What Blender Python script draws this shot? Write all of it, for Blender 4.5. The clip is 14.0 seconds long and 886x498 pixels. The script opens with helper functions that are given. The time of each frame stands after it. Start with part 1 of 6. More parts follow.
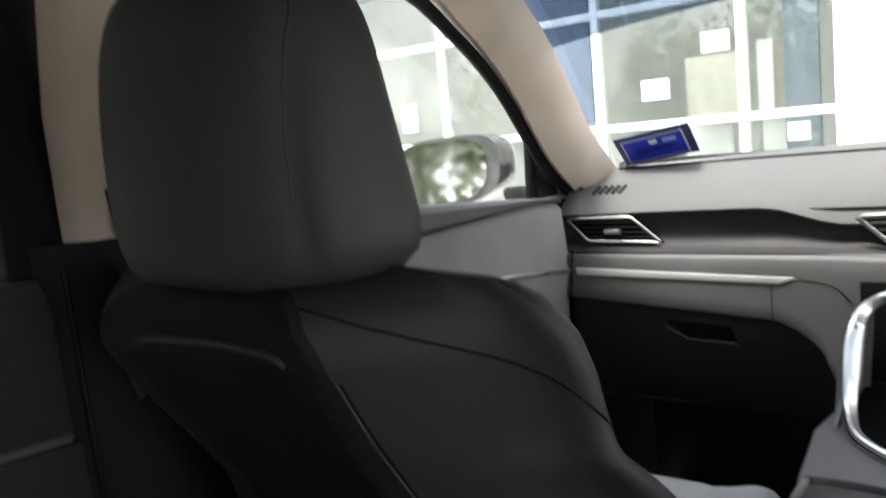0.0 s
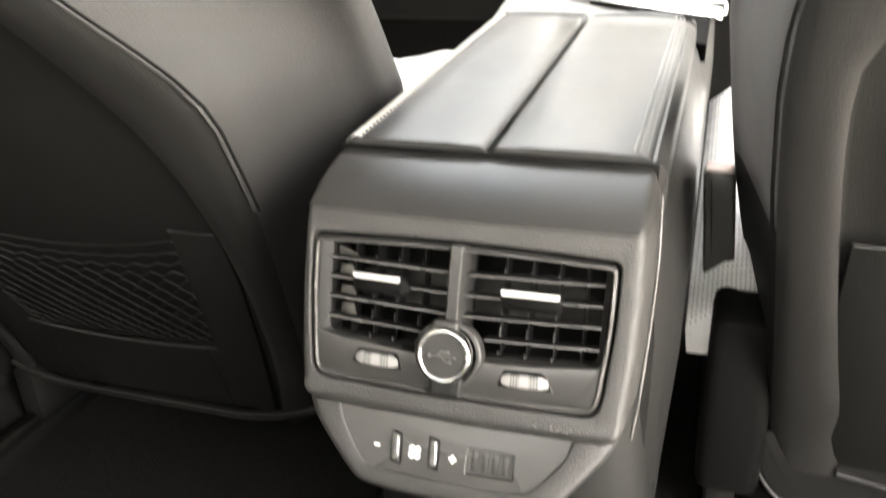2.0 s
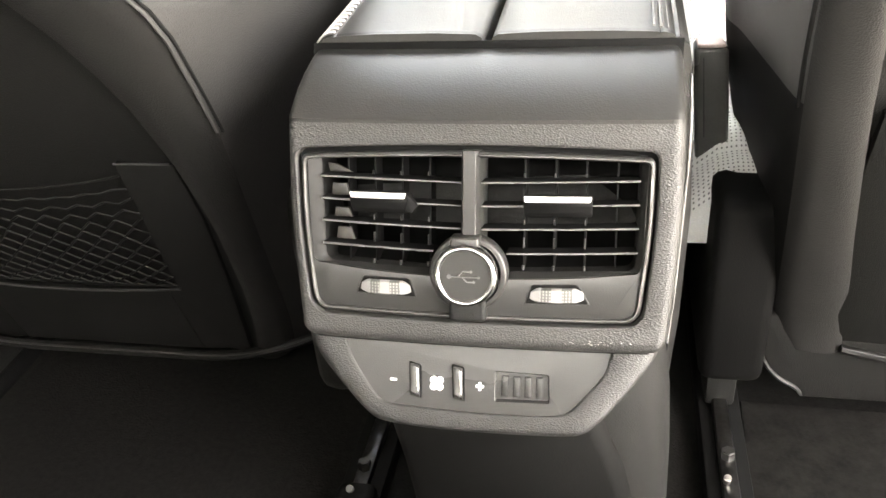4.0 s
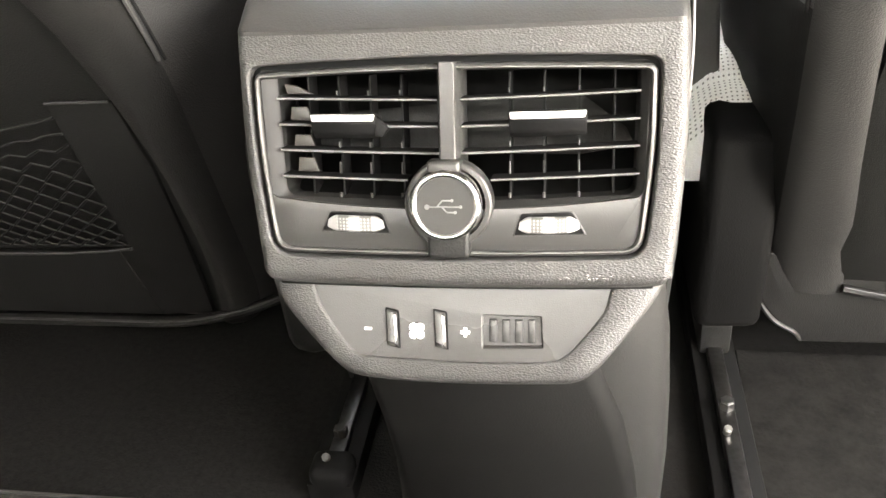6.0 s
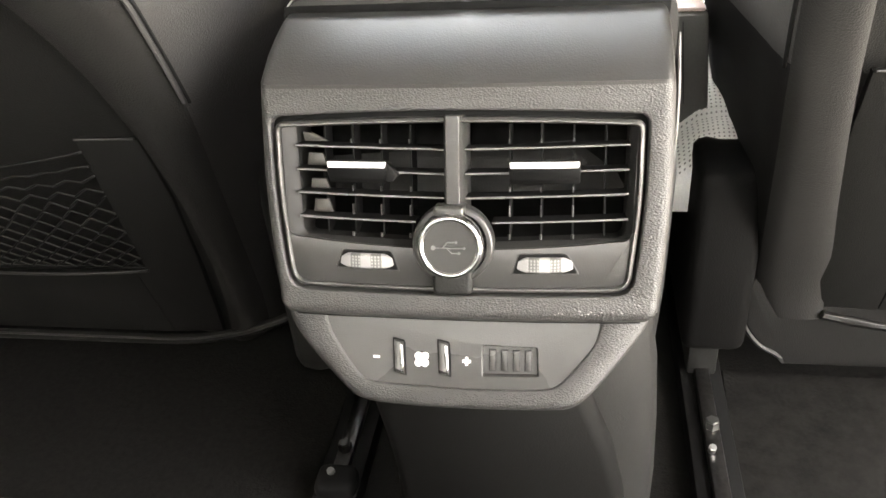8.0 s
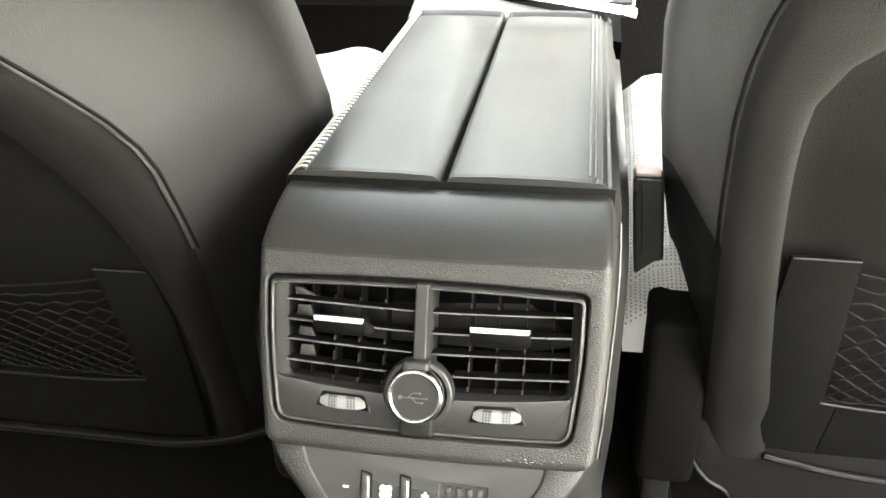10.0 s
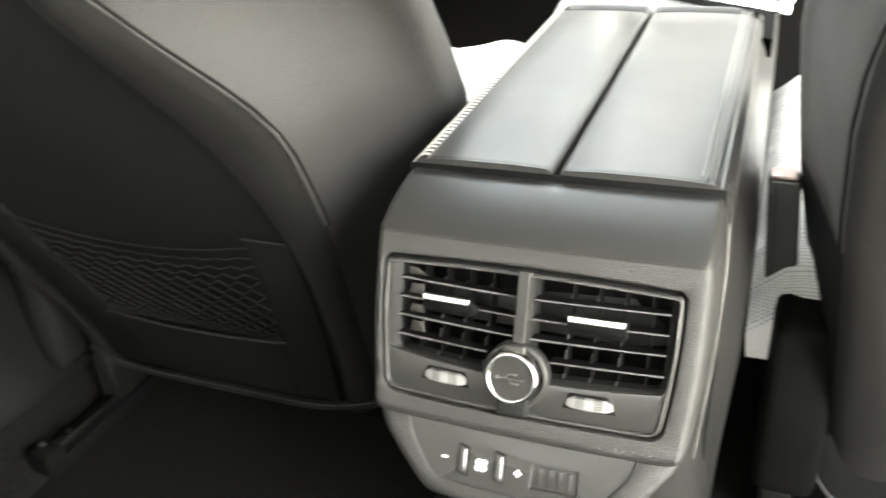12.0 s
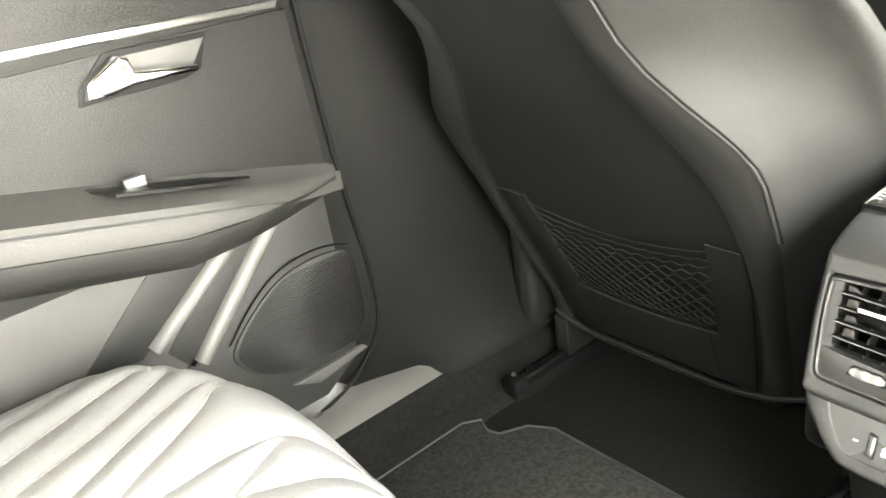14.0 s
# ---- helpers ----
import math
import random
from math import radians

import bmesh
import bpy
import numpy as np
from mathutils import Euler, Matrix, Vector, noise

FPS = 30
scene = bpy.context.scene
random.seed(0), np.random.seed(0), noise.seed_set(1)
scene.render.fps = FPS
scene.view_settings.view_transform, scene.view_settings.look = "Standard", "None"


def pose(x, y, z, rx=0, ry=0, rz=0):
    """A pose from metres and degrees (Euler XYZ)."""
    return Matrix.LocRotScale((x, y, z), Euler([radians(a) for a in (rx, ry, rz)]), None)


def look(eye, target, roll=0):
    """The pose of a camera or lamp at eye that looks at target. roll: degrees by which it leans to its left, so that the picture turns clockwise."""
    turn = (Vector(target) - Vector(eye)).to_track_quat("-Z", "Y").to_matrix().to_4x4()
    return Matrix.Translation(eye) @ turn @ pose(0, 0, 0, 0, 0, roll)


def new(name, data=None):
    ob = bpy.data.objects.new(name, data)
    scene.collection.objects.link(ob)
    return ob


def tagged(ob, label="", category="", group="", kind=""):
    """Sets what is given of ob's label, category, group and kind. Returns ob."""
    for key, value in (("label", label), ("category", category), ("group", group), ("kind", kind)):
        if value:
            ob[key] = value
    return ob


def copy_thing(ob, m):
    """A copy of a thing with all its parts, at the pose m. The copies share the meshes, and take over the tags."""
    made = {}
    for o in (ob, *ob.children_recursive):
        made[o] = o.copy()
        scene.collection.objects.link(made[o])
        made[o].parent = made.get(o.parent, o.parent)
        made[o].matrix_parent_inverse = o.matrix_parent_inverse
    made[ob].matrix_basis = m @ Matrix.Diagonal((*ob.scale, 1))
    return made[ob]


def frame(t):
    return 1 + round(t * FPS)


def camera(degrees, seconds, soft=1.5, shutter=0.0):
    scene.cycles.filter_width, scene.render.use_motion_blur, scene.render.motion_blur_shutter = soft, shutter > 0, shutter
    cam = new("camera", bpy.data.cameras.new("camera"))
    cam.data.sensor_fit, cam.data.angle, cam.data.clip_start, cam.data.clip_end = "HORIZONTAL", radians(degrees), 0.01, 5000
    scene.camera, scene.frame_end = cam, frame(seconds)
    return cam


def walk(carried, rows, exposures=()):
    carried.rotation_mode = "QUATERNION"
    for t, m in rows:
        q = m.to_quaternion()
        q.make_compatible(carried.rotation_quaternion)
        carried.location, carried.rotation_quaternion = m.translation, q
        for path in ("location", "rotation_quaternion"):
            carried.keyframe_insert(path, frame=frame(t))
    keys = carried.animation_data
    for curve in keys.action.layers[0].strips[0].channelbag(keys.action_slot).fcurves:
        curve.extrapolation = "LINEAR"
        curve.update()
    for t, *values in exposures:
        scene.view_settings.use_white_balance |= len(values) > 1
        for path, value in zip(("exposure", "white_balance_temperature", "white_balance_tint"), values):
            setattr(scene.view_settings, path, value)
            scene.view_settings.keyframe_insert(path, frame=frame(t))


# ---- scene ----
cam = camera(56.98, 14.0, soft=1.5, shutter=0.5)

# seconds, eye x, y, z, turn to the left, tilt up, roll
PATH = [
    (0, 0.170, -0.592, 0.932, 37.53, -6.93, -5.14),
    (0.2, 0.1717, -0.5883, 0.910, 35.73, -8.60, -4.35),
    (0.5, 0.173, -0.580, 0.865, 31.21, -9.85, -3.13),
    (1, 0.172, -0.555, 0.756, 25.22, -15.68, -2.29),
    (1.5, 0.161, -0.512, 0.684, 22.55, -19.22, -2.38),
    (2, 0.140, -0.442, 0.622, 18.97, -25.62, -2.48),
    (2.5, 0.123, -0.435, 0.607, 16.28, -30.03, -4.60),
    (2.7, 0.114, -0.437, 0.607, 15.64, -30.61, -5.42),
    (4.8, 0.068, -0.373, 0.572, 12.32, -32.95, -4.48),
    (5, 0.068, -0.369, 0.559, 12.12, -33.10, -4.48),
    (5.5, 0.063, -0.367, 0.544, 11.59, -34.17, -4.86),
    (6, 0.062, -0.371, 0.550, 11.39, -34.38, -5.98),
    (6.5, 0.059, -0.377, 0.554, 11.32, -34.50, -5.96),
    (7, 0.061, -0.381, 0.568, 11.25, -34.48, -5.84),
    (7.5, 0.064, -0.390, 0.573, 11.12, -34.52, -5.70),
    (8, 0.063, -0.391, 0.585, 11.00, -34.06, -5.17),
    (8.5, 0.067, -0.391, 0.595, 10.82, -33.58, -4.52),
    (9, 0.076, -0.398, 0.651, 10.23, -31.35, -3.02),
    (9.2, 0.080, -0.408, 0.666, 10.28, -30.16, -2.77),
    (11.3, 0.097, -0.432, 0.644, 9.40, -27.85, 0.77),
    (11.5, 0.104, -0.434, 0.658, 10.40, -28.05, 0.35),
    (12, 0.127, -0.440, 0.669, 22.90, -28.48, -3.90),
    (12.5, 0.173, -0.447, 0.688, 30.36, -28.70, -6.24),
    (13, 0.206, -0.523, 0.728, 35.68, -27.56, -6.09),
    (13.5, 0.201, -0.603, 0.757, 46.45, -26.84, -8.22),
    (13.8, 0.199, -0.640, 0.779, 51.73, -25.60, -8.80),
    (14, 0.195, -0.641, 0.775, 53.20, -25.25, -8.88),
]


def pose_row(x, y, z, turn, tilt, roll):
    a, b = radians(turn), radians(tilt)
    ahead = Vector((-math.sin(a) * math.cos(b), math.cos(a) * math.cos(b), math.sin(b)))
    return look((x, y, z), Vector((x, y, z)) + ahead, roll)


EXPOSURES = [(t, e, k, 12 if t < 8.2 else 6) for t, e, k in ((0.0, 2.6, 6500), (0.5, 3.25, 6800), (1.0, 4.6, 7500), (1.5, 5.4, 7600), (2.0, 5.8, 7600), (2.6, 6.0, 7700), (5.0, 6.3, 7600), (5.5, 6.45, 7600), (6.0, 6.6, 7600), (6.5, 6.55, 7600), (7.0, 6.35, 7600), (7.5, 6.2, 7600), (8.0, 6.05, 7600), (8.5, 6.0, 7600), (9.2, 5.8, 7500), (11.5, 5.8, 7350), (12.5, 5.95, 7350), (13.0, 6.0, 7350), (13.4, 6.35, 7350), (14.0, 6.58, 7350))]
walk(cam, [(r[0], pose_row(*r[1:])) for r in PATH], EXPOSURES)

# ------------------------------------------------------------ light
world = bpy.data.worlds.new("sky")
scene.world = world
world.use_nodes = True
wn = world.node_tree.nodes
sky = wn.new("ShaderNodeTexSky")
sky.sky_type, sky.sun_disc = "NISHITA", False
sky.sun_elevation, sky.sun_rotation = radians(71), radians(199)
sky.dust_density, sky.air_density = 3.0, 1.2
haze = wn.new("ShaderNodeHueSaturation")  # a thinly overcast, nearly white sky
haze.inputs["Saturation"].default_value = 0.25
world.node_tree.links.new(sky.outputs[0], haze.inputs["Color"])
world.node_tree.links.new(haze.outputs[0], wn["Background"].inputs[0])
wn["Background"].inputs[1].default_value = 0.15

sun_data = bpy.data.lights.new("sun", "SUN")
sun_data.energy, sun_data.angle, sun_data.color = 1.2, radians(14), (1.0, 0.96, 0.9)
sun = new("sun", sun_data)
sun.matrix_world = look((0, 0, 8), (0.9, 2.6, 0))


# ------------------------------------------------------------ materials
def principled(name, colour, rough=0.5, metal=0.0, spec=0.5, coat=0.0):
    m = bpy.data.materials.new(name)
    m.use_nodes = True
    b = m.node_tree.nodes["Principled BSDF"]
    b.inputs["Base Color"].default_value = (*colour, 1)
    b.inputs["Roughness"].default_value = rough
    b.inputs["Metallic"].default_value = metal
    b.inputs["Specular IOR Level"].default_value = spec
    b.inputs["Coat Weight"].default_value = coat
    return m, m.node_tree.nodes, m.node_tree.links, b


def surface(name, colour, rough=0.5, metal=0.0, spec=0.5, grain=700.0, bump=0.15, vary=0.15, wear=6.0, kind="voronoi", coat=0.0, stretch=False):
    """A procedural surface: colour varied at two scales, roughness varied, fine relief."""
    m, n, l, b = principled(name, colour, rough, metal, spec, coat)
    co = n.new("ShaderNodeTexCoord")
    big = n.new("ShaderNodeTexNoise")
    big.inputs["Scale"].default_value, big.inputs["Detail"].default_value = wear, 5
    l.new(co.outputs["Object"], big.inputs["Vector"])
    if kind == "voronoi":
        fine = n.new("ShaderNodeTexVoronoi")
        fine.feature = "F1"
        fine.inputs["Scale"].default_value = grain
        out = fine.outputs["Distance"]
    else:
        fine = n.new("ShaderNodeTexNoise")
        fine.inputs["Scale"].default_value, fine.inputs["Detail"].default_value = grain, 4
        out = fine.outputs["Fac"]
    if stretch:
        warp = n.new("ShaderNodeMapping")
        warp.inputs["Rotation"].default_value = (0, 0.6, 0.4)
        warp.inputs["Scale"].default_value = (0.6, 1.15, 1.15)
        l.new(co.outputs["Object"], warp.inputs["Vector"])
        l.new(warp.outputs[0], fine.inputs["Vector"])
    else:
        l.new(co.outputs["Object"], fine.inputs["Vector"])
    mix = n.new("ShaderNodeMath")
    mix.operation = "MULTIPLY_ADD"
    l.new(out, mix.inputs[0])
    mix.inputs[1].default_value = 0.35
    l.new(big.outputs["Fac"], mix.inputs[2])
    ramp = n.new("ShaderNodeValToRGB")
    lo, hi = 1 - vary, 1 + vary
    ramp.color_ramp.elements[0].position, ramp.color_ramp.elements[1].position = 0.35, 0.85
    ramp.color_ramp.elements[0].color = (*[min(1, c * lo) for c in colour], 1)
    ramp.color_ramp.elements[1].color = (*[min(1, c * hi) for c in colour], 1)
    l.new(mix.outputs[0], ramp.inputs[0])
    l.new(ramp.outputs[0], b.inputs["Base Color"])
    rr = n.new("ShaderNodeMapRange")
    rr.inputs["From Min"].default_value, rr.inputs["From Max"].default_value = 0.3, 0.7
    rr.inputs["To Min"].default_value, rr.inputs["To Max"].default_value = max(0.02, rough - 0.07), min(1, rough + 0.07)
    l.new(big.outputs["Fac"], rr.inputs["Value"])
    l.new(rr.outputs[0], b.inputs["Roughness"])
    if bump > 0:
        bp = n.new("ShaderNodeBump")
        bp.inputs["Strength"].default_value, bp.inputs["Distance"].default_value = bump, 0.0008
        l.new(out, bp.inputs["Height"])
        l.new(bp.outputs[0], b.inputs["Normal"])
    return m


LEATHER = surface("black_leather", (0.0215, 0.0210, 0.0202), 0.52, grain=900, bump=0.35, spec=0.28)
# the same black leather, made paler for the light on the driver's side
DRIVER_LIT = surface("lit_driver_leather", (0.035, 0.0342, 0.0327), 0.5, grain=900, bump=0.35, spec=0.3)
GLOVE = surface("glove_box_plastic", (0.017, 0.0167, 0.016), 0.5, grain=700, bump=0.3, spec=0.25)
# driver's copy of the dark cover plastic, lowered for the gap's shade
COVER_SHADED = surface("shaded_cover_plastic", (0.0034, 0.0033, 0.0032), 0.65, grain=700, bump=0.2, spec=0.08)
# driver's copy of BAND, paler for the light on that side
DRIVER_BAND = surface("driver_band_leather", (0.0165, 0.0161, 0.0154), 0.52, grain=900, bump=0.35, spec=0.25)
# backrest leather made paler, standing in for window light on the head restraint
LEATHER_LIT = surface("lit_headrest_leather", (0.027, 0.0264, 0.0254), 0.52, grain=900, bump=0.35, spec=0.28)
# cushion leather raised to near white for the strong light by the driver's door
CUSHION_LIT = surface("lit_seat_leather", (0.76, 0.755, 0.74), 0.45, grain=900, bump=0.3)
# rows of small holes punched through the cushion leather
pn, pl = CUSHION_LIT.node_tree.nodes, CUSHION_LIT.node_tree.links
punch = pn.new("ShaderNodeTexVoronoi")
punch.voronoi_dimensions = "2D"
punch.inputs["Scale"].default_value, punch.inputs["Randomness"].default_value = 250, 0.15
punch_at = pn.new("ShaderNodeTexCoord")
pl.new(punch_at.outputs["Object"], punch.inputs["Vector"])
punch_edge = pn.new("ShaderNodeMapRange")
punch_edge.inputs["From Min"].default_value, punch_edge.inputs["From Max"].default_value = 0.12, 0.26
pl.new(punch.outputs["Distance"], punch_edge.inputs["Value"])
punch_mix = pn.new("ShaderNodeMix")
punch_mix.data_type = "RGBA"
punch_mix.inputs["A"].default_value = (0.12, 0.12, 0.117, 1)
pale_shader = next(k for k in pn if k.type == "BSDF_PRINCIPLED")
pale_base = pale_shader.inputs["Base Color"]
pl.new(punch_edge.outputs["Result"], punch_mix.inputs["Factor"])
pl.new(pale_base.links[0].from_socket, punch_mix.inputs["B"])
pl.new(punch_mix.outputs["Result"], pale_base)
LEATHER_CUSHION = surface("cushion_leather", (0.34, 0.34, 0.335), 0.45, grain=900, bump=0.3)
LID = surface("armrest_leather", (0.026, 0.0255, 0.0241), 0.41, grain=900, bump=0.14, spec=0.42)
TRAYMAT = surface("tray_liner", (0.0035, 0.0035, 0.0035), 0.85, grain=700, bump=0.2, spec=0.04)
# panel and band: slightly darker than the bolsters, lowered further for shade
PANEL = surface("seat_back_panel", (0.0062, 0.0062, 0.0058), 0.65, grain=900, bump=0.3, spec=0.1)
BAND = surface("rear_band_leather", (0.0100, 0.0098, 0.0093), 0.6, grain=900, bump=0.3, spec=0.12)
PLASTIC = surface("grained_plastic", (0.036, 0.0353, 0.0336), 0.40, grain=1250, bump=0.5, vary=0.12, spec=0.5, stretch=True)
SMOOTH = surface("smooth_plastic", (0.028, 0.0275, 0.0261), 0.3, grain=1500, bump=0.08, vary=0.1)
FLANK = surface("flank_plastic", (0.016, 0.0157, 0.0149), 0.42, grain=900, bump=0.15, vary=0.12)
BEZEL = surface("bezel_plastic", (0.0125, 0.0122, 0.0116), 0.5, grain=1500, bump=0.05, spec=0.22)
BROW = surface("brow_plastic", (0.0265, 0.0259, 0.0245), 0.46, grain=900, bump=0.10, vary=0.1, spec=0.4)
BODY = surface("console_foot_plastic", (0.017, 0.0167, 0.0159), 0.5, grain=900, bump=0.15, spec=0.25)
SKIRT = surface("skirt_leather", (0.0095, 0.0093, 0.0089), 0.55, grain=900, bump=0.3, spec=0.2)
FELT = surface("lit_carpet_felt", (0.0080, 0.0077, 0.0072), 0.95, grain=260, bump=1.0, vary=0.75, wear=60, kind="noise", spec=0.1)
SEAMLINE = surface("moulding_line", (0.09, 0.088, 0.084), 0.35, bump=0)
DARK = surface("dark_plastic", (0.010, 0.010, 0.0095), 0.5, grain=700, bump=0.3, spec=0.25)
BLACK = surface("cavity_black", (0.004, 0.004, 0.004), 0.7, bump=0, spec=0.1)
SOFT = surface("soft_dash_skin", (0.092, 0.0905, 0.087), 0.5, grain=700, bump=0.4)
FABRIC = surface("dash_fabric", (0.082, 0.081, 0.078), 0.75, grain=1400, bump=0.5, kind="noise")
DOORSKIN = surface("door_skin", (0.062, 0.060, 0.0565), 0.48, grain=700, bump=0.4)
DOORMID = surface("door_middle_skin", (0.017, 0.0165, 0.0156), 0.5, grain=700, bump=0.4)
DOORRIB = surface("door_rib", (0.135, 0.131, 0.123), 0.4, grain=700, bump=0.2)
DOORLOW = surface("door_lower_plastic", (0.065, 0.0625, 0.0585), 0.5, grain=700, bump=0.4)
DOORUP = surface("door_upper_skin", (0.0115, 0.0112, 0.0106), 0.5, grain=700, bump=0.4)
BEIGE = surface("beige_lining", (0.42, 0.36, 0.29), 0.8, grain=1600, bump=0.4, kind="noise")
CARPET = surface("carpet", (0.0068, 0.0066, 0.0062), 0.95, grain=420, bump=1.0, vary=0.7, wear=160, kind="noise", spec=0.1)
MAT = surface("floor_mat", (0.027, 0.0264, 0.0246), 0.95, grain=380, bump=1.0, vary=0.6, wear=170, kind="noise", spec=0.1)
CHROME = surface("chrome", (0.85, 0.85, 0.84), 0.12, 1.0, bump=0, vary=0.04)
SATIN = surface("satin_metal", (0.72, 0.72, 0.70), 0.3, 1.0, bump=0, vary=0.05)
WHEEL_PALE = surface("pale_wheel_plastic", (0.25, 0.248, 0.24), 0.35, bump=0, vary=0.05)
WHEEL_GREY = surface("grey_wheel_plastic", (0.10, 0.099, 0.095), 0.35, bump=0, vary=0.05)
BUCKLE = surface("buckle_plastic", (0.060, 0.059, 0.056), 0.28, bump=0, vary=0.1)
ROCKER = surface("rocker_plastic", (0.034, 0.0334, 0.0316), 0.35, bump=0, vary=0.05)
SATIN_MID = surface("soft_satin_metal", (0.42, 0.42, 0.41), 0.38, 1.0, bump=0, vary=0.05)
SATIN_DARK = surface("dull_metal", (0.30, 0.30, 0.29), 0.35, 1.0, bump=0, vary=0.05)
STEEL = surface("worn_steel", (0.07, 0.068, 0.066), 0.35, 1.0, grain=200, bump=0.2, vary=0.3)
WHITE = surface("white_print", (0.85, 0.85, 0.83), 0.5, bump=0, vary=0.03)
SILVER = surface("silver_paint", (0.62, 0.62, 0.60), 0.4, 0.25, bump=0, vary=0.03)
LEVER = surface("lever_silver", (0.42, 0.42, 0.41), 0.32, 0.6, bump=0, vary=0.04)
SILL = surface("sill_plastic", (0.082, 0.0787, 0.073), 0.5, grain=700, bump=0.4)
NET = surface("net_cord", (0.0090, 0.0088, 0.0084), 0.8, bump=0, spec=0.15)
SLAT = surface("slat_black", (0.005, 0.005, 0.005), 0.6, bump=0, spec=0.12)
END_REFLECTION = surface("vent_reflection", (0.026, 0.0245, 0.021), 0.4, bump=0)
VANE_GLINT = surface("vane_glint_grey", (0.012, 0.0118, 0.0115), 0.35, bump=0)
SLAT_GLINT = surface("slat_glint", (0.09, 0.088, 0.084), 0.25, bump=0)
RIMGLOSS = surface("glossy_edge", (0.075, 0.0737, 0.070), 0.2, bump=0)
ROOF = surface("roof_fabric", (0.045, 0.044, 0.042), 0.9, grain=1600, bump=0.4, kind="noise", spec=0.1)
PILLAR = surface("pillar_plastic", (0.0062, 0.0061, 0.0058), 0.6, grain=700, bump=0.3, spec=0.12)
DASHBAND = surface("dash_band_skin", (0.022, 0.0216, 0.0208), 0.45, grain=800, bump=0.3, spec=0.3)
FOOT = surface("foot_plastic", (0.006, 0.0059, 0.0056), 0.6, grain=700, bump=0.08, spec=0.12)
BELTSKIN = surface("belt_strip_skin", (0.055, 0.054, 0.052), 0.5, grain=700, bump=0.4)
DOORCLOTH = surface("door_cloth", (0.155, 0.152, 0.146), 0.7, grain=900, bump=0.4, vary=0.25, kind="noise")
HEM = surface("pale_hem", (0.0145, 0.0142, 0.0136), 0.6, bump=0)
THREAD = surface("thread", (0.03, 0.0295, 0.028), 0.6, bump=0)
THREAD_GREY = surface("grey_thread", (0.16, 0.157, 0.15), 0.6, bump=0)
THREAD_PALE = surface("pale_thread", (0.5, 0.49, 0.46), 0.7, bump=0)


def glass(name, tint=(0.93, 0.945, 0.935), gloss=0.05):
    m, n, l, b = principled(name, tint, 0.0)
    tr = n.new("ShaderNodeBsdfTransparent")
    tr.inputs[0].default_value = (*tint, 1)
    gl = n.new("ShaderNodeBsdfGlossy")
    gl.inputs["Roughness"].default_value = 0.02
    mx = n.new("ShaderNodeMixShader")
    mx.inputs[0].default_value = gloss
    l.new(tr.outputs[0], mx.inputs[1])
    l.new(gl.outputs[0], mx.inputs[2])
    l.new(mx.outputs[0], n["Material Output"].inputs[0])
    return m


GLASS = glass("car_glass")
HALF_TINT = glass("light_tinted_glass", (0.28, 0.285, 0.28))


# ------------------------------------------------------------ mesh helpers
def mesh_object(name, verts, faces, material, parent=None, label="", smooth=True, sharp=None):
    me = bpy.data.meshes.new(name)
    me.from_pydata([tuple(map(float, v)) for v in verts], [], [tuple(f) for f in faces])
    me.validate()
    bm = bmesh.new()
    bm.from_mesh(me)
    bmesh.ops.recalc_face_normals(bm, faces=bm.faces)
    bm.to_mesh(me)
    bm.free()
    me.materials.append(material)
    if smooth:
        me.shade_smooth()
        if sharp is not None:
            me.set_sharp_from_angle(angle=radians(sharp))
    ob = new(name, me)
    if parent:
        ob.parent = parent
    if label:
        ob["label"] = label
    return ob


def part(name, bm, material, parent=None, label="", sharp=40):
    me = bpy.data.meshes.new(name)
    bmesh.ops.recalc_face_normals(bm, faces=bm.faces)
    bm.to_mesh(me)
    bm.free()
    me.materials.append(material)
    me.shade_smooth()
    me.set_sharp_from_angle(angle=radians(sharp))
    ob = new(name, me)
    if parent:
        ob.parent = parent
    if label:
        ob["label"] = label
    return ob


def thing(name, label, category, group="", kind="", at=(0, 0, 0)):
    ob = new(name)
    ob.location = at
    ob.empty_display_size = 0.05
    return tagged(ob, label, category, group, kind)


def box(x0, x1, y0, y1, z0, z1, bevel=0.0, segments=2, bm=None, m=None):
    """A box, bevelled all round; adds to bm if one is given."""
    b = bmesh.new()
    bmesh.ops.create_cube(b, size=1)
    bmesh.ops.scale(b, vec=(x1 - x0, y1 - y0, z1 - z0), verts=b.verts)
    bmesh.ops.translate(b, vec=((x0 + x1) / 2, (y0 + y1) / 2, (z0 + z1) / 2), verts=b.verts)
    if bevel:
        bmesh.ops.bevel(b, geom=b.edges[:], offset=bevel, segments=segments, affect="EDGES", profile=0.5)
    if m is not None:
        bmesh.ops.transform(b, matrix=m, verts=b.verts)
    if bm is None:
        return b
    tmp = bpy.data.meshes.new("tmp")
    b.to_mesh(tmp)
    b.free()
    bm.from_mesh(tmp)
    bpy.data.meshes.remove(tmp)
    return bm


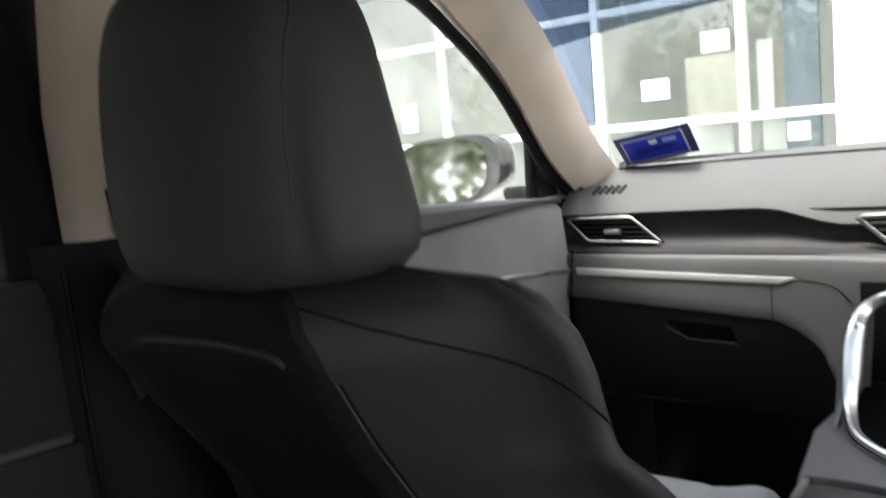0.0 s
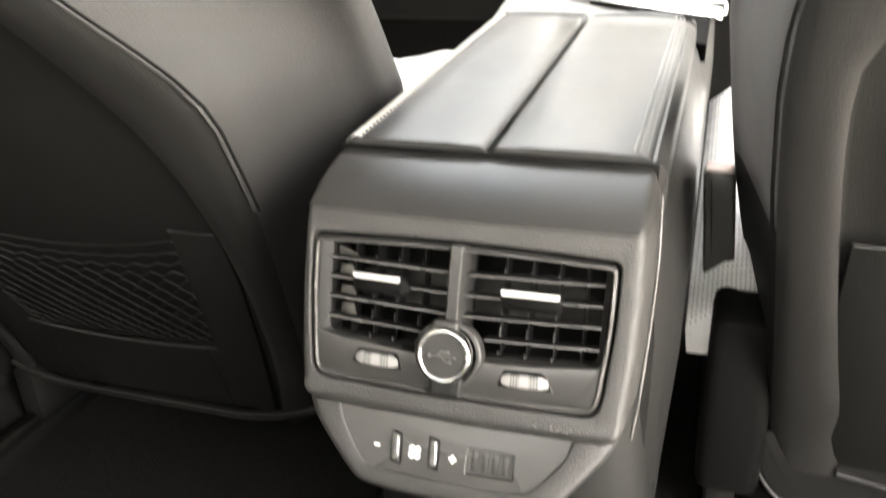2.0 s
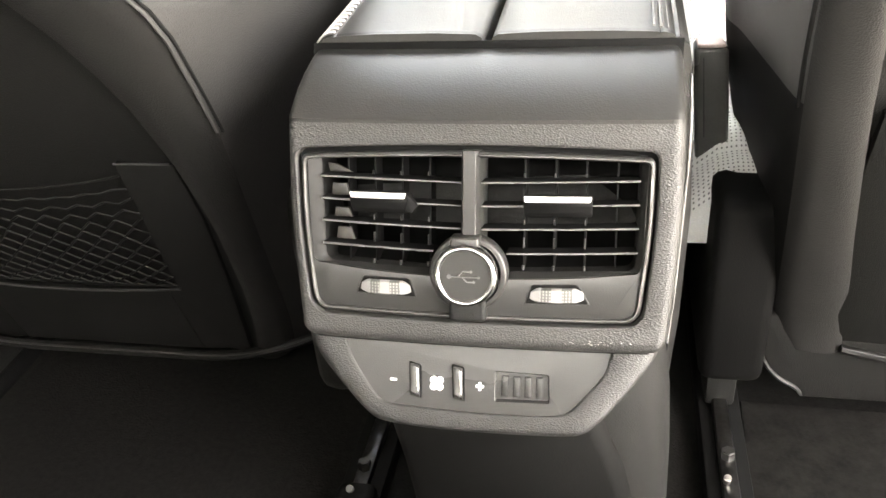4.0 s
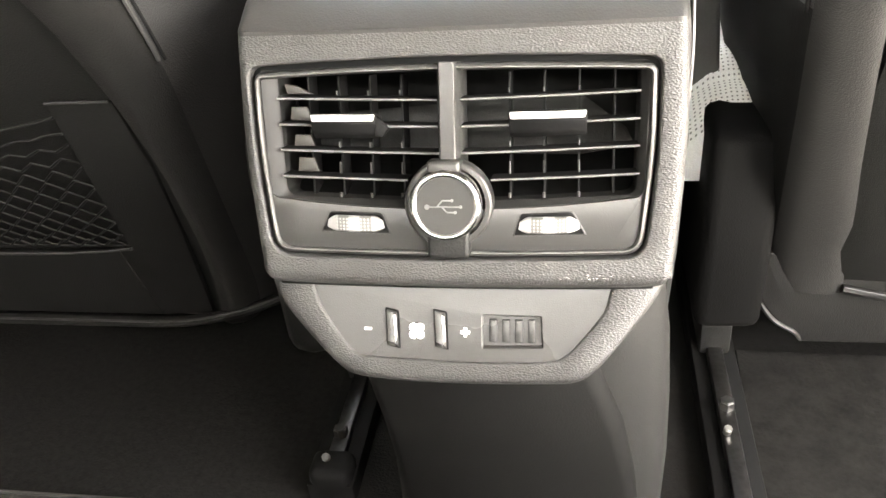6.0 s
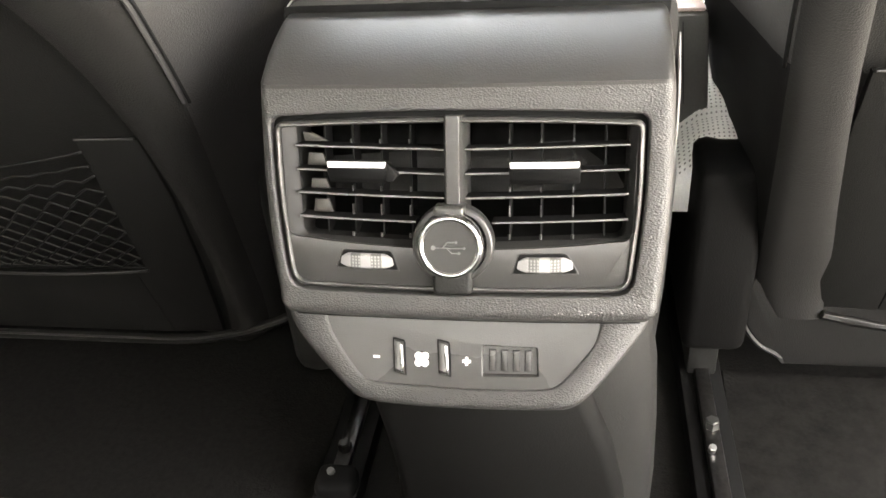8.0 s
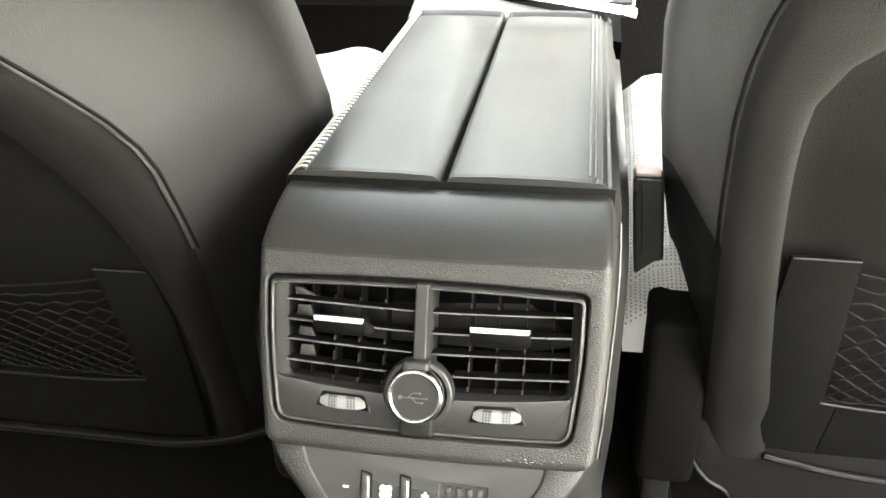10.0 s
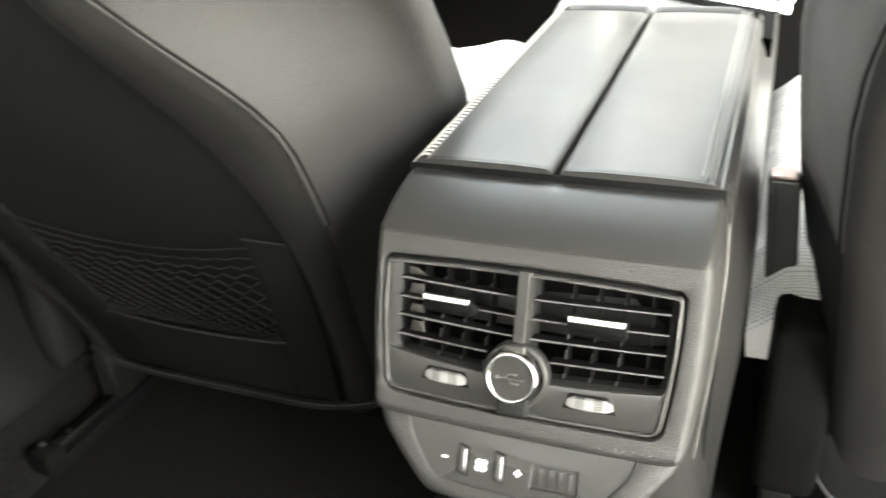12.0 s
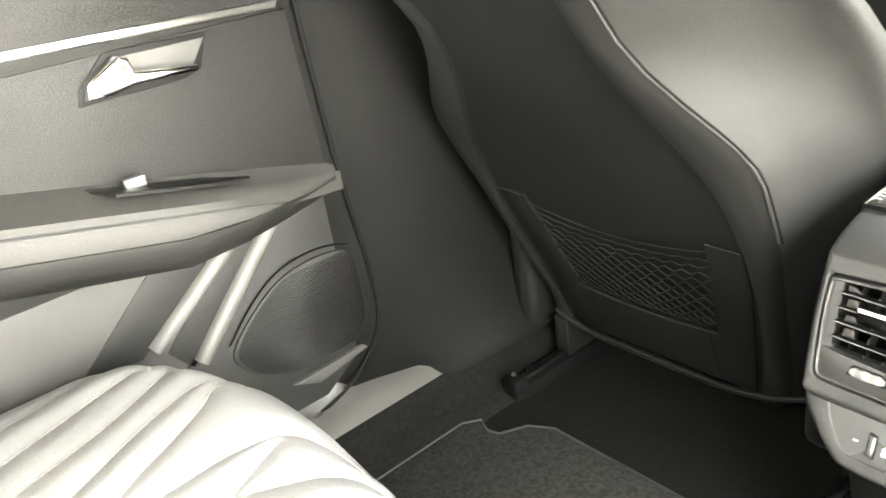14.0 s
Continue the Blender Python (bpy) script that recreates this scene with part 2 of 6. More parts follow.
def slab(outline, place, thick, bevel=0.0, segments=2, holes=()):
    """A plate from an outline of (u, v); place(u, v, w) gives the point, w runs through the thickness."""
    b = bmesh.new()
    vs = [b.verts.new((u, v, 0)) for u, v in outline]
    f = b.faces.new(vs)
    r = bmesh.ops.extrude_face_region(b, geom=[f])
    top = [v for v in r["geom"] if isinstance(v, bmesh.types.BMVert)]
    bmesh.ops.translate(b, vec=(0, 0, -thick), verts=top)
    bmesh.ops.recalc_face_normals(b, faces=b.faces)
    if bevel:
        edge = [e for e in b.edges if all(abs(v.co.z) < 1e-6 for v in e.verts)]
        bmesh.ops.bevel(b, geom=edge, offset=bevel, segments=segments, affect="EDGES", profile=0.5)
    bmesh.ops.triangulate(b, faces=[f for f in b.faces if len(f.verts) > 4])
    for v in b.verts:
        v.co = place(*v.co)
    return b


def spline(points, n):
    """Points along a smooth curve through the given ones, n to each stretch."""
    p = [np.array(q, float) for q in points]
    p = [2 * p[0] - p[1]] + p + [2 * p[-1] - p[-2]]
    out = []
    for i in range(1, len(p) - 2):
        for k in range(n):
            t = k / n
            out.append(0.5 * (2 * p[i] + (p[i + 1] - p[i - 1]) * t + (2 * p[i - 1] - 5 * p[i] + 4 * p[i + 1] - p[i + 2]) * t * t
                              + (3 * p[i] - p[i - 1] - 3 * p[i + 1] + p[i + 2]) * t ** 3))
    out.append(p[-2])
    return out


def tube_data(points, radius, sides=6, closed=False, flat=1.0, up=(0, 0, 1)):
    pts = [Vector(q) for q in points]
    n = len(pts)
    verts, faces = [], []
    for i, q in enumerate(pts):
        a = pts[(i - 1) % n] if (closed or i > 0) else q
        c = pts[(i + 1) % n] if (closed or i < n - 1) else q
        t = (c - a).normalized()
        u = t.cross(Vector(up))
        if u.length < 1e-4:
            u = t.cross(Vector((1, 0, 0)))
        u.normalize()
        w = u.cross(t)
        for k in range(sides):
            g = 2 * math.pi * k / sides
            verts.append(q + u * (radius * math.cos(g)) + w * (radius * flat * math.sin(g)))
    for i in range(n if closed else n - 1):
        j = (i + 1) % n
        for k in range(sides):
            m = (k + 1) % sides
            faces.append((i * sides + k, i * sides + m, j * sides + m, j * sides + k))
    if not closed:
        faces.append(tuple(range(sides))[::-1])
        faces.append(tuple(range((n - 1) * sides, n * sides)))
    return verts, faces


def tube(name, points, radius, material, parent=None, label="", sides=6, closed=False, flat=1.0, up=(0, 0, 1)):
    v, f = tube_data(points, radius, sides, closed, flat, up)
    return mesh_object(name, v, f, material, parent, label, sharp=60)


def loft_data(rings, closed=True, caps=True):
    n = len(rings[0])
    verts = [p for r in rings for p in r]
    faces = []
    for i in range(len(rings) - 1):
        for k in range(n if closed else n - 1):
            m = (k + 1) % n
            faces.append((i * n + k, i * n + m, (i + 1) * n + m, (i + 1) * n + k))
    if caps and closed:
        for i, rev in ((0, True), (len(rings) - 1, False)):
            c = len(verts)
            verts.append(tuple(np.mean([np.array(p) for p in rings[i]], axis=0)))
            for k in range(n):
                m = (k + 1) % n
                faces.append((c, i * n + m, i * n + k) if rev else (c, i * n + k, i * n + m))
    return verts, faces


def loft(name, rings, material, parent=None, label="", closed=True, caps=True, sharp=50):
    v, f = loft_data(rings, closed, caps)
    return mesh_object(name, v, f, material, parent, label, sharp=sharp)


def disc(name, centre, axis, radius, depth, material, parent=None, label="", bevel=0.001, sides=40):
    b = bmesh.new()
    bmesh.ops.create_cone(b, cap_ends=True, segments=sides, radius1=radius, radius2=radius, depth=depth)
    if bevel:
        bmesh.ops.bevel(b, geom=[e for e in b.edges if abs(e.verts[0].co.z - e.verts[1].co.z) < 1e-6], offset=bevel, segments=2, affect="EDGES")
    q = Vector(axis).to_track_quat("Z", "Y").to_matrix().to_4x4()
    bmesh.ops.transform(b, matrix=Matrix.Translation(centre) @ q, verts=b.verts)
    return part(name, b, material, parent, label)


# ------------------------------------------------------------ the car's shell
FLOOR = 0.0


def setting(name, bm, material, label, category, sharp=40):
    ob = part(name, bm, material, None, "", sharp)
    return tagged(ob, label, category, kind="structure")


# floor pan under carpet, raised in front
setting("floor", box(-0.66, 0.66, -1.0, 1.75, -0.05, FLOOR), CARPET, "black needle-felt carpet on the car floor", "floor")
mat_shape = [(-0.30, -0.40), (-0.616, -0.30), (-0.616, -0.05), (-0.60, -0.025), (-0.575, -0.035), (-0.555, -0.03), (-0.535, 0.01), (-0.50, 0.03), (-0.22, 0.03), (-0.19, -0.02)]
rear_mat = part("rear_floor_mat", slab(mat_shape, lambda u, v, w: Vector((u, v, 0.008 + w)), 0.008, 0.003), MAT)
tube("binding", [(u, v, 0.0085) for u, v in mat_shape], 0.0018, THREAD, rear_mat, "bound edge", closed=True)
tagged(rear_mat, "dark carpet floor mat with a bound edge on the floor", "floor mat")

# sheet added over the right floor, where the carpet catches more light
right_felt = part("rear_floor_mat", slab([(0.185, -0.42), (0.60, -0.42), (0.60, 0.24), (0.21, 0.24)], lambda u, v, w: Vector((u, v, 0.008 + w + 0.004 * math.sin(9 * u) * math.sin(7 * v))), 0.008, 0.003), FELT)
tagged(right_felt, "felt sheet added for the lit carpet behind the driver's seat", "floor mat")

# ------------------------------------------------------------ front seats
SEAT_X = 0.415
ZK = [0.10, 0.20, 0.30, 0.42, 0.50, 0.56, 0.62, 0.66, 0.675, 0.70, 0.74, 0.78, 0.81, 0.83, 0.842]
XF = [0.225, 0.255, 0.27, 0.283, 0.289, 0.294, 0.293, 0.284, 0.279, 0.279, 0.281, 0.278, 0.262, 0.23, 0.14]


seat_hand = [1]  # 1: passenger's seat, -1: driver's


def back_rear(z):
    return float(np.interp(z, [0.10, 0.14, 0.36, 0.5, 0.6, 0.7, 0.77, 0.80, 0.825, 0.842], [0.165, 0.158, 0.06, -0.01, -0.07, -0.13, -0.165, -0.17, -0.16, -0.13]))


def back_front(z):
    return float(np.interp(z, [0.10, 0.14, 0.3, 0.43, 0.5, 0.57, 0.66, 0.675, 0.73, 0.77, 0.82, 0.842], [0.36, 0.36, 0.33, 0.275, 0.215, 0.145, 0.035, 0.036, 0.012, -0.008, -0.04, -0.085]))


def back_seam(z):
    if seat_hand[0] < 0:
        return float(np.interp(z, [0.10, 0.14, 0.3, 0.42, 0.49, 0.53, 0.56, 0.58, 0.606, 0.635, 0.67, 0.71, 0.78, 0.82, 0.842], [0.195, 0.205, 0.224, 0.240, 0.247, 0.248, 0.245, 0.240, 0.228, 0.208, 0.165, 0.132, 0.118, 0.10, 0.05]))
    return float(np.interp(z, [0.10, 0.14, 0.3, 0.387, 0.42, 0.46, 0.48, 0.50, 0.52, 0.55, 0.58, 0.61, 0.66, 0.71, 0.78, 0.82, 0.842], [0.195, 0.2, 0.222, 0.234, 0.236, 0.237, 0.233, 0.222, 0.206, 0.179, 0.156, 0.143, 0.136, 0.131, 0.124, 0.10, 0.05]))


def back_panel_edge(z):
    if seat_hand[0] < 0:
        return min(back_seam(z) - 0.012, float(np.interp(z, [0.10, 0.167, 0.204, 0.254, 0.32, 0.385, 0.45, 0.49, 0.512, 0.528, 0.545, 0.56, 0.60, 0.66, 0.74, 0.78], [0.140, 0.151, 0.158, 0.169, 0.182, 0.194, 0.205, 0.209, 0.209, 0.205, 0.194, 0.176, 0.14, 0.11, 0.10, 0.098])))
    return min(back_seam(z) - 0.012, float(np.interp(z, [0.10, 0.14, 0.20, 0.29, 0.36, 0.42, 0.47, 0.5, 0.55, 0.6, 0.66, 0.74, 0.78], [0.157, 0.163, 0.176, 0.188, 0.188, 0.184, 0.168, 0.15, 0.12, 0.105, 0.098, 0.098, 0.098])))


def back_section(z):
    r, f, s, e = back_rear(z), back_front(z), back_seam(z), back_panel_edge(z)
    w = float(np.interp(z, ZK, XF))
    if seat_hand[0] < 0:
        w = float(np.interp(z, [0.10, 0.14, 0.20, 0.25, 0.30, 0.36, 0.42, 0.445, 0.511, 0.56, 0.60, 0.628, 0.651, 0.70, 0.756, 0.78, 0.81, 0.83, 0.842], [0.225, 0.225, 0.229, 0.2365, 0.248, 0.260, 0.269, 0.272, 0.280, 0.281, 0.2795, 0.276, 0.272, 0.271, 0.269, 0.262, 0.246, 0.214, 0.124]))
    f = max(f, r + 0.04)
    deep = (0.020 if seat_hand[0] < 0 else 0.007) * min(1, max(0.3, (0.72 - z) / 0.15))
    half = [(0, r + 0.012), (e * 0.5, r + 0.012), (e - 0.003, r + deep), (e + 0.003, r + 0.001), ((e + s) / 2, r - 0.003 * min(1, max(0, (0.72 - z) / 0.1))), (s, r + 0.010 - 0.004 * min(1, max(0, (z - 0.6) / 0.1))),
            (s + 0.35 * (w - s), r + 0.012 + 0.24 * (f - r)), (s + 0.75 * (w - s), r + 0.012 + 0.58 * (f - r)), (w, f - 0.22 * (f - r)), (w - 0.012, f), (w * 0.7, f - 0.012), (0, f - 0.04)]
    return spline(half, 4)


def build_seat(hand, label):
    """hand: 1 for the seat left of the console, -1 for the other."""
    seat = thing("car_seat", label, "car seat", "front seats")
    zs = list(np.linspace(0.10, 0.64, 22)) + list(np.linspace(0.655, 0.80, 13)) + [0.812, 0.822, 0.83, 0.836, 0.842]
    rings, n = [], None
    for z in zs:
        h = back_section(z)
        n = len(h)
        # the door side of the passenger's backrest stays broad towards its top
        broad = 0.07 * min(1, max(0, (z - 0.62) / 0.14)) if hand > 0 else 0
        ring = [(x, y, z) for x, y in h] + [(-min(x + broad * min(1, x / 0.12), max(x, 0.285)), y, z) for x, y in h[-2:0:-1]]
        rings.append(ring)
    v, f = loft_data(rings)
    m = len(rings[0])
    cut = 3 * 4  # columns that belong to the rear panel
    panel, band, rest, low_side = [], [], [], []
    for q in f:
        cols = [i % m for i in q if i < m * len(rings)]
        zz = np.mean([v[i][2] for i in q])
        side = [min(c, m - c) for c in cols]
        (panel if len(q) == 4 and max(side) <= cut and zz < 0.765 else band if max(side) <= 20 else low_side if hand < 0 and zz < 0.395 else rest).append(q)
    mesh_object("backrest", v, rest, LEATHER if hand > 0 else DRIVER_LIT, seat, "black grained leather backrest with side bolsters", sharp=70)
    # the bolster's shade low down, put in as a darker material
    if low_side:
        mesh_object("side_shade", v, low_side, PANEL, seat, "low part of the seat's side, coloured dark for its shade", sharp=70)
    mesh_object("rear_band", v, band, BAND if hand > 0 else DRIVER_BAND, seat, "band round the rear panel, with shade in its colour", sharp=70)
    mesh_object("back_panel", v, panel, PANEL if hand > 0 else BAND, seat, "recessed rear panel, darkened in colour for shade", sharp=70)
    # piped seams between the rear band and the side bolsters
    for sgn in (1, -1):
        line = [(sgn * (back_seam(z) + 0.001), back_rear(z) + 0.0075, z) for z in np.linspace(0.386 if hand > 0 else 0.38, 0.755, 60)]
        if hand > 0 and sgn > 0:
            tube("piping", line, 0.0016, THREAD, seat)
            tube("seam_groove", [(x + 0.0035, y + 0.0008, z) for x, y, z in line], 0.0012, BLACK, seat)
        elif hand < 0:
            # a plain closed seam that sinks in at its foot
            tube("seam_groove", [(x + sgn * 0.002, y + 0.0006 + 0.004 * max(0, 0.46 - z) / 0.08, z) for x, y, z in line], 0.0014, BLACK, seat)
        shoulder = []
        for k in np.linspace(0, 1, 22):
            z = 0.818 - 0.149 * k ** 1.25
            h = back_section(z)
            i = 20 + (36 - 20) * k
            a, b = h[int(i)], h[min(int(i) + 1, len(h) - 1)]
            q = a + (b - a) * (i - int(i))
            shoulder.append((sgn * (q[0] + 0.001), q[1] - 0.001, z))
        if sgn == hand:
            tube("shoulder_seam", shoulder, 0.0011, BLACK, seat)
    # piping over the panel; its highlight is put into the paler leather
    fold = spline([(-0.197, 0.70), (-0.180, 0.742), (-0.158, 0.766), (-0.125, 0.776), (-0.06, 0.780), (0.0, 0.780), (0.045, 0.777), (0.066, 0.773), (0.076, 0.766)] if hand > 0 else [(-0.085, 0.766), (-0.06, 0.777), (0.0, 0.780), (0.06, 0.777), (0.085, 0.766)], 5)
    tube("panel_piping", [(q[0], back_rear(q[1]) + 0.0085, q[1]) for q in fold], 0.0042, LEATHER_LIT, seat)
    # lower edge of the cover
    hem = []
    for x in np.linspace(-0.19, 0.235, 40) if hand > 0 else np.linspace(-0.146, 0.146, 32):
        z = 0.093 + 1.7 * max(0, abs(x) - 0.09) ** 2 if hand > 0 else 0.087 + 0.95 * x * x
        hem.append((x, back_rear(z) - 0.003 + 1.0 * max(0, abs(x) - 0.13) ** 2, z))
    tube("hem", hem, 0.005 if hand > 0 else 0.004, BAND if hand > 0 else SKIRT, seat)
    # soft highlight on the hem, drawn as a thin paler tube
    tube("hem_highlight", [(x, y - 0.0035, z + 0.0035) for x, y, z in hem], 0.0011, HEM, seat)
    if hand < 0:
        tube("side_piping", spline([(-0.212, 0.164, 0.123), (-0.211, 0.163, 0.10), (-0.207, 0.163, 0.086), (-0.194, 0.164, 0.068), (-0.176, 0.165, 0.055), (-0.168, 0.168, 0.044)], 6), 0.0022, HEM, seat)
        edge = [(-0.213, 0.140), (-0.212, 0.105), (-0.207, 0.086), (-0.194, 0.068), (-0.176, 0.055), (-0.168, 0.042)]
        edge = [tuple(q[:2]) for q in spline([(u, w_, 0) for u, w_ in edge], 4)]
        part("skirt_panel", slab(edge + [(-u, w_) for u, w_ in edge[::-1]], lambda u, v_, w: Vector((u, 0.1655 - 0.10 * max(0, v_ - 0.11) + 3.0 * max(0, abs(u) - 0.185) ** 2 - w, v_)), 0.02, 0.004, 3), SKIRT, seat, "leather skirt below the seat back")
    section = back_section(0.104)
    rings = []
    for k in np.linspace(0, 1, 4):
        half = [(x * (1 - (0.16 if hand > 0 else 0.10) * k), y + 0.004 + (0.05 if hand > 0 else 0.012) * k * k) for x, y in section]
        low = 0.105 - (0.050 if hand > 0 else 0.062) * k
        rings.append([(x, y, low) for x, y in half] + [(-x, y, low) for x, y in half[-2:0:-1]])
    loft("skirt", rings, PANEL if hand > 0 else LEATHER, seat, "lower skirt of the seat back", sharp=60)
    # pocket: flap below and beside, net between
    def on_panel(u, v_, w):
        return Vector((u, back_rear(v_) + 0.004 - w, v_))
    lip = 0.355 if hand > 0 else 0.379
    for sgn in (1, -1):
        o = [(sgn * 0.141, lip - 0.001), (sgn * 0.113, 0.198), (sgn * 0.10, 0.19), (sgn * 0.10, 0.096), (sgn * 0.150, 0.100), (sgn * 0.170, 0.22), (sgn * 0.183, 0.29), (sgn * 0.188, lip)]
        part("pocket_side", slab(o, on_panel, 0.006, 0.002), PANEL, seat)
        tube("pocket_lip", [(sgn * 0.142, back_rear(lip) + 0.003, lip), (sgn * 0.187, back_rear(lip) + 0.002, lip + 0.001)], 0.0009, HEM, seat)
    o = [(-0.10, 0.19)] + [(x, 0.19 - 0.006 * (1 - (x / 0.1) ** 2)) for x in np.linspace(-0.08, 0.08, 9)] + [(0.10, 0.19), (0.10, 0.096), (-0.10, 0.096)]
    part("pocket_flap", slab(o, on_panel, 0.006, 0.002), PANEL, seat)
    tube("pocket_hem", [(x, back_rear(0.194) + 0.002, 0.1935 - 0.006 * (1 - (x / 0.115) ** 2)) for x in np.linspace(-0.116, 0.116, 24)], 0.0014, HEM, seat)
    verts, faces = [], []
    rows = 15
    for j in range(rows):
        line = []
        for i in range(127):
            k = i / 126
            top = lip - 0.013 - 0.02 * (1 - (2 * k - 1) ** 2)
            tight = 1 - (1 - j / (rows - 1)) ** 1.35
            z0 = top + (0.196 - top) * tight
            amp = 0.0048 * min(1, j / 4) if j < rows - 1 else 0.001
            z = z0 + amp * (2 / math.pi * math.asin(0.995 * math.cos(math.pi * 21 * k))) * (1 if j % 2 else -1)
            half = float(np.interp(z, [0.19, lip - 0.005], [0.112, 0.141]))
            line.append(((2 * k - 1) * half, back_rear(z) + 0.004, z))
        a, b = tube_data(line, 0.0011, 4)
        faces += [tuple(i + len(verts) for i in q) for q in b]
        verts += a
    ob = mesh_object("pocket_net", verts, faces, NET, seat, "stretched diamond net")
    ob["kind"] = "stuff"
    # head restraint
    rings = []
    for k in np.linspace(0, 1, 21):
        z = 0.822 + 0.285 * k
        g = (1 - abs(2 * k - 1) ** (7 if k < 0.5 else 4.5)) ** (1 / 3.2) if 0 < k < 1 else 0.02
        w = (0.162 - 0.046 * k ** 1.4) * (0.25 + 0.75 * g)
        d = 0.072 * (0.22 + 0.78 * g)
        yc = -0.118 - 0.05 * k + 0.05 * k * k
        ring = []
        for a in range(72):
            t = 2 * math.pi * a / 72
            c, s = math.cos(t), math.sin(t)
            e = 2 / 2.9
            x = w * abs(c) ** e * (1 if c > 0 else -1)
            y = d * abs(s) ** e * (1 if s > 0 else -1)
            y += 0.022 * (x / 0.14) ** 2 if s < 0 else 0.035 * (x / 0.14) ** 2
            if s < 0:
                y += 0.005 * math.exp(-((abs(x) - 0.122) / 0.009) ** 2)
            ring.append((x if x > 0 else x * 1.07, yc + y, z))
        rings.append(ring)
    for sgn in (1, -1):
        line = []
        for k in np.linspace(0.12, 0.86, 24):
            g = (1 - abs(2 * k - 1) ** 4.5) ** (1 / 3.2)
            w, d = (0.162 - 0.046 * k ** 1.4) * (0.25 + 0.75 * g), 0.072 * (0.22 + 0.78 * g)
            x = min(0.118, 0.93 * w)
            c = (x / w) ** 1.45
            y = -0.118 - 0.05 * k + 0.05 * k * k - d * math.sqrt(1 - c * c) ** (2 / 2.9) + 0.022 * (x / 0.14) ** 2
            line.append((sgn * x, y + 0.0032, 0.822 + 0.285 * k))
        tube("headrest_seam", [(x, y + 0.0006, z) for x, y, z in line], 0.0008, LEATHER_LIT, seat)
    loft("headrest", rings, LEATHER_LIT, seat, "padded black leather head restraint", sharp=80)
    for sgn in (1, -1):
        tube("headrest_post", [(sgn * 0.06, -0.10, 0.76), (sgn * 0.06, -0.105, 0.86)], 0.006, CHROME, seat, sides=10)
        disc("post_collar", (sgn * 0.06, -0.105, 0.842), (0, 0, 1), 0.013, 0.012, DARK, seat)
    # cushion
    rings = []
    y_back = 0.22 if hand > 0 else 0.19
    for y in np.linspace(y_back, 0.64, 64):
        k = (y - y_back) / (0.64 - y_back)
        end = min(1, (1 - k) / 0.12) if k > 0.88 else 1
        ring = []
        half_w = 0.265 if hand > 0 else 0.288
        xs = np.linspace(-half_w, half_w, 41)
        for x in xs:
            a = abs(x) / half_w
            z = (0.343 + 0.04 * k if hand > 0 else 0.295 + 0.05 * k) + 0.012 * math.exp(-((a - 0.82) / 0.13) ** 2) - 0.018 * max(0, a - 0.9) / 0.1
            z -= 0.004 * math.exp(-(((abs(x) - 0.15)) / 0.006) ** 2)
            z -= 0.004 * math.exp(-((((y * 100) % 4.2) - 2.1) / 0.5) ** 2)
            z -= 0.05 * (1 - math.sqrt(max(0, 1 - (1 - end) ** 2)))
            if hand < 0:
                z -= 0.055 * max(0, (0.42 - y) / 0.23) ** 1.3
            ring.append((x, y, z))
        ring += [(half_w - 0.003, y, ring[-1][2] - 0.025), (0.003 - half_w, y, ring[0][2] - 0.025)]
        rings.append(ring)
    loft("cushion", rings, LEATHER_CUSHION if hand > 0 else CUSHION_LIT, seat, "pale grey leather seat cushion with stitched channels", sharp=60)
    part("seat_base", box(-0.20, 0.20, 0.24, 0.70, 0.06, 0.21, 0.02), DARK, seat)
    for sgn in (1, -1):
        if hand > 0:
            part("side_cover", box(sgn * 0.245 - 0.022, sgn * 0.245 + 0.022, 0.14, 0.52, 0.07, 0.30, 0.02, 3), DARK, seat)
        else:
            part("side_cover", box(sgn * 0.2375 - 0.0285, sgn * 0.2375 + 0.0285, 0.145, 0.52, 0.07, 0.258, 0.012, 3), COVER_SHADED, seat)
        rx_ = hand * ((0.278 if hand > 0 else 0.240) if sgn == hand else -0.193)
        rail = part("seat_rail", box(rx_ - 0.020, rx_ + 0.020, (0.045 if sgn == hand else 0.06) if not (hand < 0 and sgn < 0) else -0.03, 0.75, 0.0, 0.022, 0.003), BLACK, seat)
        part("rail_track", box(rx_ - 0.007, rx_ + 0.007, 0.05 if hand > 0 else -0.02, 0.74, 0.02, 0.030, 0.002), STEEL, rail)
        if hand > 0 or sgn > 0:
            part("rail_cap", box(rx_ - 0.018, rx_ + 0.018, 0.045, 0.075, 0.0, 0.036, 0.008, 3), BLACK if hand > 0 else DARK, rail)
        disc("bolt", (rx_, 0.094, 0.034), (0, 0, 1), 0.0062, 0.010, STEEL if hand > 0 else SATIN_DARK, rail, sides=6)
        disc("bolt", (rx_ - 0.004, 0.062, 0.036), (0, -0.4, 1), 0.0035, 0.010, SATIN_DARK if hand > 0 else SATIN, rail, sides=8)
        part("rail_leg", box(rx_ - 0.014, rx_ + 0.014, 0.17, 0.24, 0.02, 0.09, 0.004), DARK, rail)
    return seat


seat_left = build_seat(1, "black leather front passenger seat with a netted rear pocket")
seat_left.location = (-SEAT_X, 0, 0)
seat_hand[0] = -1
seat_right = build_seat(-1, "black leather driver's seat with a netted rear pocket")
seat_right.location = (SEAT_X + 0.012, 0.05, 0)

# ------------------------------------------------------------ centre console
console = thing("centre_console", "dark grey centre console with rear air vents between the front seats", "console")
SL, CL = 0.355, 0.935


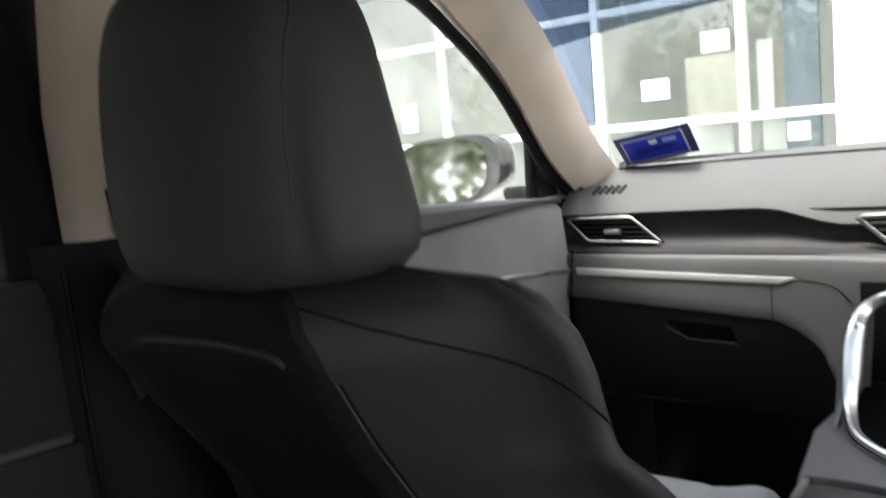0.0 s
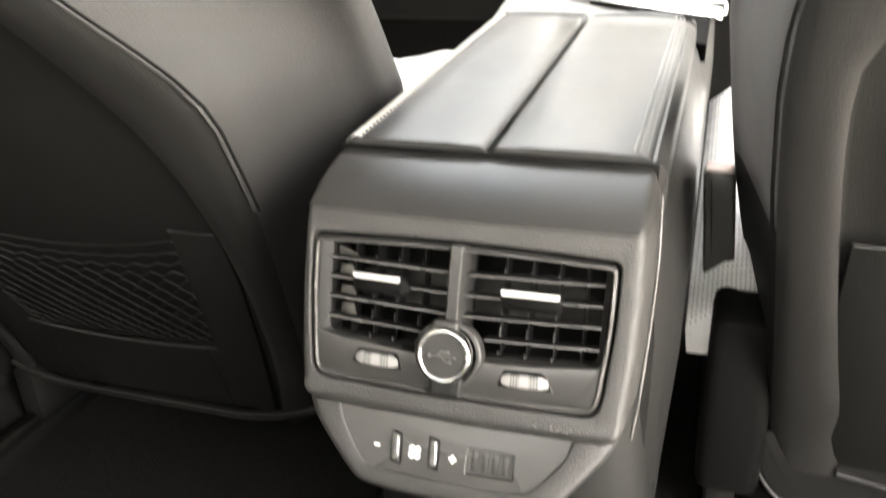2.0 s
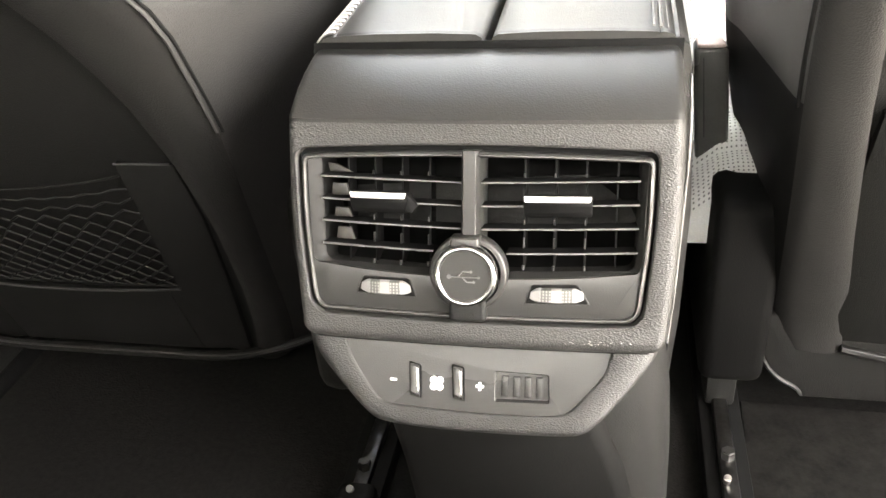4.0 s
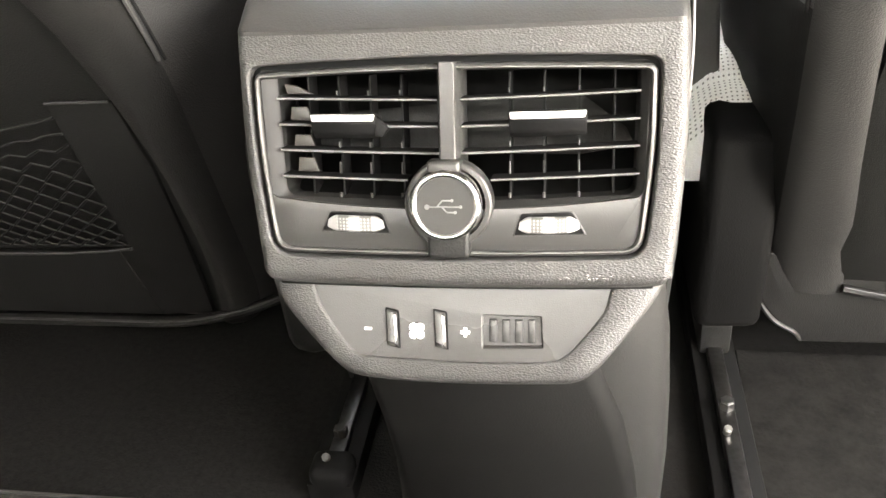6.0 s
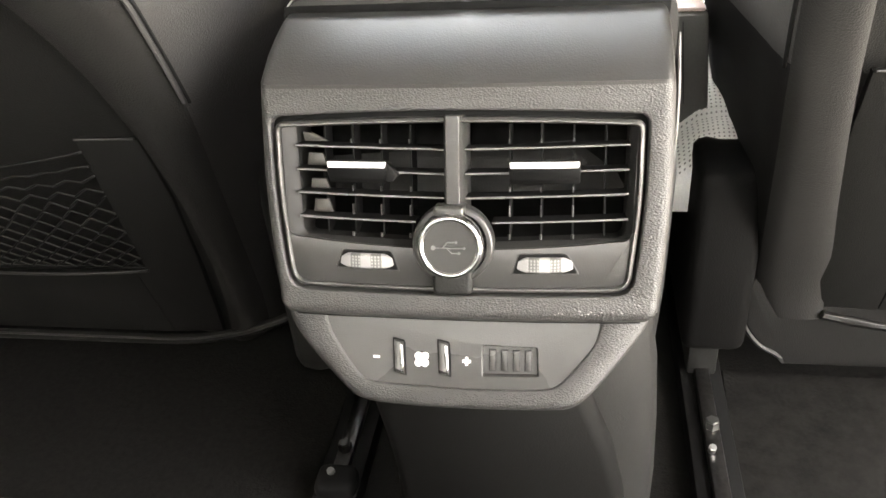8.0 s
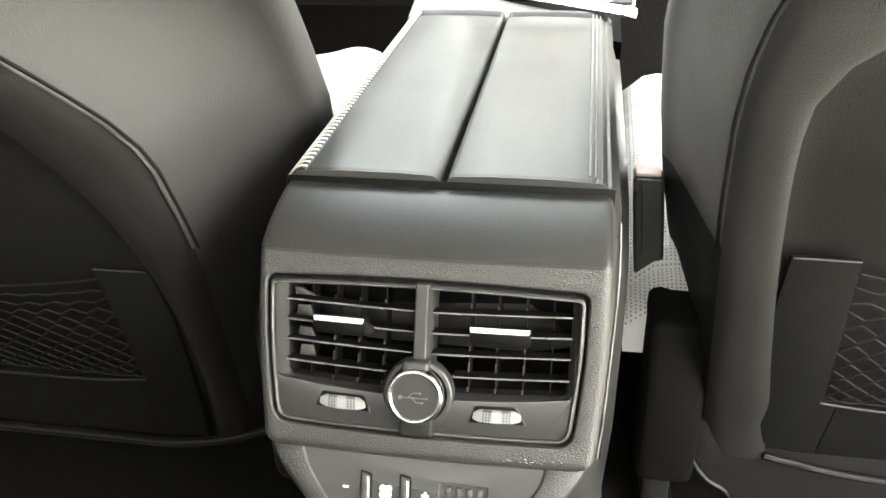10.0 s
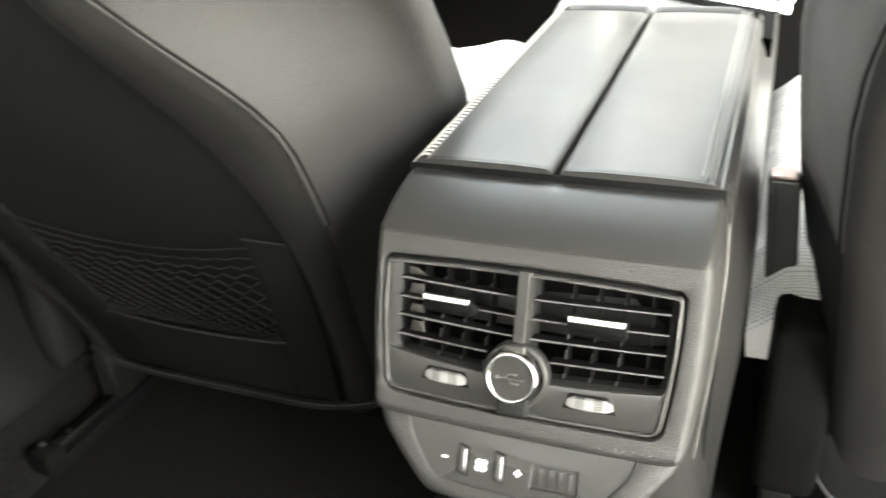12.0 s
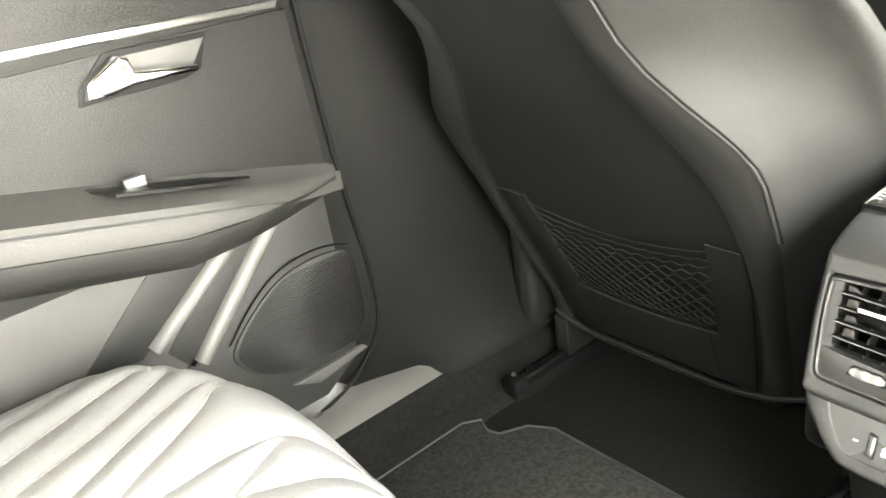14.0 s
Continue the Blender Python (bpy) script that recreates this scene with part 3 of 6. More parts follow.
def bow(v):
    """How far the middle of the rear face stands out, v metres down the slope."""
    return float(np.interp(v, [-0.06, 0, 0.06, 0.1, 0.12, 0.17], [0.002, 0.002, 0.004, 0.004, 0.002, 0]))


def face(x, v, out=0.0):
    """A point on the rear face: v metres down the slope from the vent panel's top, out of the surface."""
    return Vector((x, -SL * v - bow(v) * (1 - (x / 0.1) ** 2) - CL * out, 0.40 - CL * v + SL * out))


def panel_point(a, b, inset, sunk=0.0):
    """A point of the vent panel's rounded outline, drawn in by inset and, along the top, by sunk; a, b run over the edge of the square -1 to 1."""
    hx, hv = 0.1018 - inset, 0.0487 - inset
    r = (0.0055 if b < 0 else 0.0095) - 0.6 * inset
    x, v = a * hx, b * hv
    if abs(x) > hx - r and abs(v) > hv - r:
        cx, cv = math.copysign(hx - r, x), math.copysign(hv - r, v)
        k = r / math.hypot(x - cx, v - cv)
        x, v = cx + (x - cx) * k, cv + (v - cv) * k
    v += 0.0472
    t = min(1.0, max(0.0, (v - 0.025) / 0.075))
    x *= 1 - 0.062 * t * t * (1.6 - 0.6 * t)
    if v < 0.0472:
        v += (sunk - 0.0034 * (1 - (x / 0.1) ** 2)) * (0.0472 - v) / 0.0487
    return x - 0.0014, v


# hood: a smooth brow behind the armrest, a crease, then the grained face that frames the vent panel
hood_rows = []
for y, z, w in ((0.0735, 0.4290, 0.1065), (0.0718, 0.4345, 0.1070), (0.0670, 0.4365, 0.1080), (0.053, 0.4348, 0.1092), (0.037, 0.4312, 0.1098), (0.021, 0.4262, 0.1102), (0.010, 0.4210, 0.1104)):
    hood_rows.append((w, lambda x, y=y, z=z: Vector((x, y - 0.002 * (1 - (x / 0.1) ** 2) + 0.10 * max(0, abs(x) - 0.085) * (0.0735 - y) / 0.065, z))))
V_IN = [-0.0095, -0.0075, -0.0055, -0.0035, -0.001, 0.003, 0.009, 0.017, 0.027, 0.04, 0.055, 0.068, 0.078, 0.085, 0.090, 0.094, 0.0965, 0.0985, 0.1000]
FACE_ROWS = [(-0.0185, 0.1104, 0.0012), (-0.0165, 0.1106, 0.0006), (-0.013, 0.1110, 0.0)]
FACE_ROWS += [(v, float(np.interp(v, [-0.01, 0.03, 0.06, 0.093, 0.1], [0.1112, 0.1120, 0.1108, 0.1082, 0.1074])), 0.0) for v in V_IN]
FACE_ROWS += [(0.1035, 0.1070, 0.0012), (0.1070, 0.1062, 0.0010), (0.1098, 0.1052, -0.0010), (0.1118, 0.1042, -0.0042), (0.1126, 0.1034, -0.009), (0.1122, 0.1026, -0.022)]
for v, w, out in FACE_ROWS:
    hood_rows.append((w, lambda x, v=v, out=out: face(x, v - 0.05 * max(0, abs(x) - 0.09) * max(0, v - 0.1) / 0.012, out)))
inner_cols = [-1, -0.99, -0.975, -0.955, -0.92, -0.87] + list(np.linspace(-0.8, 0.8, 23)) + [0.87, 0.92, 0.955, 0.975, 0.99, 1]
cols = [-1.0, -1.0, -1.0, -0.9965, -0.988, -0.976, -0.962] + [0.951 * u for u in inner_cols] + [0.962, 0.976, 0.988, 0.9965, 1.0, 1.0, 1.0]
drop = [0.06, 0.022, 0.0085, 0.0048, 0.0022, 0.0008, 0.0002] + [0] * len(inner_cols) + [0.0002, 0.0008, 0.0022, 0.0048, 0.0085, 0.022, 0.06]
verts, faces, brow = [], [], []
for w, fn in hood_rows:
    for i, (u, dp) in enumerate(zip(cols, drop)):
        p = fn(u * w)
        skew = 0.0045 * dp / 0.06 if u > 0 else 0
        verts.append((p.x + 0.0018 + skew, p.y + dp, p.z - 0.15 * dp))
nc, nr0 = len(cols), 7 + 3
lo, hi = 7, 7 + len(inner_cols) - 1
top_r, bot_r = nr0, nr0 + len(V_IN) - 1
for r in range(len(hood_rows) - 1):
    for c in range(nc - 1):
        if top_r <= r < bot_r and lo <= c < hi:
            continue
        (brow if r < 8 else faces).append((r * nc + c, r * nc + c + 1, (r + 1) * nc + c + 1, (r + 1) * nc + c))
mesh_object("brow", verts, brow, BROW, console, "smooth brow over the vents", sharp=50)
# the edge of the opening, rolled inwards
loop = [(top_r, c) for c in range(lo, hi)] + [(r, hi) for r in range(top_r, bot_r)] + [(bot_r, c) for c in range(hi, lo, -1)] + [(r, lo) for r in range(bot_r, top_r, -1)]
v_mid, v_half = (V_IN[0] + V_IN[-1]) / 2, (V_IN[-1] - V_IN[0]) / 2
SQUARE = [(inner_cols[c - lo], (V_IN[r - top_r] - v_mid) / v_half) for r, c in loop]
last = [r * nc + c for r, c in loop]
for inset, out in ((-0.0012, 0.0), (-0.0004, -0.0003), (0.0001, -0.0012), (0.0003, -0.0065)):
    base = len(verts)
    verts += [tuple(face(*panel_point(a, b, inset), out)) for a, b in SQUARE]
    m = len(loop)
    for k in range(m):
        j = (k + 1) % m
        faces.append((last[k], last[j], base + j, base + k))
    last = list(range(base, base + m))
hood = mesh_object("vent_hood", verts, faces, PLASTIC, console, "grained grey plastic surround of the rear vents", sharp=50)

# shadow line under the hood's lip, laid in as a black tube
tube("lip_shadow", [face(x, 0.1136, -0.0108) for x in np.linspace(-0.098, 0.100, 30)], 0.0011, BLACK, console)
scuff_rng = random.Random(11)
verts, faces = [], []
for k in range(22):
    x, v = scuff_rng.gauss(0.066, 0.007), scuff_rng.gauss(0.1045, 0.0012)
    w, h = scuff_rng.uniform(0.0003, 0.0010), scuff_rng.uniform(0.00010, 0.00022)
    i = len(verts)
    verts += [face(x - w, v - h, 0.0017), face(x + w, v, 0.0017), face(x + w * 0.4, v + h, 0.0017), face(x, v, 0.0012)]
    faces += [(i, i + 1, i + 2), (i, i + 3, i + 1), (i + 1, i + 3, i + 2), (i + 2, i + 3, i)]
mesh_object("scuffs", verts, faces, THREAD_PALE, console, "pale scuff marks", smooth=False)["kind"] = "stuff"

# vent panel let into the hood
vent_panel = new("vent_panel")
vent_panel.parent = console


def fplate(outline, thick, out, bevel=0.0006, segments=2):
    return slab(outline, lambda u, v, w: face(u, v, out + w), thick, bevel, segments)


def rounded(o, radii, n, steps=6):
    """The outline with rounded corners; steps points to a corner, n to an edge."""
    pts, m = [], len(o)
    ends = []
    for i in range(m):
        p, a, b = np.array(o[i]), np.array(o[i - 1]), np.array(o[(i + 1) % m])
        r = radii[i]
        ends.append((p + (a - p) / np.linalg.norm(a - p) * r, p, p + (b - p) / np.linalg.norm(b - p) * r))
    for i in range(m):
        p0, p1, p2 = ends[i]
        pts += [p0 * (1 - t) ** 2 + 2 * p1 * t * (1 - t) + p2 * t * t for t in np.linspace(0, 1, steps)]
        q = ends[(i + 1) % m][0]
        pts += [p2 + (q - p2) * k / n for k in range(1, n)]
    return pts


def frame_plate(outer, inner, out, depths, n=12, radii=((0, 0, 0, 0), (0, 0, 0, 0))):
    """Walls that fall from an outer outline to an inner one and on into the duct, following the face's curve."""
    A, B = rounded(outer, radii[0], n), rounded(inner, radii[1], n)
    rows = []
    for t, d in depths:
        rows.append([face(*(np.array(p) * (1 - t) + np.array(q) * t), out - d) for p, q in zip(A, B)])
    m = len(A)
    f = []
    for i in range(len(rows) - 1):
        for k in range(m):
            j = (k + 1) % m
            f.append((i * m + k, i * m + j, (i + 1) * m + j, (i + 1) * m + k))
    return [p for r in rows for p in r], f


# raised ridge round the panel, standing clear of the hood by a dark gap
def loops(levels):
    rows = [[face(*panel_point(a, b, inset, 0.0016), out) for a, b in SQUARE] for inset, out in levels]
    m = len(SQUARE)
    f = []
    for i in range(len(rows) - 1):
        for k in range(m):
            j = (k + 1) % m
            f.append((i * m + k, i * m + j, (i + 1) * m + j, (i + 1) * m + k))
    return [p for r in rows for p in r], f


v, f = loops([(0.0018, -0.0080), (0.0018, -0.0030), (0.0021, -0.0018), (0.0027, -0.0012), (0.0036, -0.0009), (0.0042, -0.0010), (0.0046, -0.0016), (0.0050, -0.0026), (0.0053, -0.0065)])
mesh_object("panel_rim", v, f, SMOOTH, vent_panel, "raised grey rim with a polished crest", sharp=60)
tube("rim_crest", [face(*panel_point(a, b, 0.0038, 0.0016), -0.0006) for a, b in SQUARE], 0.0006, RIMGLOSS, vent_panel, closed=True, up=(0, -1, 0.3))
v, f = loops([(-0.002, -0.0062), (0.003, -0.0062)])
mesh_object("rim_gap", v, f, BLACK, vent_panel)
# sloping walls from the rim to each opening, and the solid fascia below
WALL = ((0.0, 0.0), (0.08, 0.0003), (0.9, 0.0040), (1.0, 0.0052), (1.02, 0.030))
for outer, inner, radii in (
        ([(-0.0978, 0.0002), (-0.0050, -0.0014), (-0.0050, 0.0700), (-0.0970, 0.0690)], [(-0.0906, 0.0026), (-0.0075, 0.0012), (-0.0075, 0.0662), (-0.0896, 0.0646)], ((0.003, 0.001, 0.001, 0.004), (0.002, 0.001, 0.001, 0.0055))),
        ([(0.0020, -0.0014), (0.0952, 0.0002), (0.0935, 0.0690), (0.0020, 0.0700)], [(0.0040, 0.0012), (0.0912, 0.0026), (0.0900, 0.0646), (0.0040, 0.0662)], ((0.001, 0.003, 0.004, 0.001), (0.001, 0.002, 0.0055, 0.001)))):
    v, f = frame_plate(outer, inner, -0.0028, WALL, radii=radii)
    mesh_object("vent_bezel", v, f, BEZEL, vent_panel, sharp=30)
fascia = [(-0.0968, 0.0590), (-0.0963, 0.0625), (-0.0950, 0.0645), (-0.0925, 0.0655)] + [(x, 0.0697 - 0.0046 * (abs(x) / 0.095) ** 2) for x in np.linspace(-0.088, 0.086, 30)] + [(0.0900, 0.0655), (0.0925, 0.0645), (0.0938, 0.0625), (0.0943, 0.0590)]
fascia += [panel_point(*q, 0.0047) for q in [(1, 0.35), (1, 0.6), (1, 0.8), (1, 0.88), (1, 0.94), (1, 1), (0.96, 1), (0.92, 1), (0.86, 1)] + [(u, 1) for u in np.linspace(0.75, -0.75, 16)] + [(-0.86, 1), (-0.92, 1), (-0.96, 1), (-1, 1), (-1, 0.94), (-1, 0.88), (-1, 0.8), (-1, 0.6), (-1, 0.35)]]
part("lower_fascia", fplate(fascia, 0.006, -0.0021, 0.0007), SMOOTH, vent_panel, sharp=30)
rr = []
for v0 in np.linspace(-0.0020, 0.054, 8):
    rr.append([face(x, v0, o) for x, o in ((-0.0058, -0.024), (-0.0057, 0.0008), (-0.0052, 0.0018), (-0.0046, 0.0022), (0.0016, 0.0022), (0.0021, 0.0018), (0.0026, 0.0008), (0.0046, -0.006), (0.0052, -0.024))])
loft("centre_bar", rr, SMOOTH, vent_panel, "upright satin grey bar between the vents", sharp=25)
tube("bar_edge", [face(0.0020, v0, 0.0019) for v0 in np.linspace(-0.0010, 0.046, 6)], 0.0004, RIMGLOSS, vent_panel)
part("duct", box(-0.097, 0.097, 0.045, 0.055, 0.32, 0.41), BLACK, vent_panel)
part("duct_wall", box(-0.0945, 0.0925, 0.012, 0.05, 0.3965, 0.399), BLACK, vent_panel)
part("duct_wall", box(-0.0945, 0.0925, -0.014, 0.05, 0.330, 0.3325), BLACK, vent_panel)
for side, xa, xb in ((-1, -0.0902, -0.0068), (1, 0.0046, 0.0912)):
    for j, v0 in enumerate((0.0145, 0.0275, 0.0405, 0.0541)):
        rr, edge = [], []
        for x in np.linspace(xa, xb, 13):
            if j == 3 and -0.023 < x < 0.019:
                x = -0.023 if side < 0 else 0.019
            vv = v0 + 0.0016 * (1 - abs(x) / 0.09)
            a = face(x, vv - 0.0007, -0.0044)
            b = face(x, vv + 0.0007, -0.0044)
            rr.append([a, b, b + Vector((0, 0.011, -0.0040)), a + Vector((0, 0.011, -0.0036))])
            edge.append(face(x, vv, -0.0042))
        sl = loft("slat", rr, SLAT, vent_panel, closed=True, caps=True, sharp=30)
        # highlight on the slat's front edge, drawn as a paler tube
        tube("slat_glint", edge, 0.0007, SLAT_GLINT, sl, sides=6)
    for k in range(4):
        x = side * (0.028 + 0.0171 * k) if side > 0 else -0.027 - 0.0165 * k
        rr = [[face(x + s * 0.0005, v0, -0.0145 - d) for s, d in ((-1, 0), (1, 0), (1, 0.014), (-1, 0.014))] for v0 in np.linspace(0.004, 0.066, 4)]
        loft("vane", rr, SLAT, vent_panel, closed=True, caps=True, sharp=30)
        # glints on the dark vanes, set in as short grey tubes
        for v0, h, o in ((0.0124, 0.0011, -0.0105), (0.0386, 0.0014, -0.0105), (0.0502, 0.0030, -0.0100), (0.0640, 0.0013, -0.0085)):
            if k < 3:
                tube("vane_glint", [face(x, v0 - h, o), face(x, v0 + h, o)], 0.0006 if v0 < 0.06 else 0.0009, VANE_GLINT, vent_panel, sides=6)
    xa_, xb_ = (-0.0714, -0.0376) if side < 0 else (0.0285, 0.0659)
    rr = []
    for x in (xa_, xa_ + 0.0006, xb_ - 0.0008, xb_):
        e = 0.0006 if x in (xa_, xb_) else 0.0
        rr.append([face(x, v0, o - e) for v0, o in ((0.0218 + e, -0.003), (0.0219 + e, 0.0), (0.0228, 0.0010), (0.0256, 0.0012), (0.0275, 0.0004), (0.0310, -0.0018), (0.0345 - e, -0.0048), (0.0340, -0.012), (0.0240, -0.012))])
    tab = loft("vent_slider", rr, SLAT, vent_panel, "dark slider with a bright metal edge", sharp=50)
    part("slider_edge", fplate(rounded([(xa_ + 0.0002, 0.0222), (xb_ - 0.0002, 0.0222), (xb_ - 0.0010, 0.0256), (xa_ + 0.0008, 0.0256)], (0.0008, 0.0008, 0.0008, 0.0008), 4, 4), 0.002, 0.0019, 0.0006), SILVER, tab, "polished strip")
    if side < 0:
        part("slider_end", fplate([(xb_ - 0.001, 0.0226), (xb_ + 0.0035, 0.0262), (xb_ + 0.0062, 0.0295), (xb_ + 0.003, 0.0335), (xb_ - 0.001, 0.0330)], 0.004, -0.0006, 0.0010), SLAT, tab)
        # outside light mirrored on the vent's end wall, added as small pale plates
        for k, (va, vb) in enumerate(((0.0075, 0.0128), (0.0192, 0.0262), (0.0335, 0.0392), (0.0452, 0.0525))):
            xo = -0.0880 + 0.0012 * k
            part("end_reflection", fplate([(xo + 0.0016, va), (xo + 0.0100, va + 0.0012 * (k == 0)), (xo + 0.0122, vb), (xo + 0.0006, vb)] if k else [(xo, va), (xo + 0.006, va + 0.0008), (xo + 0.0150, vb), (xo + 0.001, vb)], 0.002, -0.0105, 0.0004), END_REFLECTION, vent_panel, "pale patch of reflected light at the vent's end")
    # thumb wheel: a knurled drum in a dark tapering slot
    slot = [(-0.0644, 0.0716), (-0.0368, 0.0716), (-0.0334, 0.0822), (-0.0686, 0.0816)] if side < 0 else [(0.0341, 0.0720), (0.0592, 0.0716), (0.0653, 0.0827), (0.0305, 0.0829)]
    part("slot_lip", fplate(rounded([(slot[0][0] - 0.0006, slot[0][1] - 0.0004), (slot[1][0] + 0.0006, slot[1][1] - 0.0004), (slot[2][0] + 0.0012, slot[2][1] + 0.0008), (slot[3][0] - 0.0012, slot[3][1] + 0.0008)], (0.001, 0.002, 0.001, 0.001), 4, 4), 0.001, -0.0018, 0.0004), SMOOTH, vent_panel)
    part("wheel_slot", fplate(rounded(slot, (0.0012, 0.0025, 0.001, 0.001), 4, 4), 0.001, -0.0014, 0.0002), BLACK, vent_panel)
    wheel = new("thumb_wheel")
    wheel.parent = vent_panel
    wl, wr = slot[3][0] + 0.0022, slot[2][0] - 0.0024
    edges_ = np.linspace(0, 1, 6)
    for k in range(5):
        rr = []
        for t in np.linspace(edges_[k], edges_[k + 1], 5):
            s = 1 - (2 * t - 1) ** 2
            x0 = wl + (wr - wl) * t
            pinch = min(1.0, 0.62 + 1.6 * min(t, 1 - t) / 0.22 * 0.38) if min(t, 1 - t) < 0.22 else 1.0
            hh = 0.0041 * min(1.0, pinch)
            vc = (slot[0][1] + slot[2][1]) / 2 + 0.0004 + 0.0006 * (1 - pinch)
            shift = -0.0010 * (2 * t - 1)
            o = -0.0010 + 0.0030 * s
            rr.append([face(x0 + shift, vc - hh, o - 0.0012), face(x0 + shift * 0.6, vc - hh + 0.0009, o), face(x0, vc + hh - 0.0008, o), face(x0, vc + hh, o - 0.001), face(x0, vc + hh, o - 0.004), face(x0, vc - hh, o - 0.004)])
        loft("wheel_segment", rr, WHEEL_PALE if k % 2 == 0 else WHEEL_GREY, wheel, sharp=35)
    for k in range(15):
        t = 0.08 + 0.84 * k / 14
        if int(t * 5) % 2 == 0:
            continue
        x0, o = wl + (wr - wl) * t, -0.0010 + 0.0030 * (1 - (2 * t - 1) ** 2)
        vc = (slot[0][1] + slot[2][1]) / 2 + 0.0004
        for j in range(4):
            vv = vc - 0.0026 + 0.0018 * j
            part("wheel_stud", fplate([(x0 - 0.0004, vv - 0.0005), (x0 + 0.0004, vv - 0.0005), (x0 + 0.0004, vv + 0.0005), (x0 - 0.0004, vv + 0.0005)], 0.0012, o + 0.0003, 0), WHEEL_PALE, wheel)
# socket cover with the three-pronged sign
cn = Vector((0, -CL, SL))
CAP = (-0.0021, 0.0655)
usb = new("socket_cover")
usb.parent = vent_panel
rr = []
for k in np.linspace(0, 2 * math.pi, 49)[:-1]:
    c, s = math.cos(k), math.sin(k)
    rr.append([face(-0.0019 + r * c, 0.0665 + r * s, o) for r, o in ((0.0225, -0.006), (0.0222, 0.0012), (0.0216, 0.0022), (0.0205, 0.0026), (0.0188, 0.0024), (0.0182, -0.002))])
rr.append(rr[0])
loft("collar", rr, SMOOTH, usb, "grey collar round the cap", closed=False, caps=False, sharp=40)
cap_at = face(*CAP, 0.0)
disc("cap", cap_at + cn * 0.0062, cn, 0.0172, 0.0096, SMOOTH, usb, "round dark cap", bevel=0.0012, sides=64)
verts, faces, prof = [], [], ((0.0178, 0.0050), (0.0180, 0.0085), (0.0177, 0.0103), (0.0169, 0.0116), (0.0158, 0.0122), (0.0148, 0.0119), (0.0142, 0.0108))
q = cn.to_track_quat("Z", "Y").to_matrix()
for k in range(64):
    a = 2 * math.pi * k / 64
    verts += [cap_at + q @ Vector((r * math.cos(a), r * math.sin(a), o)) for r, o in prof]
n = len(prof)
for k in range(64):
    for i in range(n - 1):
        j = (k + 1) % 64
        faces.append((k * n + i, k * n + i + 1, j * n + i + 1, j * n + i))
mesh_object("cap_ring", verts, faces, CHROME, usb, "chrome ring", sharp=50)
part("cap_tab", fplate(rounded([(-0.0132, 0.0790), (0.0088, 0.0790), (0.0086, 0.0943), (-0.0130, 0.0946)], (0.001, 0.001, 0.003, 0.003), 3, 5), 0.008, 0.0035, 0.0025, 3), DARK, usb)
part("hinge", fplate(rounded([(-0.0112, 0.0440), (0.0055, 0.0440), (0.0055, 0.0500), (-0.0112, 0.0500)], (0.002, 0.002, 0.001, 0.001), 3, 5), 0.010, 0.0090, 0.0022, 3), SMOOTH, usb)


def fpt(x, dv, out=0.0112):
    x, dv = 0.98 * x, 0.98 * dv
    return cap_at + cn * out + Vector((x, -SL * dv, -CL * dv))


sign = new("usb_sign")
sign.parent = usb
for a in ([(-0.0085, 0.0004), (0.0075, 0.0004)], [(-0.004, 0.0004), (-0.0012, -0.0028), (0.0030, -0.0028)], [(-0.0015, 0.0004), (0.0012, 0.0032), (0.0045, 0.0032)]):
    tube("sign_line", [fpt(*q_) for q_ in a], 0.0004, SATIN_DARK, sign)
for q_, r in (((-0.0090, 0.0004), 0.0013), ((0.0036, -0.0028), 0.0008), ((0.0052, 0.0032), 0.0008), ((0.0080, 0.0004), 0.0008)):
    disc("sign_dot", fpt(*q_), cn, r, 0.0006, SATIN_DARK, sign, bevel=0, sides=14)


# lower control plate, leaning out towards its foot
def cface(u, v, w):
    return face(u, v, -0.0120 + 0.25 * (v - 0.115) + w)


def resample(line, n):
    """n points evenly along a smoothed open outline."""
    p = np.array(spline([(*q_, 0) for q_ in line], 8))[:, :2]
    d = np.concatenate([[0], np.cumsum(np.linalg.norm(np.diff(p, axis=0), axis=1))])
    return [(float(np.interp(t, d, p[:, 0])), float(np.interp(t, d, p[:, 1]))) for t in np.linspace(0, d[-1], n)]


chin = resample([(-0.1072, 0.108), (-0.1058, 0.1152), (-0.1022, 0.1224), (-0.0957, 0.1309), (-0.0800, 0.1470), (-0.0660, 0.1600), (-0.0580, 0.1643), (-0.0450, 0.1660), (-0.02, 0.1672), (0.015, 0.1672), (0.050, 0.1661), (0.0640, 0.1643), (0.0735, 0.1575), (0.0840, 0.1455), (0.0975, 0.1285), (0.1045, 0.1180), (0.1078, 0.108)], 90)
plate = resample([(-0.0805, 0.1150), (-0.0782, 0.1210), (-0.0748, 0.1280), (-0.0640, 0.1430), (-0.0572, 0.1500), (-0.0510, 0.1521), (-0.032, 0.1531), (0.0, 0.1541), (0.028, 0.1539), (0.0480, 0.1527), (0.0550, 0.1505), (0.0620, 0.1440), (0.0733, 0.1305), (0.0765, 0.1250), (0.0790, 0.1150)], 90)
rows = []
for t, o in ((0.0, -0.0030), (0.0, -0.0002), (0.03, 0.0005), (0.08, 0.0008), (0.35, 0.0010), (0.65, 0.0004), (0.84, -0.0010), (0.94, -0.0030), (0.99, -0.0062), (1.0, -0.0100), (0.96, -0.045)):
    rows.append([cface(p[0] * (1 - t) + c[0] * t, p[1] * (1 - t) + c[1] * t, o) for p, c in zip(plate, chin)])
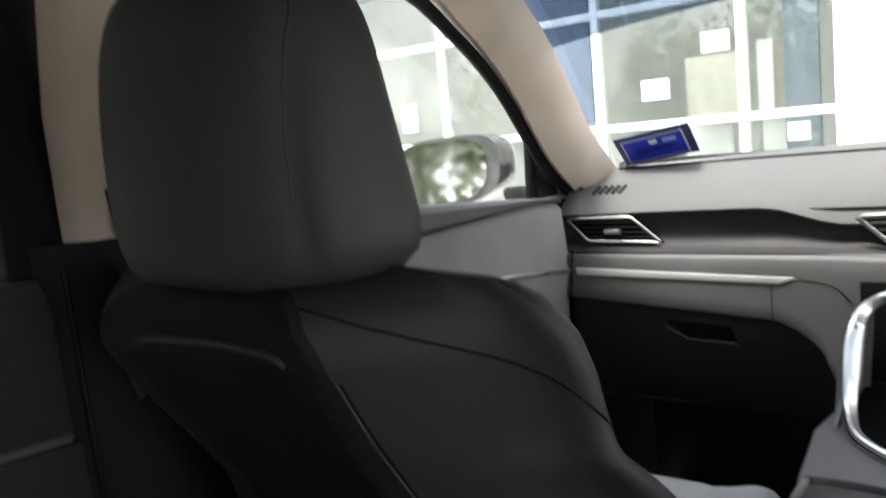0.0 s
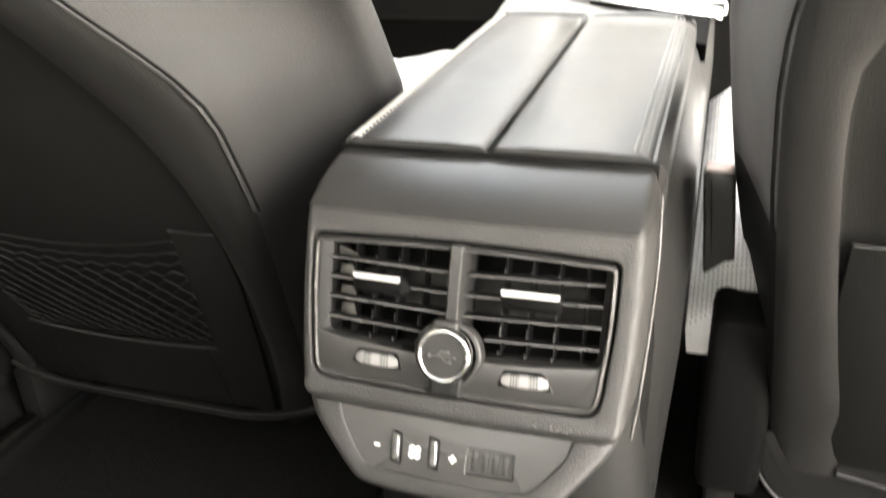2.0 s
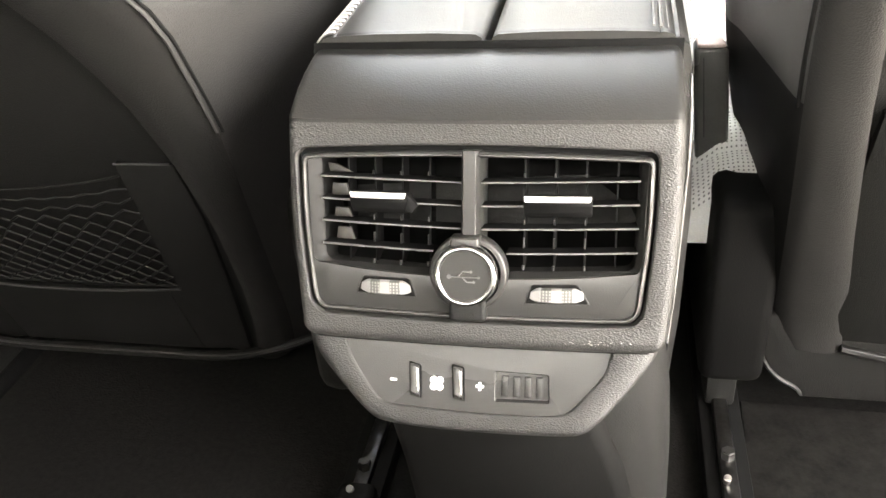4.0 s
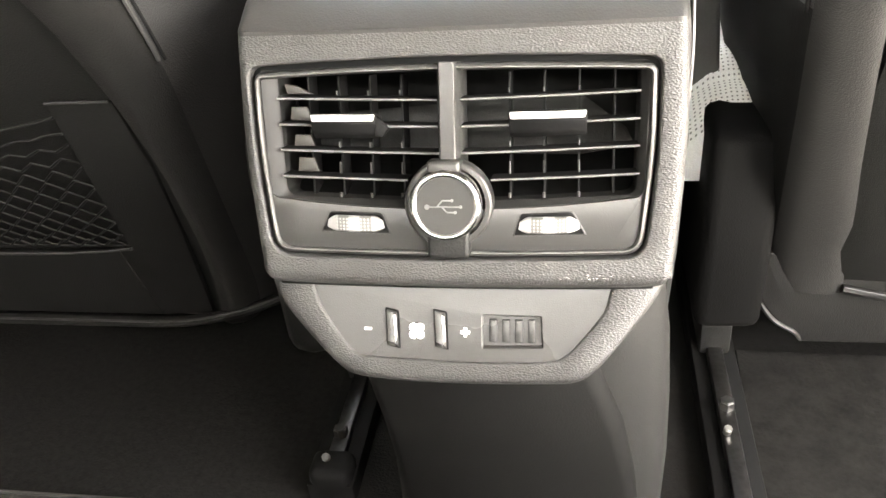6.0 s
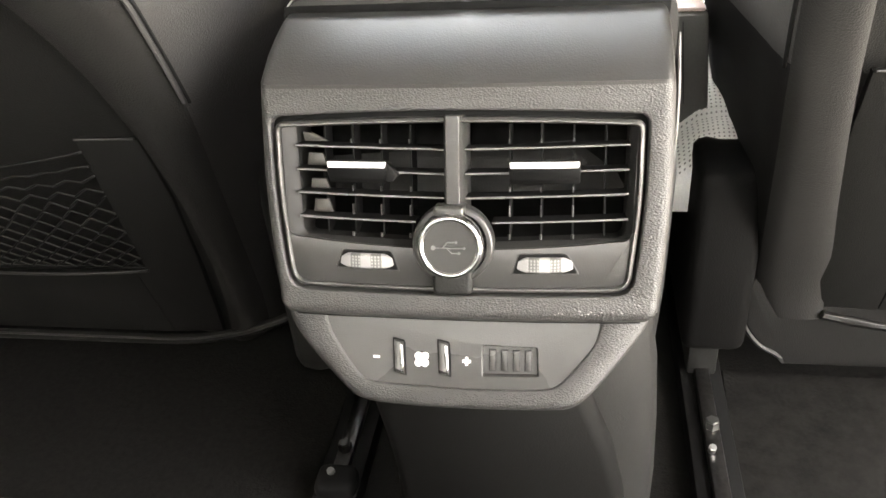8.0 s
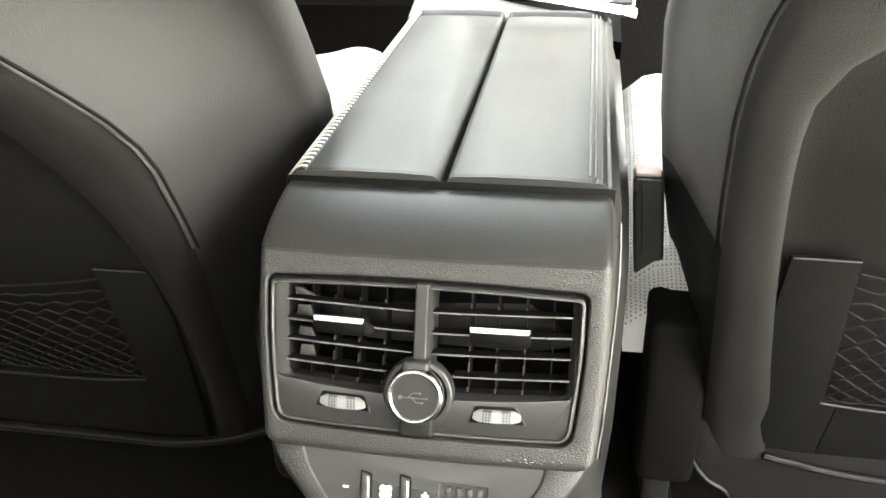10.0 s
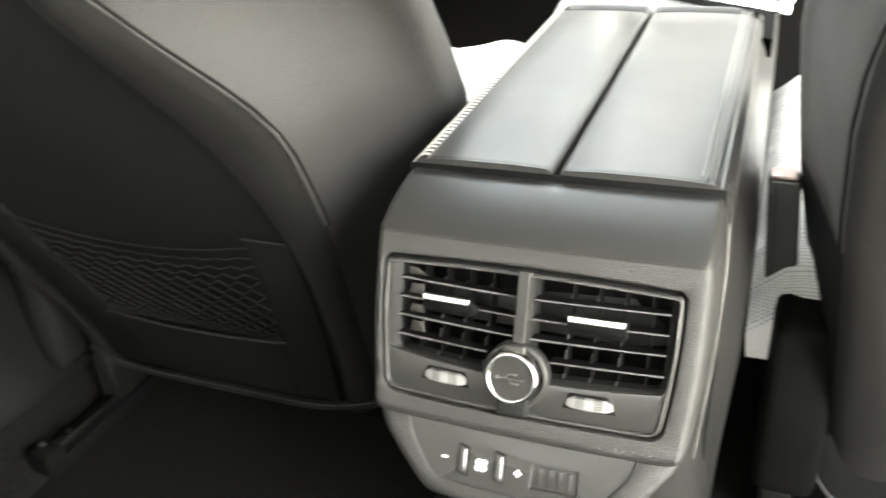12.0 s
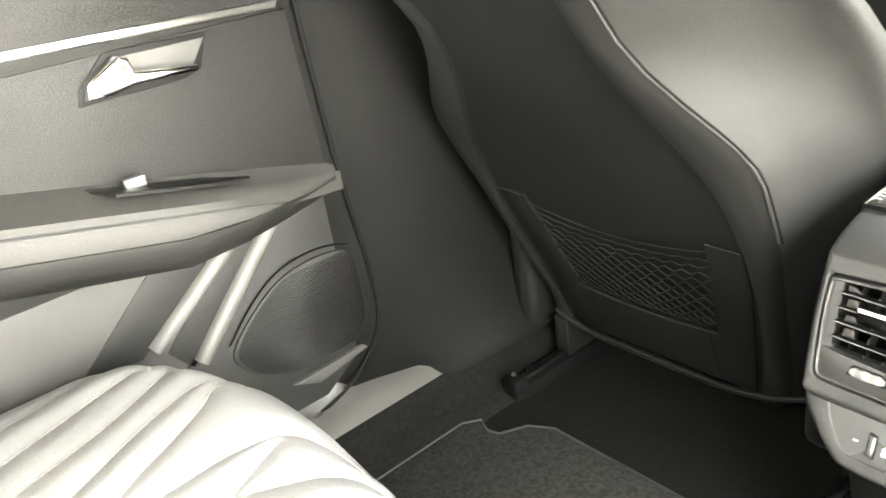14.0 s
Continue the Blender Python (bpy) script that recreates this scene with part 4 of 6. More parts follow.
loft("control_surround", rows, PLASTIC, console, "grained tapering lower surround", closed=False, caps=False, sharp=60)
# plate with a recess for the blank cover
b = bmesh.new()
recess = rounded([(0.0120, 0.1288), (0.0440, 0.1294), (0.0448, 0.1464), (0.0122, 0.1472)], (0.0012, 0.0015, 0.0012, 0.0012), 5, 4)
edges = []
for outline in (plate, recess):
    vs = [b.verts.new((u, v, 0)) for u, v in outline]
    edges += [b.edges.new((vs[i], vs[(i + 1) % len(vs)])) for i in range(len(vs))]
bmesh.ops.triangle_fill(b, edges=edges, use_beauty=True)
for vtx in b.verts:
    vtx.co = cface(vtx.co.x, vtx.co.y, -0.0009)
ctrl = part("control_plate", b, SMOOTH, console, "smooth grey seat-heater control plate", sharp=60)
mid = np.mean(np.array(recess), axis=0)
rows = [[cface(*(mid + (np.array(q_) - mid) * np.array((sx, sy))), w) for q_ in recess] for sx, sy, w in ((1, 1, -0.0009), (0.985, 0.97, -0.0011), (0.94, 0.86, -0.0030), (0.94, 0.86, -0.0031))]
v, f = loft_data(rows, True, False)
f.append(tuple(range(3 * len(recess), 4 * len(recess))))
blank = mesh_object("blank_cover", v, f, SMOOTH, ctrl, "recessed blank cover with four upright slots", sharp=25)
for k in range(4):
    x = 0.0182 + 0.0068 * k
    part("slot_gap", slab(rounded(rect_ := [(x - 0.0021, 0.1318), (x + 0.0021, 0.1318), (x + 0.0021, 0.1442), (x - 0.0021, 0.1442)], (0.0005,) * 4, 2, 3), lambda u, v, w: cface(u, v, -0.0026 + w), 0.0006, 0.0001), BLACK, blank)
    part("slot", slab(rounded([(p_[0] + (0.0004 if p_[0] < x else -0.0004), p_[1] + (0.0004 if p_[1] < 0.138 else -0.0004)) for p_ in rect_], (0.0004,) * 4, 2, 3), lambda u, v, w: cface(u, v, -0.0021 + w), 0.0009, 0.0003), SMOOTH, blank)
for x in (-0.0362, -0.0099):
    def rk(s, v0, w):
        """A point of a rocker: s across from -1 to 1, v0 down the plate."""
        return cface(x + 0.0003 + 0.055 * (v0 - 0.1373) + s, v0 + 0.22 * s, w)
    part("rocker_gap", slab(rounded([(-0.0038, 0.1271), (0.0038, 0.1271), (0.0038, 0.1474), (-0.0038, 0.1474)], (0.0008, 0.0014, 0.001, 0.0008), 4, 4), lambda u, v, w: rk(u, v, -0.0004 + w), 0.001, 0.0002), BLACK, ctrl)
    rr = []
    for v0, o in ((0.1279, -0.0004), (0.1283, 0.0008), (0.1300, 0.0013), (0.1370, 0.0008), (0.1440, 0.0015), (0.1448, 0.0010), (0.1452, 0.0002), (0.1466, -0.0002)):
        rr.append([rk(s, v0, o + d) for s, d in ((-0.0029, -0.002), (-0.0027, 0.0), (-0.0012, 0.0004), (0.0002, 0.0003), (0.0008, 0.0), (0.0026, 0.0003), (0.0029, -0.002))])
    rocker = loft("rocker", rr, ROCKER, ctrl, "upright rocker switch with its sheen laid on", sharp=25)
    # upright sheen of the rocker's face, laid on as a satin strip
    part("rocker_sheen", slab([(0.0009, 0.1292), (0.0024, 0.1292), (0.0024, 0.1446), (0.0009, 0.1446)], lambda u, v, w: rk(u, v, 0.0016 + 0.00008 * (v - 0.137) ** 2 * 1e5 * 0.01 + w), 0.001, 0.0003), SATIN, rocker)


def mark(name, shapes):
    for o in shapes:
        part(name, slab(o, lambda u, v, w: cface(u, v, -0.0005 + w), 0.0005), WHITE, ctrl, "white printed sign")


def rect(cx_, cv, w_, h_):
    return [(cx_ - w_ / 2, cv - h_ / 2), (cx_ + w_ / 2, cv - h_ / 2), (cx_ + w_ / 2, cv + h_ / 2), (cx_ - w_ / 2, cv + h_ / 2)]


mark("minus_sign", [rect(-0.0497, 0.1380, 0.0040, 0.0013)])
pa, pb = 0.0008, 0.0024
mark("plus_sign", [[(0.0034 + u, 0.1386 + v) for u, v in ((-pa, -pb), (pa, -pb), (pa, -pa), (pb, -pa), (pb, pa), (pa, pa), (pa, pb), (-pa, pb), (-pa, pa), (-pb, pa), (-pb, -pa), (-pa, -pa))]])
fan = []
for k in range(4):
    a = math.pi / 4 + k * math.pi / 2
    c, s = math.cos(a), math.sin(a)
    fan.append([(-0.0228 + 0.0027 * c + 0.0023 * math.cos(t), 0.1385 + 0.0027 * s + 0.0023 * math.sin(t)) for t in np.linspace(0, 2 * math.pi, 10)[:-1]])
mark("fan_sign", fan)

# console body and foot
rings = []
for z, xl_, xr_, yf_ in ((0.0, 0.075, 0.126, 0.020), (0.08, 0.073, 0.127, 0.018), (0.14, 0.070, 0.125, 0.016), (0.20, 0.074, 0.121, 0.014), (0.26, 0.090, 0.112, 0.016), (0.30, 0.098, 0.1085, 0.025), (0.42, 0.1000, 0.1065, 0.070)):
    rings.append([(-xl_, 0.96, z), (-xl_, yf_ + 0.02, z), (-xl_ + 0.006, yf_, z), (xr_ - 0.045, yf_ - 0.004, z), (xr_ - 0.020, yf_ + 0.004, z), (xr_ - 0.006, yf_ + 0.016, z), (xr_, yf_ + 0.032, z), (xr_, 0.96, z)])
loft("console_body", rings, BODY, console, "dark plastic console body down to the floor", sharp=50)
# flank beside the driver's seat, swelling forward and down
rings = []
for y, (xt, xm, xl) in ((0.062, (0.1125, 0.1150, 0.120)), (0.08, (0.1155, 0.1200, 0.1255)), (0.10, (0.1175, 0.1235, 0.1295)), (0.20, (0.121, 0.132, 0.137)), (0.50, (0.122, 0.134, 0.138)), (0.95, (0.122, 0.134, 0.138))):
    rings.append([(0.09, y, 0.418), (xt - 0.003, y, 0.420), (xt, y, 0.415), (xm, y, 0.375), (xl, y, 0.31), (xl - 0.001, y, 0.22), (xl - 0.008, y, 0.10), (xl - 0.012, y, 0.0), (0.09, y, 0.0)])
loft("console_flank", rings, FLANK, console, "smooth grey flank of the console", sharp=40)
tube("flank_seam", spline([(0.1175, 0.052, 0.425), (0.1190, 0.042, 0.39), (0.1178, 0.032, 0.345), (0.1155, 0.016, 0.30), (0.1125, 0.004, 0.270)], 8), 0.0009, SEAMLINE, console)
foot_rings = []
for z, xl_, xr_, yf_ in ((0.0, 0.066, 0.112, 0.012), (0.094, 0.066, 0.102, 0.004), (0.115, 0.0665, 0.098, 0.001), (0.145, 0.068, 0.0925, -0.002), (0.19, 0.0735, 0.078, -0.004), (0.25, 0.080, 0.060, -0.002)):
    foot_rings.append([(-xl_, yf_ + 0.014, z), (-xl_ + 0.003, yf_ + 0.005, z), (-xl_ + 0.010, yf_, z), (xr_ - 0.010, yf_, z), (xr_ - 0.003, yf_ + 0.005, z), (xr_, yf_ + 0.014, z), (xr_, yf_ + 0.05, z), (-xl_, yf_ + 0.05, z)])
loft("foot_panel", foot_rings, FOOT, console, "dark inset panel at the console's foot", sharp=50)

# armrest with two padded lids
armrest = thing("armrest", "black leather armrest with two padded lids on the console", "armrest")
for sgn in (-1, 1):
    rings = []
    for y in [0.0690, 0.0694, 0.0702, 0.0714, 0.075] + list(np.linspace(0.10, 0.49, 9)) + [0.508, 0.515, 0.518]:
        k = (y - 0.056) / 0.46
        top = 0.4435 + 0.0125 * k
        e = min(1, (y - 0.0688) / 0.0024, (0.5195 - y) / 0.012)
        e = 1 - math.sqrt(max(0, 1 - (1 - max(0, 1 - e)) ** 2)) if e < 1 else 0
        t = top - (0.0025 if y < 0.2 else 0.010) * e
        a, b = 0.0018 + 0.002 * e, 0.110 - 0.002 * e
        prof = [(a, 0.405), (a, t - 0.006), (a + 0.0015, t - 0.002), (a + 0.005, t), (0.03, t + 0.001), (0.07, t + 0.001), (0.094, t), (0.0955, t - 0.0012), (0.097, t), (0.102, t - 0.0015), (0.1035, t - 0.0035), (0.105, t - 0.003), (b - 0.001, t - 0.009), (b, t - 0.018), (b, 0.405)]
        rings.append([(sgn * x + (0.0055 * x / 0.11 + 0.003 * max(0, x - 0.1035) / 0.0065 if sgn > 0 else 0), y, z) for x, z in prof])
    loft("lid", rings, LID, armrest, "padded leather lid", sharp=50)
    if sgn > 0:
        for x_ in (0.0965, 0.1005, 0.1045):
            tube("edge_seam", [(x_, y, 0.4438 - 0.25 * (x_ - 0.0975) + 0.0125 * (y - 0.056) / 0.46) for y in np.linspace(0.078, 0.505, 12)], 0.0008, THREAD_GREY, armrest)
        continue
    # edge stitches over an added dark band that offsets the lid's bright sheen
    strip = []
    for y in np.linspace(0.0705, 0.512, 10):
        z = 0.4440 + 0.0125 * (y - 0.056) / 0.46
        strip.append([(-x, y, z + dz) for x, dz in ((0.0962, -0.0040), (0.0962, 0.0003), (0.1000, -0.0002), (0.1035, -0.0020), (0.1068, -0.0054), (0.1106, -0.0096), (0.1106, -0.0180))])
    loft("stitch_band", strip, BEZEL, armrest, "dark band added behind the stitches for contrast", sharp=60)
    verts, faces = [], []
    for i in range(62):
        y = 0.074 + 0.0070 * i
        z = 0.4440 + 0.0125 * (y - 0.056) / 0.46
        a, b_ = tube_data([(sgn * 0.0955, y, z + 0.0006), (sgn * 0.1000, y + 0.0010, z + 0.0002), (sgn * 0.1037, y + 0.0018, z - 0.0016), (sgn * 0.1072, y + 0.0024, z - 0.0050), (sgn * 0.1108, y + 0.0028, z - 0.0094)], 0.0009, 5)
        faces += [tuple(q + len(verts) for q in fc) for fc in b_]
        verts += a
    ob = mesh_object("stitches", verts, faces, THREAD_PALE, armrest, "row of pale stitches")
    ob["kind"] = "stuff"
# black strip added as the shadow between lids and brow
part("lid_shadow", box(-0.1085, 0.1135, 0.0676, 0.0688, 0.420, 0.4402, 0.0004), BLACK, armrest, "black strip for the shadow gap behind the lids")
part("box_side", box(-0.1075, 0.1075, 0.075, 0.515, 0.39, 0.407, 0.003), DARK, armrest)

# ------------------------------------------------------------ dashboard
dash = thing("dashboard", "grey dashboard with dark vent band and bright trim", "dashboard")


def sag(x):
    """How far the dashboard's upper edge sits below its middle."""
    return 0.02 * (x / 0.7) ** 2


# upper pad, from the windscreen to the lip over the band
rings = []
for x in np.linspace(-0.73, 0.73, 41):
    d, fwd = sag(x), 0.10 * (x / 0.73) ** 2
    dip = 0.034 * min(1, max(0, (x + 0.29) / 0.15)) ** 2 * (3 - 2 * min(1, max(0, (x + 0.29) / 0.15)))
    hood_ = 0.075 * math.exp(-((x - 0.40) / 0.17) ** 4)
    rings.append([(x, 1.36 - fwd, 0.868 - d), (x, 1.24 - fwd * 0.8, 0.862 - d + hood_ * 0.3), (x, 1.10 - fwd * 0.3, 0.826 - d * 0.8 + hood_), (x, 1.03, 0.790 - d * 0.5 + hood_ - dip * 0.4), (x, 1.005, 0.776 - d * 0.4 + hood_ * 0.6 - dip * 0.9), (x, 1.0, 0.770 - d * 0.3 - dip), (x, 1.006, 0.765 - d * 0.3 - dip), (x, 1.04, 0.762 - dip), (x, 1.36, 0.70)])
loft("upper_pad", rings, FABRIC, dash, "pale grey soft upper pad", sharp=60)
# dark recessed band
rings = []
for x, k in ((-0.742, 0.35), (-0.738, 0.65), (-0.730, 0.85), (-0.72, 0.96)):
    rings.append([(x, y, 0.715 + (z - 0.715) * k) for y, z in ((1.005, 0.764), (1.0, 0.745), (0.997, 0.720), (0.992, 0.699), (0.985, 0.686), (0.984, 0.682), (0.99, 0.680), (1.06, 0.67), (1.06, 0.765))])
for x in np.linspace(-0.705, 0.725, 31):
    rings.append([(x, 1.012, 0.764), (x, 1.020, 0.745), (x, 1.024, 0.720), (x, 1.014, 0.699), (x, 0.990, 0.688), (x, 0.984, 0.684), (x, 0.99, 0.680), (x, 1.06, 0.67), (x, 1.06, 0.765)])
loft("vent_band", rings, DASHBAND, dash, "dark recessed band below the pad", sharp=60)
# roll under the band, with the trim and the panel below it
xl = np.concatenate([np.linspace(-0.725, -0.26, 12), np.linspace(-0.24, -0.13, 8), np.linspace(-0.10, 0.725, 14)])
rings = []
for x in xl:
    bot = float(np.interp(x, [-0.725, -0.69, -0.26, -0.22, -0.19, -0.17, -0.155, 0.155, 0.2, 0.26, 0.725], [0.590, 0.588, 0.556, 0.538, 0.515, 0.49, 0.44, 0.44, 0.52, 0.55, 0.59]))
    c = 0.02 * math.exp(-(x / 0.16) ** 4)
    rings.append([(x, 1.02, 0.690), (x, 0.985 - c, 0.681), (x, 0.979 - c, 0.678), (x, 0.976 - c, 0.671), (x, 0.974 - c, 0.655), (x, 0.973 - c, 0.645), (x, 0.973 - c, 0.628), (x, 0.972 - c, min(0.61, bot + 0.03)), (x, 0.972 - c, bot + 0.006), (x, 0.975 - c, bot), (x, 1.03, bot + 0.004), (x, 1.06, 0.68)])
loft("middle_roll", rings, SOFT, dash, "grey padded middle section", sharp=60)
trim = [(-0.672, 0.973, 0.652), (-0.672, 0.973, 0.637), (-0.252, 0.973, 0.6285), (-0.222, 0.973, 0.640)]
trim_bm = slab([(q[0], q[2]) for q in trim], lambda u, v, w: Vector((u, 0.9695 - w, v)), 0.006, 0.0015)
part("trim_strip", trim_bm, SILVER, dash, "bright satin metal trim strip")
tube("panel_gap", [(-0.683, 0.9805, 0.688), (-0.6835, 0.9725, 0.66), (-0.684, 0.972, 0.64), (-0.687, 0.971, 0.59)], 0.0022, BLACK, dash)
tube("panel_gap", [(-0.266, 0.9725, 0.625), (-0.266, 0.9718, 0.60), (-0.266, 0.9715, 0.556)], 0.001, BLACK, dash)
tube("panel_gap", spline([(-0.222, 0.9735, 0.638), (-0.16, 0.966, 0.628), (-0.125, 0.957, 0.60)], 5), 0.001, BLACK, dash)
base_line = []
for x in np.linspace(-0.66, 0.66, 34):
    d, fwd = sag(x), 0.10 * (x / 0.73) ** 2
    y0_, z0_, y1_, z1_ = 1.10 - fwd * 0.3, 0.826 - d * 0.8, 1.24 - fwd * 0.8, 0.862 - d
    base_line.append((x, 1.215 - 0.3 * fwd, z0_ + (z1_ - z0_) * (1.215 - 0.3 * fwd - y0_) / (y1_ - y0_) + 0.001))
tube("windscreen_seal", base_line[:18], 0.0035, BLACK, dash, "black rubber lip along the windscreen")
# glove box
gl = thing("glove_box", "closed dark glove box with a recessed pull", "glove box")
rings = []
for x in np.linspace(-0.70, -0.155, 12):
    rings.append([(x, 1.015, 0.60), (x, 1.0, 0.55), (x, 1.006, 0.50), (x, 1.025, 0.42), (x, 1.045, 0.36), (x, 1.06, 0.345), (x, 1.12, 0.345), (x, 1.12, 0.60)])
loft("lid", rings, GLOVE, gl, sharp=40)
part("pull_recess", slab([(-0.49, 0.541), (-0.355, 0.534), (-0.344, 0.501), (-0.441, 0.504)], lambda u, v, w: Vector((u, 1.0 + (0.55 - v) * 0.12 - 0.002 - w, v)), 0.004, 0.001), BLACK, gl)
# lit lower edge of the pull, its brightness put into a paler grey
tube("pull_edge", [(-0.487, 0.9975, 0.527), (-0.441, 1.0005, 0.503), (-0.344, 1.0005, 0.500)], 0.0022, WHEEL_GREY, gl)
# outer vent
vent = thing("side_air_vent", "slatted side air vent in a satin metal frame", "air vent")
vo = [(-0.703, 0.755), (-0.553, 0.757), (-0.487, 0.703), (-0.653, 0.706)]


def closed_frame(name, pts, y, r, mat, parent):
    P = [(u, y, v) for u, v in pts]
    out = []
    for i in range(len(P)):
        a, b = np.array(P[i]), np.array(P[(i + 1) % len(P)])
        out += [a + (b - a) * k for k in (0.04, 0.35, 0.65, 0.96)]
    return tube(name, out, r, mat, parent, closed=True, flat=0.7, up=(0, 1, 0))


closed_frame("frame", vo, 1.0, 0.0032, SATIN_MID, vent)
part("duct", slab(vo, lambda u, v, w: Vector((u, 1.012 - w, v)), 0.004), BLACK, vent)
for k in range(4):
    t = 0.2 + 0.2 * k
    a = np.array(vo[0]) * (1 - t) + np.array(vo[3]) * t
    b = np.array(vo[1]) * (1 - t) + np.array(vo[2]) * t
    tube("slat", [(a[0] + 0.006, 1.003, a[1]), (b[0] - 0.006, 1.003, b[1])], 0.004, DARK, vent, flat=0.3)
part("slider", box(-0.612, -0.575, 0.993, 1.003, 0.722, 0.731, 0.001), SATIN, vent)
vent2 = thing("centre_air_vent", "wide slatted centre air vent in a satin metal frame", "air vent")
vo2 = [(-0.120, 0.750), (0.165, 0.758), (0.125, 0.712), (-0.067, 0.702)]
closed_frame("frame", vo2, 0.985, 0.0045, SATIN_MID, vent2)
part("duct", slab(vo2, lambda u, v, w: Vector((u, 0.999 - w, v)), 0.012), BLACK, vent2)
for k in range(3):
    t = 0.25 + 0.25 * k
    a = np.array(vo2[0]) * (1 - t) + np.array(vo2[3]) * t
    b = np.array(vo2[1]) * (1 - t) + np.array(vo2[2]) * t
    tube("slat", [(a[0] + 0.008, 0.986, a[1]), (b[0] - 0.008, 0.986, b[1])], 0.004, SMOOTH, vent2, flat=0.35)
part("divider", box(0.072, 0.084, 0.978, 0.99, 0.706, 0.756, 0.002), SATIN, vent2)
for x in (0.005, 0.11):
    part("slider", box(x - 0.018, x + 0.018, 0.976, 0.986, 0.722, 0.732, 0.001), CHROME, vent2)
# screen
screen = thing("touch_screen", "dark switched-off touch screen standing on the dashboard", "screen")
part("housing", box(-0.066, 0.172, 0.99, 1.012, 0.768, 0.914, 0.006, 3), SATIN, screen, "satin metal bezel")
part("display", box(-0.060, 0.166, 0.986, 0.996, 0.777, 0.907, 0.004), surface("screen_glass", (0.03, 0.022, 0.02), 0.12, bump=0, vary=0.1), screen)
# speaker slits at the pad's corner
for k in range(5):
    part("demister_slit", slab([(-0.006, 0.0), (0.001, 0.0), (0.008, 0.026), (0.001, 0.026)], lambda u, v, w: Vector((-0.662 + 0.0155 * k + u, 1.060 + 0.86 * v, 0.8060 + 0.55 * v + w)), 0.004, 0.0005), BLACK, dash)

# ------------------------------------------------------------ front of the console
front = thing("console_tray", "dark open console tray edged by a broad satin metal hoop", "console tray")
hoop = spline([(0.14, 0.90, 0.646), (0.05, 0.90, 0.643), (-0.03, 0.90, 0.634), (-0.085, 0.895, 0.612), (-0.102, 0.865, 0.575), (-0.099, 0.80, 0.515), (-0.090, 0.742, 0.474), (-0.064, 0.665, 0.463), (0.0, 0.595, 0.461), (0.07, 0.545, 0.460), (0.14, 0.50, 0.459)], 5)
rings = []
for i, q in enumerate(hoop):
    k = i / (len(hoop) - 1)
    w = 0.007 + 0.008 * math.exp(-((k - 0.45) / 0.14) ** 2)
    a = np.array(hoop[max(0, i - 1)])
    b = np.array(hoop[min(len(hoop) - 1, i + 1)])
    t = Vector(b - a).normalized()
    side = Vector((-1, -0.45, 0.35)) - t * Vector((-1, -0.45, 0.35)).dot(t)
    side.normalize()
    up_ = side.cross(t).normalized()
    q = Vector(q)
    rings.append([q + side * w + up_ * 0.002, q + side * w * 0.6 + up_ * 0.006, q - side * w * 0.6 + up_ * 0.006, q - side * w + up_ * 0.002, q - side * w - up_ * 0.004, q + side * w - up_ * 0.004])
loft("hoop", rings, SATIN, front, "broad satin metal hoop", sharp=35)
# grey flank outside the hoop
fl = []
for q in hoop[12:41]:
    q = np.array(q)
    k = np.clip((q[1] - 0.66) / 0.24, 0, 1)
    fl.append([q + (-0.010, -0.004, -0.002), q + (-0.020 - 0.004 * k, -0.006, -0.022), q + (-0.040, 0.02, -0.20), q + (0.0, 0.05, -0.25)])
loft("flank", fl, SOFT, front, "grey padded flank", closed=False, sharp=60)
tray = [(-0.09, 0.72), (-0.10, 0.80), (-0.10, 0.955), (0.13, 0.955), (0.13, 0.515), (0.07, 0.545), (0.0, 0.595), (-0.06, 0.665)]
part("tray_floor", slab(tray, lambda u, v, w: Vector((u, v, 0.427 + 0.10 * (v - 0.55) + w)), 0.02), TRAYMAT, front)
part("front_shelf", slab([(-0.115, 0.512), (0.118, 0.512), (0.07, 0.538), (0.0, 0.588), (-0.066, 0.655), (-0.10, 0.735), (-0.125, 0.79), (-0.135, 0.70)], lambda u, v, w: Vector((u, v, 0.450 + 0.03 * (v - 0.51) + w)), 0.05, 0.006, 3), SOFT, front, "grey padded shelf before the lids")
part("tray_back", box(-0.11, 0.16, 0.945, 0.955, 0.46, 0.64, 0.002), BLACK, front)
part("tray_side", slab([(0.70, 0.46), (0.80, 0.50), (0.90, 0.60), (0.95, 0.60), (0.95, 0.46)], lambda u, v, w: Vector((-0.103 + w, u, v)), 0.006), SOFT, front)
part("key_shelf", box(-0.06, 0.17, 0.90, 0.96, 0.585, 0.632, 0.006), BLACK, front)
tube("shelf_edge", [(-0.045, 0.899, 0.588), (0.05, 0.899, 0.592), (0.165, 0.899, 0.597)], 0.0025, SATIN_MID, front)
keys = thing("toggle_keys", "row of polished toggle keys over the console tray", "switch row")
for k in range(6):
    x = 0.011 + 0.0285 * k
    rings = [[(x + sx * ww, yy, zz) for sx, yy, zz in ((-1, y0_, z0_), (1, y0_, z0_), (1, y1_, z1_), (-1, y1_, z1_))] for ww, y0_, z0_, y1_, z1_ in ((0.0120, 0.905, 0.624, 0.880, 0.6245), (0.0128, 0.910, 0.630, 0.876, 0.629), (0.0122, 0.914, 0.646, 0.882, 0.6395), (0.0105, 0.916, 0.651, 0.892, 0.6445))]
    key_ = loft("key", rings, SILVER, keys, sharp=30)
    part("key_tab", box(x - 0.004, x + 0.004, 0.896, 0.914, 0.648, 0.656, 0.001), SATIN_DARK, key_)
